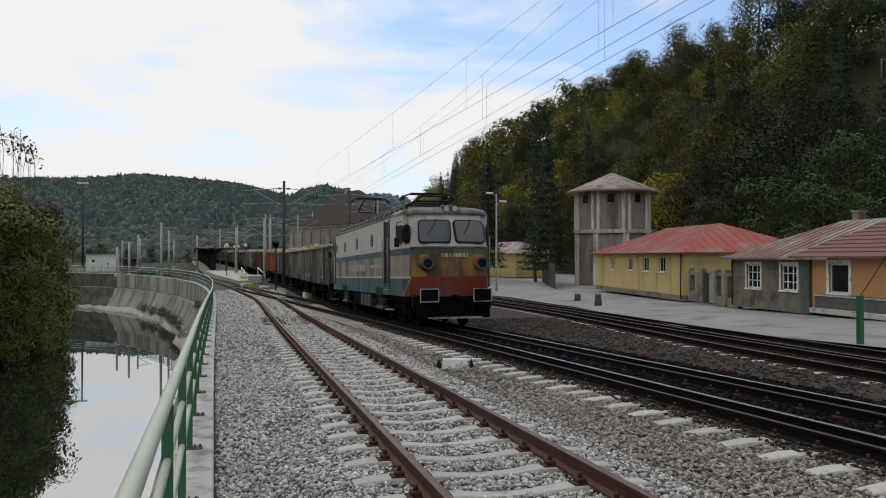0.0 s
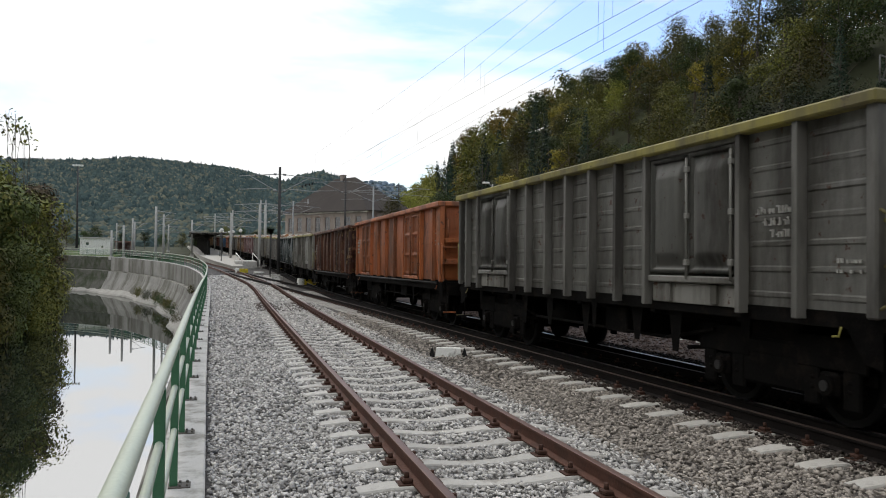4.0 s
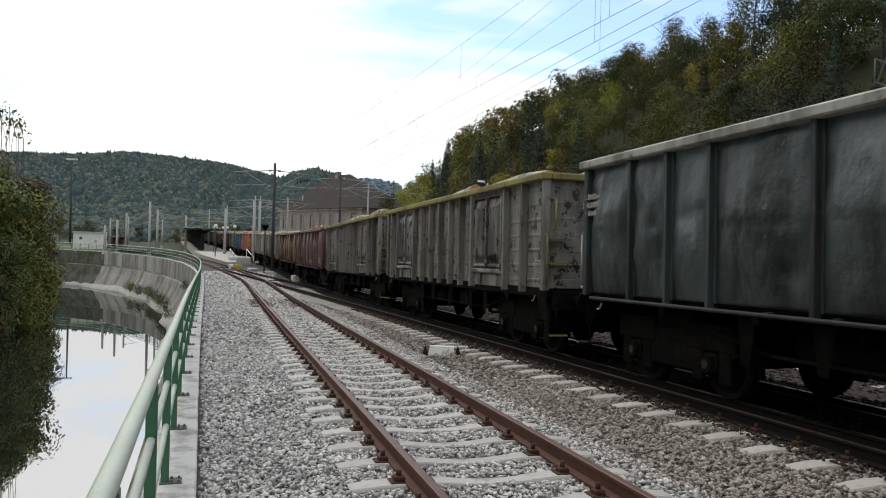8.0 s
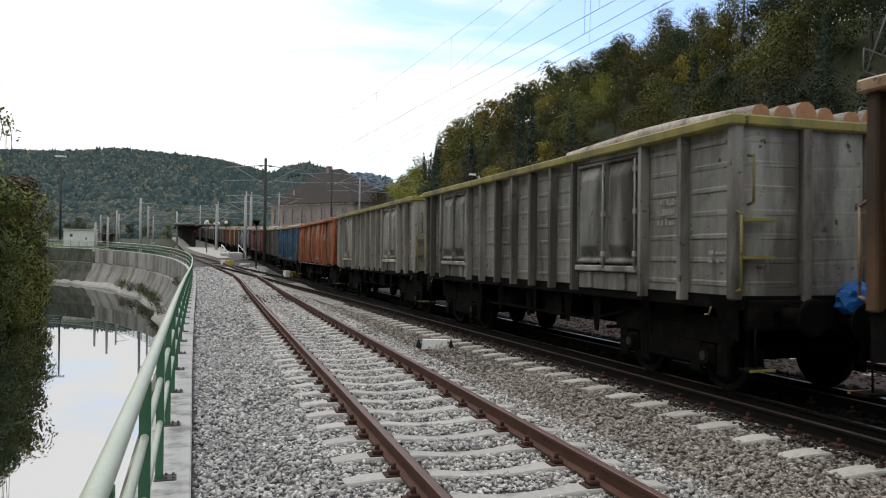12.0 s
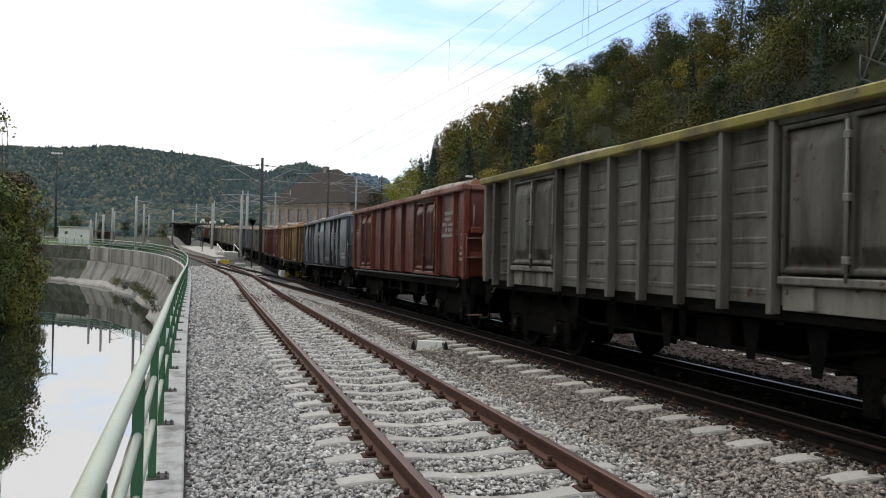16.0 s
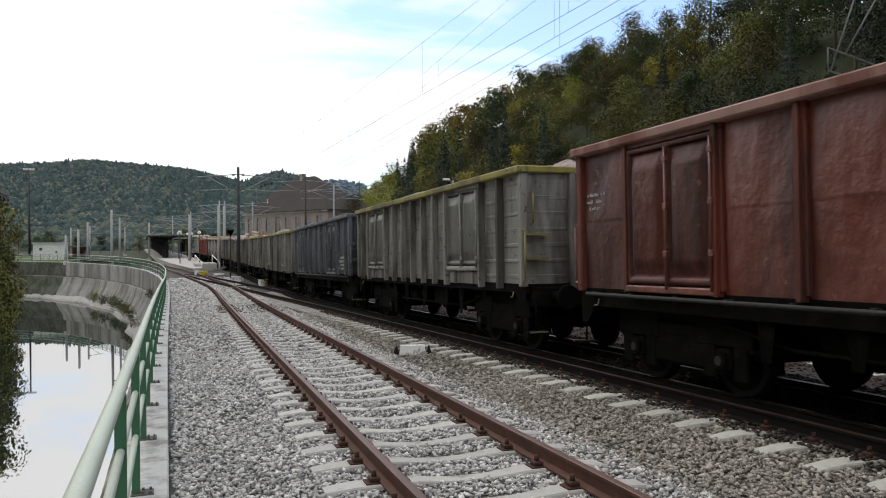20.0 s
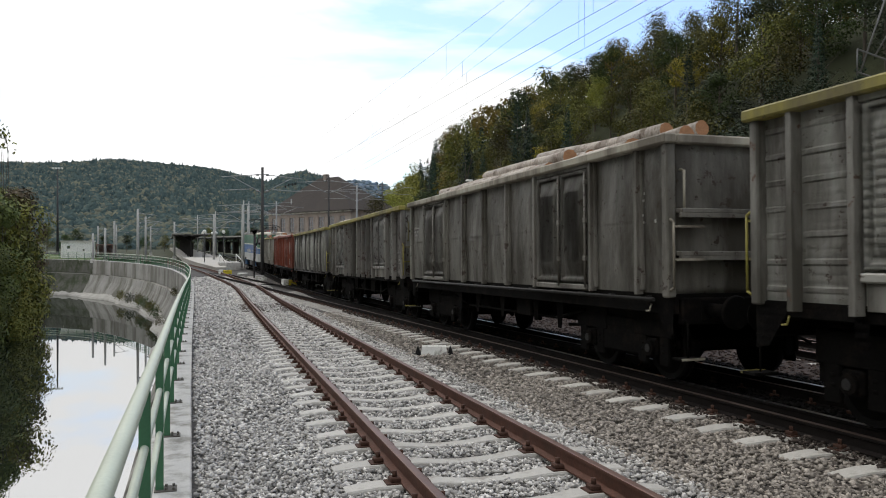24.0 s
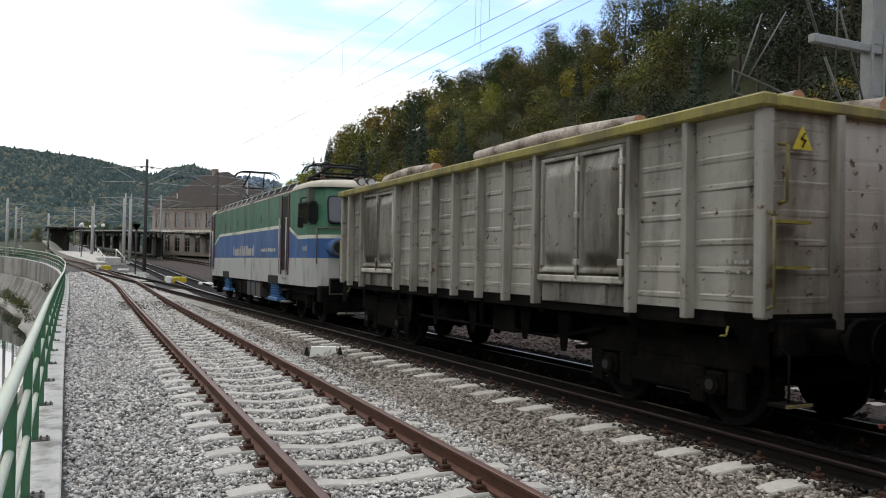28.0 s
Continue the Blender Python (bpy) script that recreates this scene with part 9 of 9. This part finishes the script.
# ---------------------------------------------------------------- loose ballast stones
def stones(name, n, x0, x1, y0, y1, size, seed, mat, label, keep, bed=0.215):
    r = np.random.RandomState(seed)
    x, y = r.uniform(x0, x1, n), r.uniform(y0, y1, n)
    ok = keep(x, y)
    x, y = x[ok], y[ok]
    n = len(x)
    z = np.interp(y, _pz[:, 0], _pz[:, 1]) - bed
    octa = np.array([(1, 0, 0), (-1, 0, 0), (0, 1, 0), (0, -1, 0), (0, 0, 1), (0, 0, -1)], float)
    v = octa[None] * (1 + r.uniform(-0.5, 0.5, (n, 6, 1))) + r.uniform(-0.42, 0.42, (n, 6, 3))
    v *= (size * r.uniform(0.55, 1.25, n))[:, None, None] * np.array([1.12, 0.8, 0.62])
    a, b_ = r.rand(n) * 6.283, r.uniform(-1.0, 1.0, n)
    ca, sa, cb, sb = np.cos(a)[:, None], np.sin(a)[:, None], np.cos(b_)[:, None], np.sin(b_)[:, None]
    vx, vy, vz = v[..., 0], v[..., 1] * cb - v[..., 2] * sb, v[..., 1] * sb + v[..., 2] * cb
    v = np.stack([vx * ca - vy * sa + x[:, None], vx * sa + vy * ca + y[:, None], vz + (z + r.uniform(-0.018, 0.026, n))[:, None]], -1)
    tri = np.array([(0, 2, 4), (2, 1, 4), (1, 3, 4), (3, 0, 4), (2, 0, 5), (1, 2, 5), (3, 1, 5), (0, 3, 5)])
    f = (tri[None] + (np.arange(n) * 6)[:, None, None]).reshape(-1)
    me = bpy.data.meshes.new(name)
    me.vertices.add(n * 6), me.loops.add(n * 24), me.polygons.add(n * 8)
    me.vertices.foreach_set("co", v.reshape(-1).astype(np.float32))
    me.loops.foreach_set("vertex_index", f.astype(np.int32))
    me.polygons.foreach_set("loop_start", np.arange(0, n * 24, 3, dtype=np.int32))
    me.update(), me.validate()
    me.materials.append(mat)
    return tagged(new(name, me), label, "ballast", kind="stuff")


def on_bed(x, y):
    return ((x < 6.3) | (x > 9.4)) & (x > np.interp(y, kerb_line[:60, 1], kerb_line[:60, 0]) + 0.03) & (x > -0.6) & ((y < 3.2) | (x / np.maximum(y, 0.1) < 1.35))


def off_sleepers(line, step, phase, x0, x1, x, y):
    """True where no sleeper lies."""
    s = np.concatenate([[0], np.cumsum(np.linalg.norm(np.diff(line, axis=0), axis=1))])
    dx = x - np.interp(y, line[:, 1], line[:, 0])
    k = (np.interp(y, line[:, 1], s) + dx * np.interp(y, line[:, 1], np.gradient(line[:, 0], line[:, 1])) - phase) / step
    return (np.abs(k - np.round(k)) * step > 0.115) | (dx < x0) | (dx > x1)


GREY_BED = "loose grey crushed stones of the track bed"


def left_bed(x, y):
    return on_bed(x, y) & (x < 3.95 + 0.03 * y) & off_sleepers(line_a, 0.70, 0.18, -1.27, 1.27, x, y)


def right_bed(x, y):
    return on_bed(x, y) & (x > 3.85 + 0.03 * y) & off_sleepers(line_x, 0.66, 0.1, -1.55, 1.40, x, y)


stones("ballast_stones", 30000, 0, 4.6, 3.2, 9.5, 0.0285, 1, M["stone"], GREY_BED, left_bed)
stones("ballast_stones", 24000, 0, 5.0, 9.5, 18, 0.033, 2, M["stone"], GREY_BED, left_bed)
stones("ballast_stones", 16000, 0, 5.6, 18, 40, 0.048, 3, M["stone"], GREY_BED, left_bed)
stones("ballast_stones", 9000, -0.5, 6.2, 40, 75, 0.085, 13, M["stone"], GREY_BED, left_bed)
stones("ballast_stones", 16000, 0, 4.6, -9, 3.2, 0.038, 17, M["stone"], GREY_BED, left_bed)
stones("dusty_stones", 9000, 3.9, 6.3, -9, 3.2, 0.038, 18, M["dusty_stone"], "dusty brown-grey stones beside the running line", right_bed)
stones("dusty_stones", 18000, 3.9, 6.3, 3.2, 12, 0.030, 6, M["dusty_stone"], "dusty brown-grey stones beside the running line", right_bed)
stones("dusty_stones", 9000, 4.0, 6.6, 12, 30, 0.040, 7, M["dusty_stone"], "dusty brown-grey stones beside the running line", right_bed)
M["grimy_stone"] = material("grimy_stone", (0.06, 0.048, 0.041), 0.95, scale=0.7, vary=0.2, fine=60, bump=0.3, island=0.5)


def beside_rail(x, y):
    dx = x - np.interp(y, line_x[:, 1], line_x[:, 0])
    return (dx > -1.12) & (dx < -0.80)


stones("grimy_stones", 34000, 3.2, 6.8, 3.2, 30, 0.030, 9, M["grimy_stone"], "grimy brown stones heaped beside the crossover rail", beside_rail, 0.175)
M["oily_stone"] = material("oily_stone", (0.013, 0.0115, 0.0105), 0.95, spec=0.06, scale=0.7, vary=0.2, fine=60, bump=0.3, island=0.5)
stones("oily_stones", 16000, 6.35, 9.3, 4, 24, 0.042, 5, M["oily_stone"], "oil-blackened stones between the running rails", lambda x, y: x / y < 1.4, 0.16)
M["brown_stone"] = material("brown_stone", (0.055, 0.038, 0.031), 0.95, scale=0.7, vary=0.2, fine=60, bump=0.3, island=0.5)
stones("old_ballast_stones", 16000, 9.2, 15.5, 7, 32, 0.05, 4, M["brown_stone"], "loose rust-brown stones between the sidings", lambda x, y: x / y < 1.4)

motions()
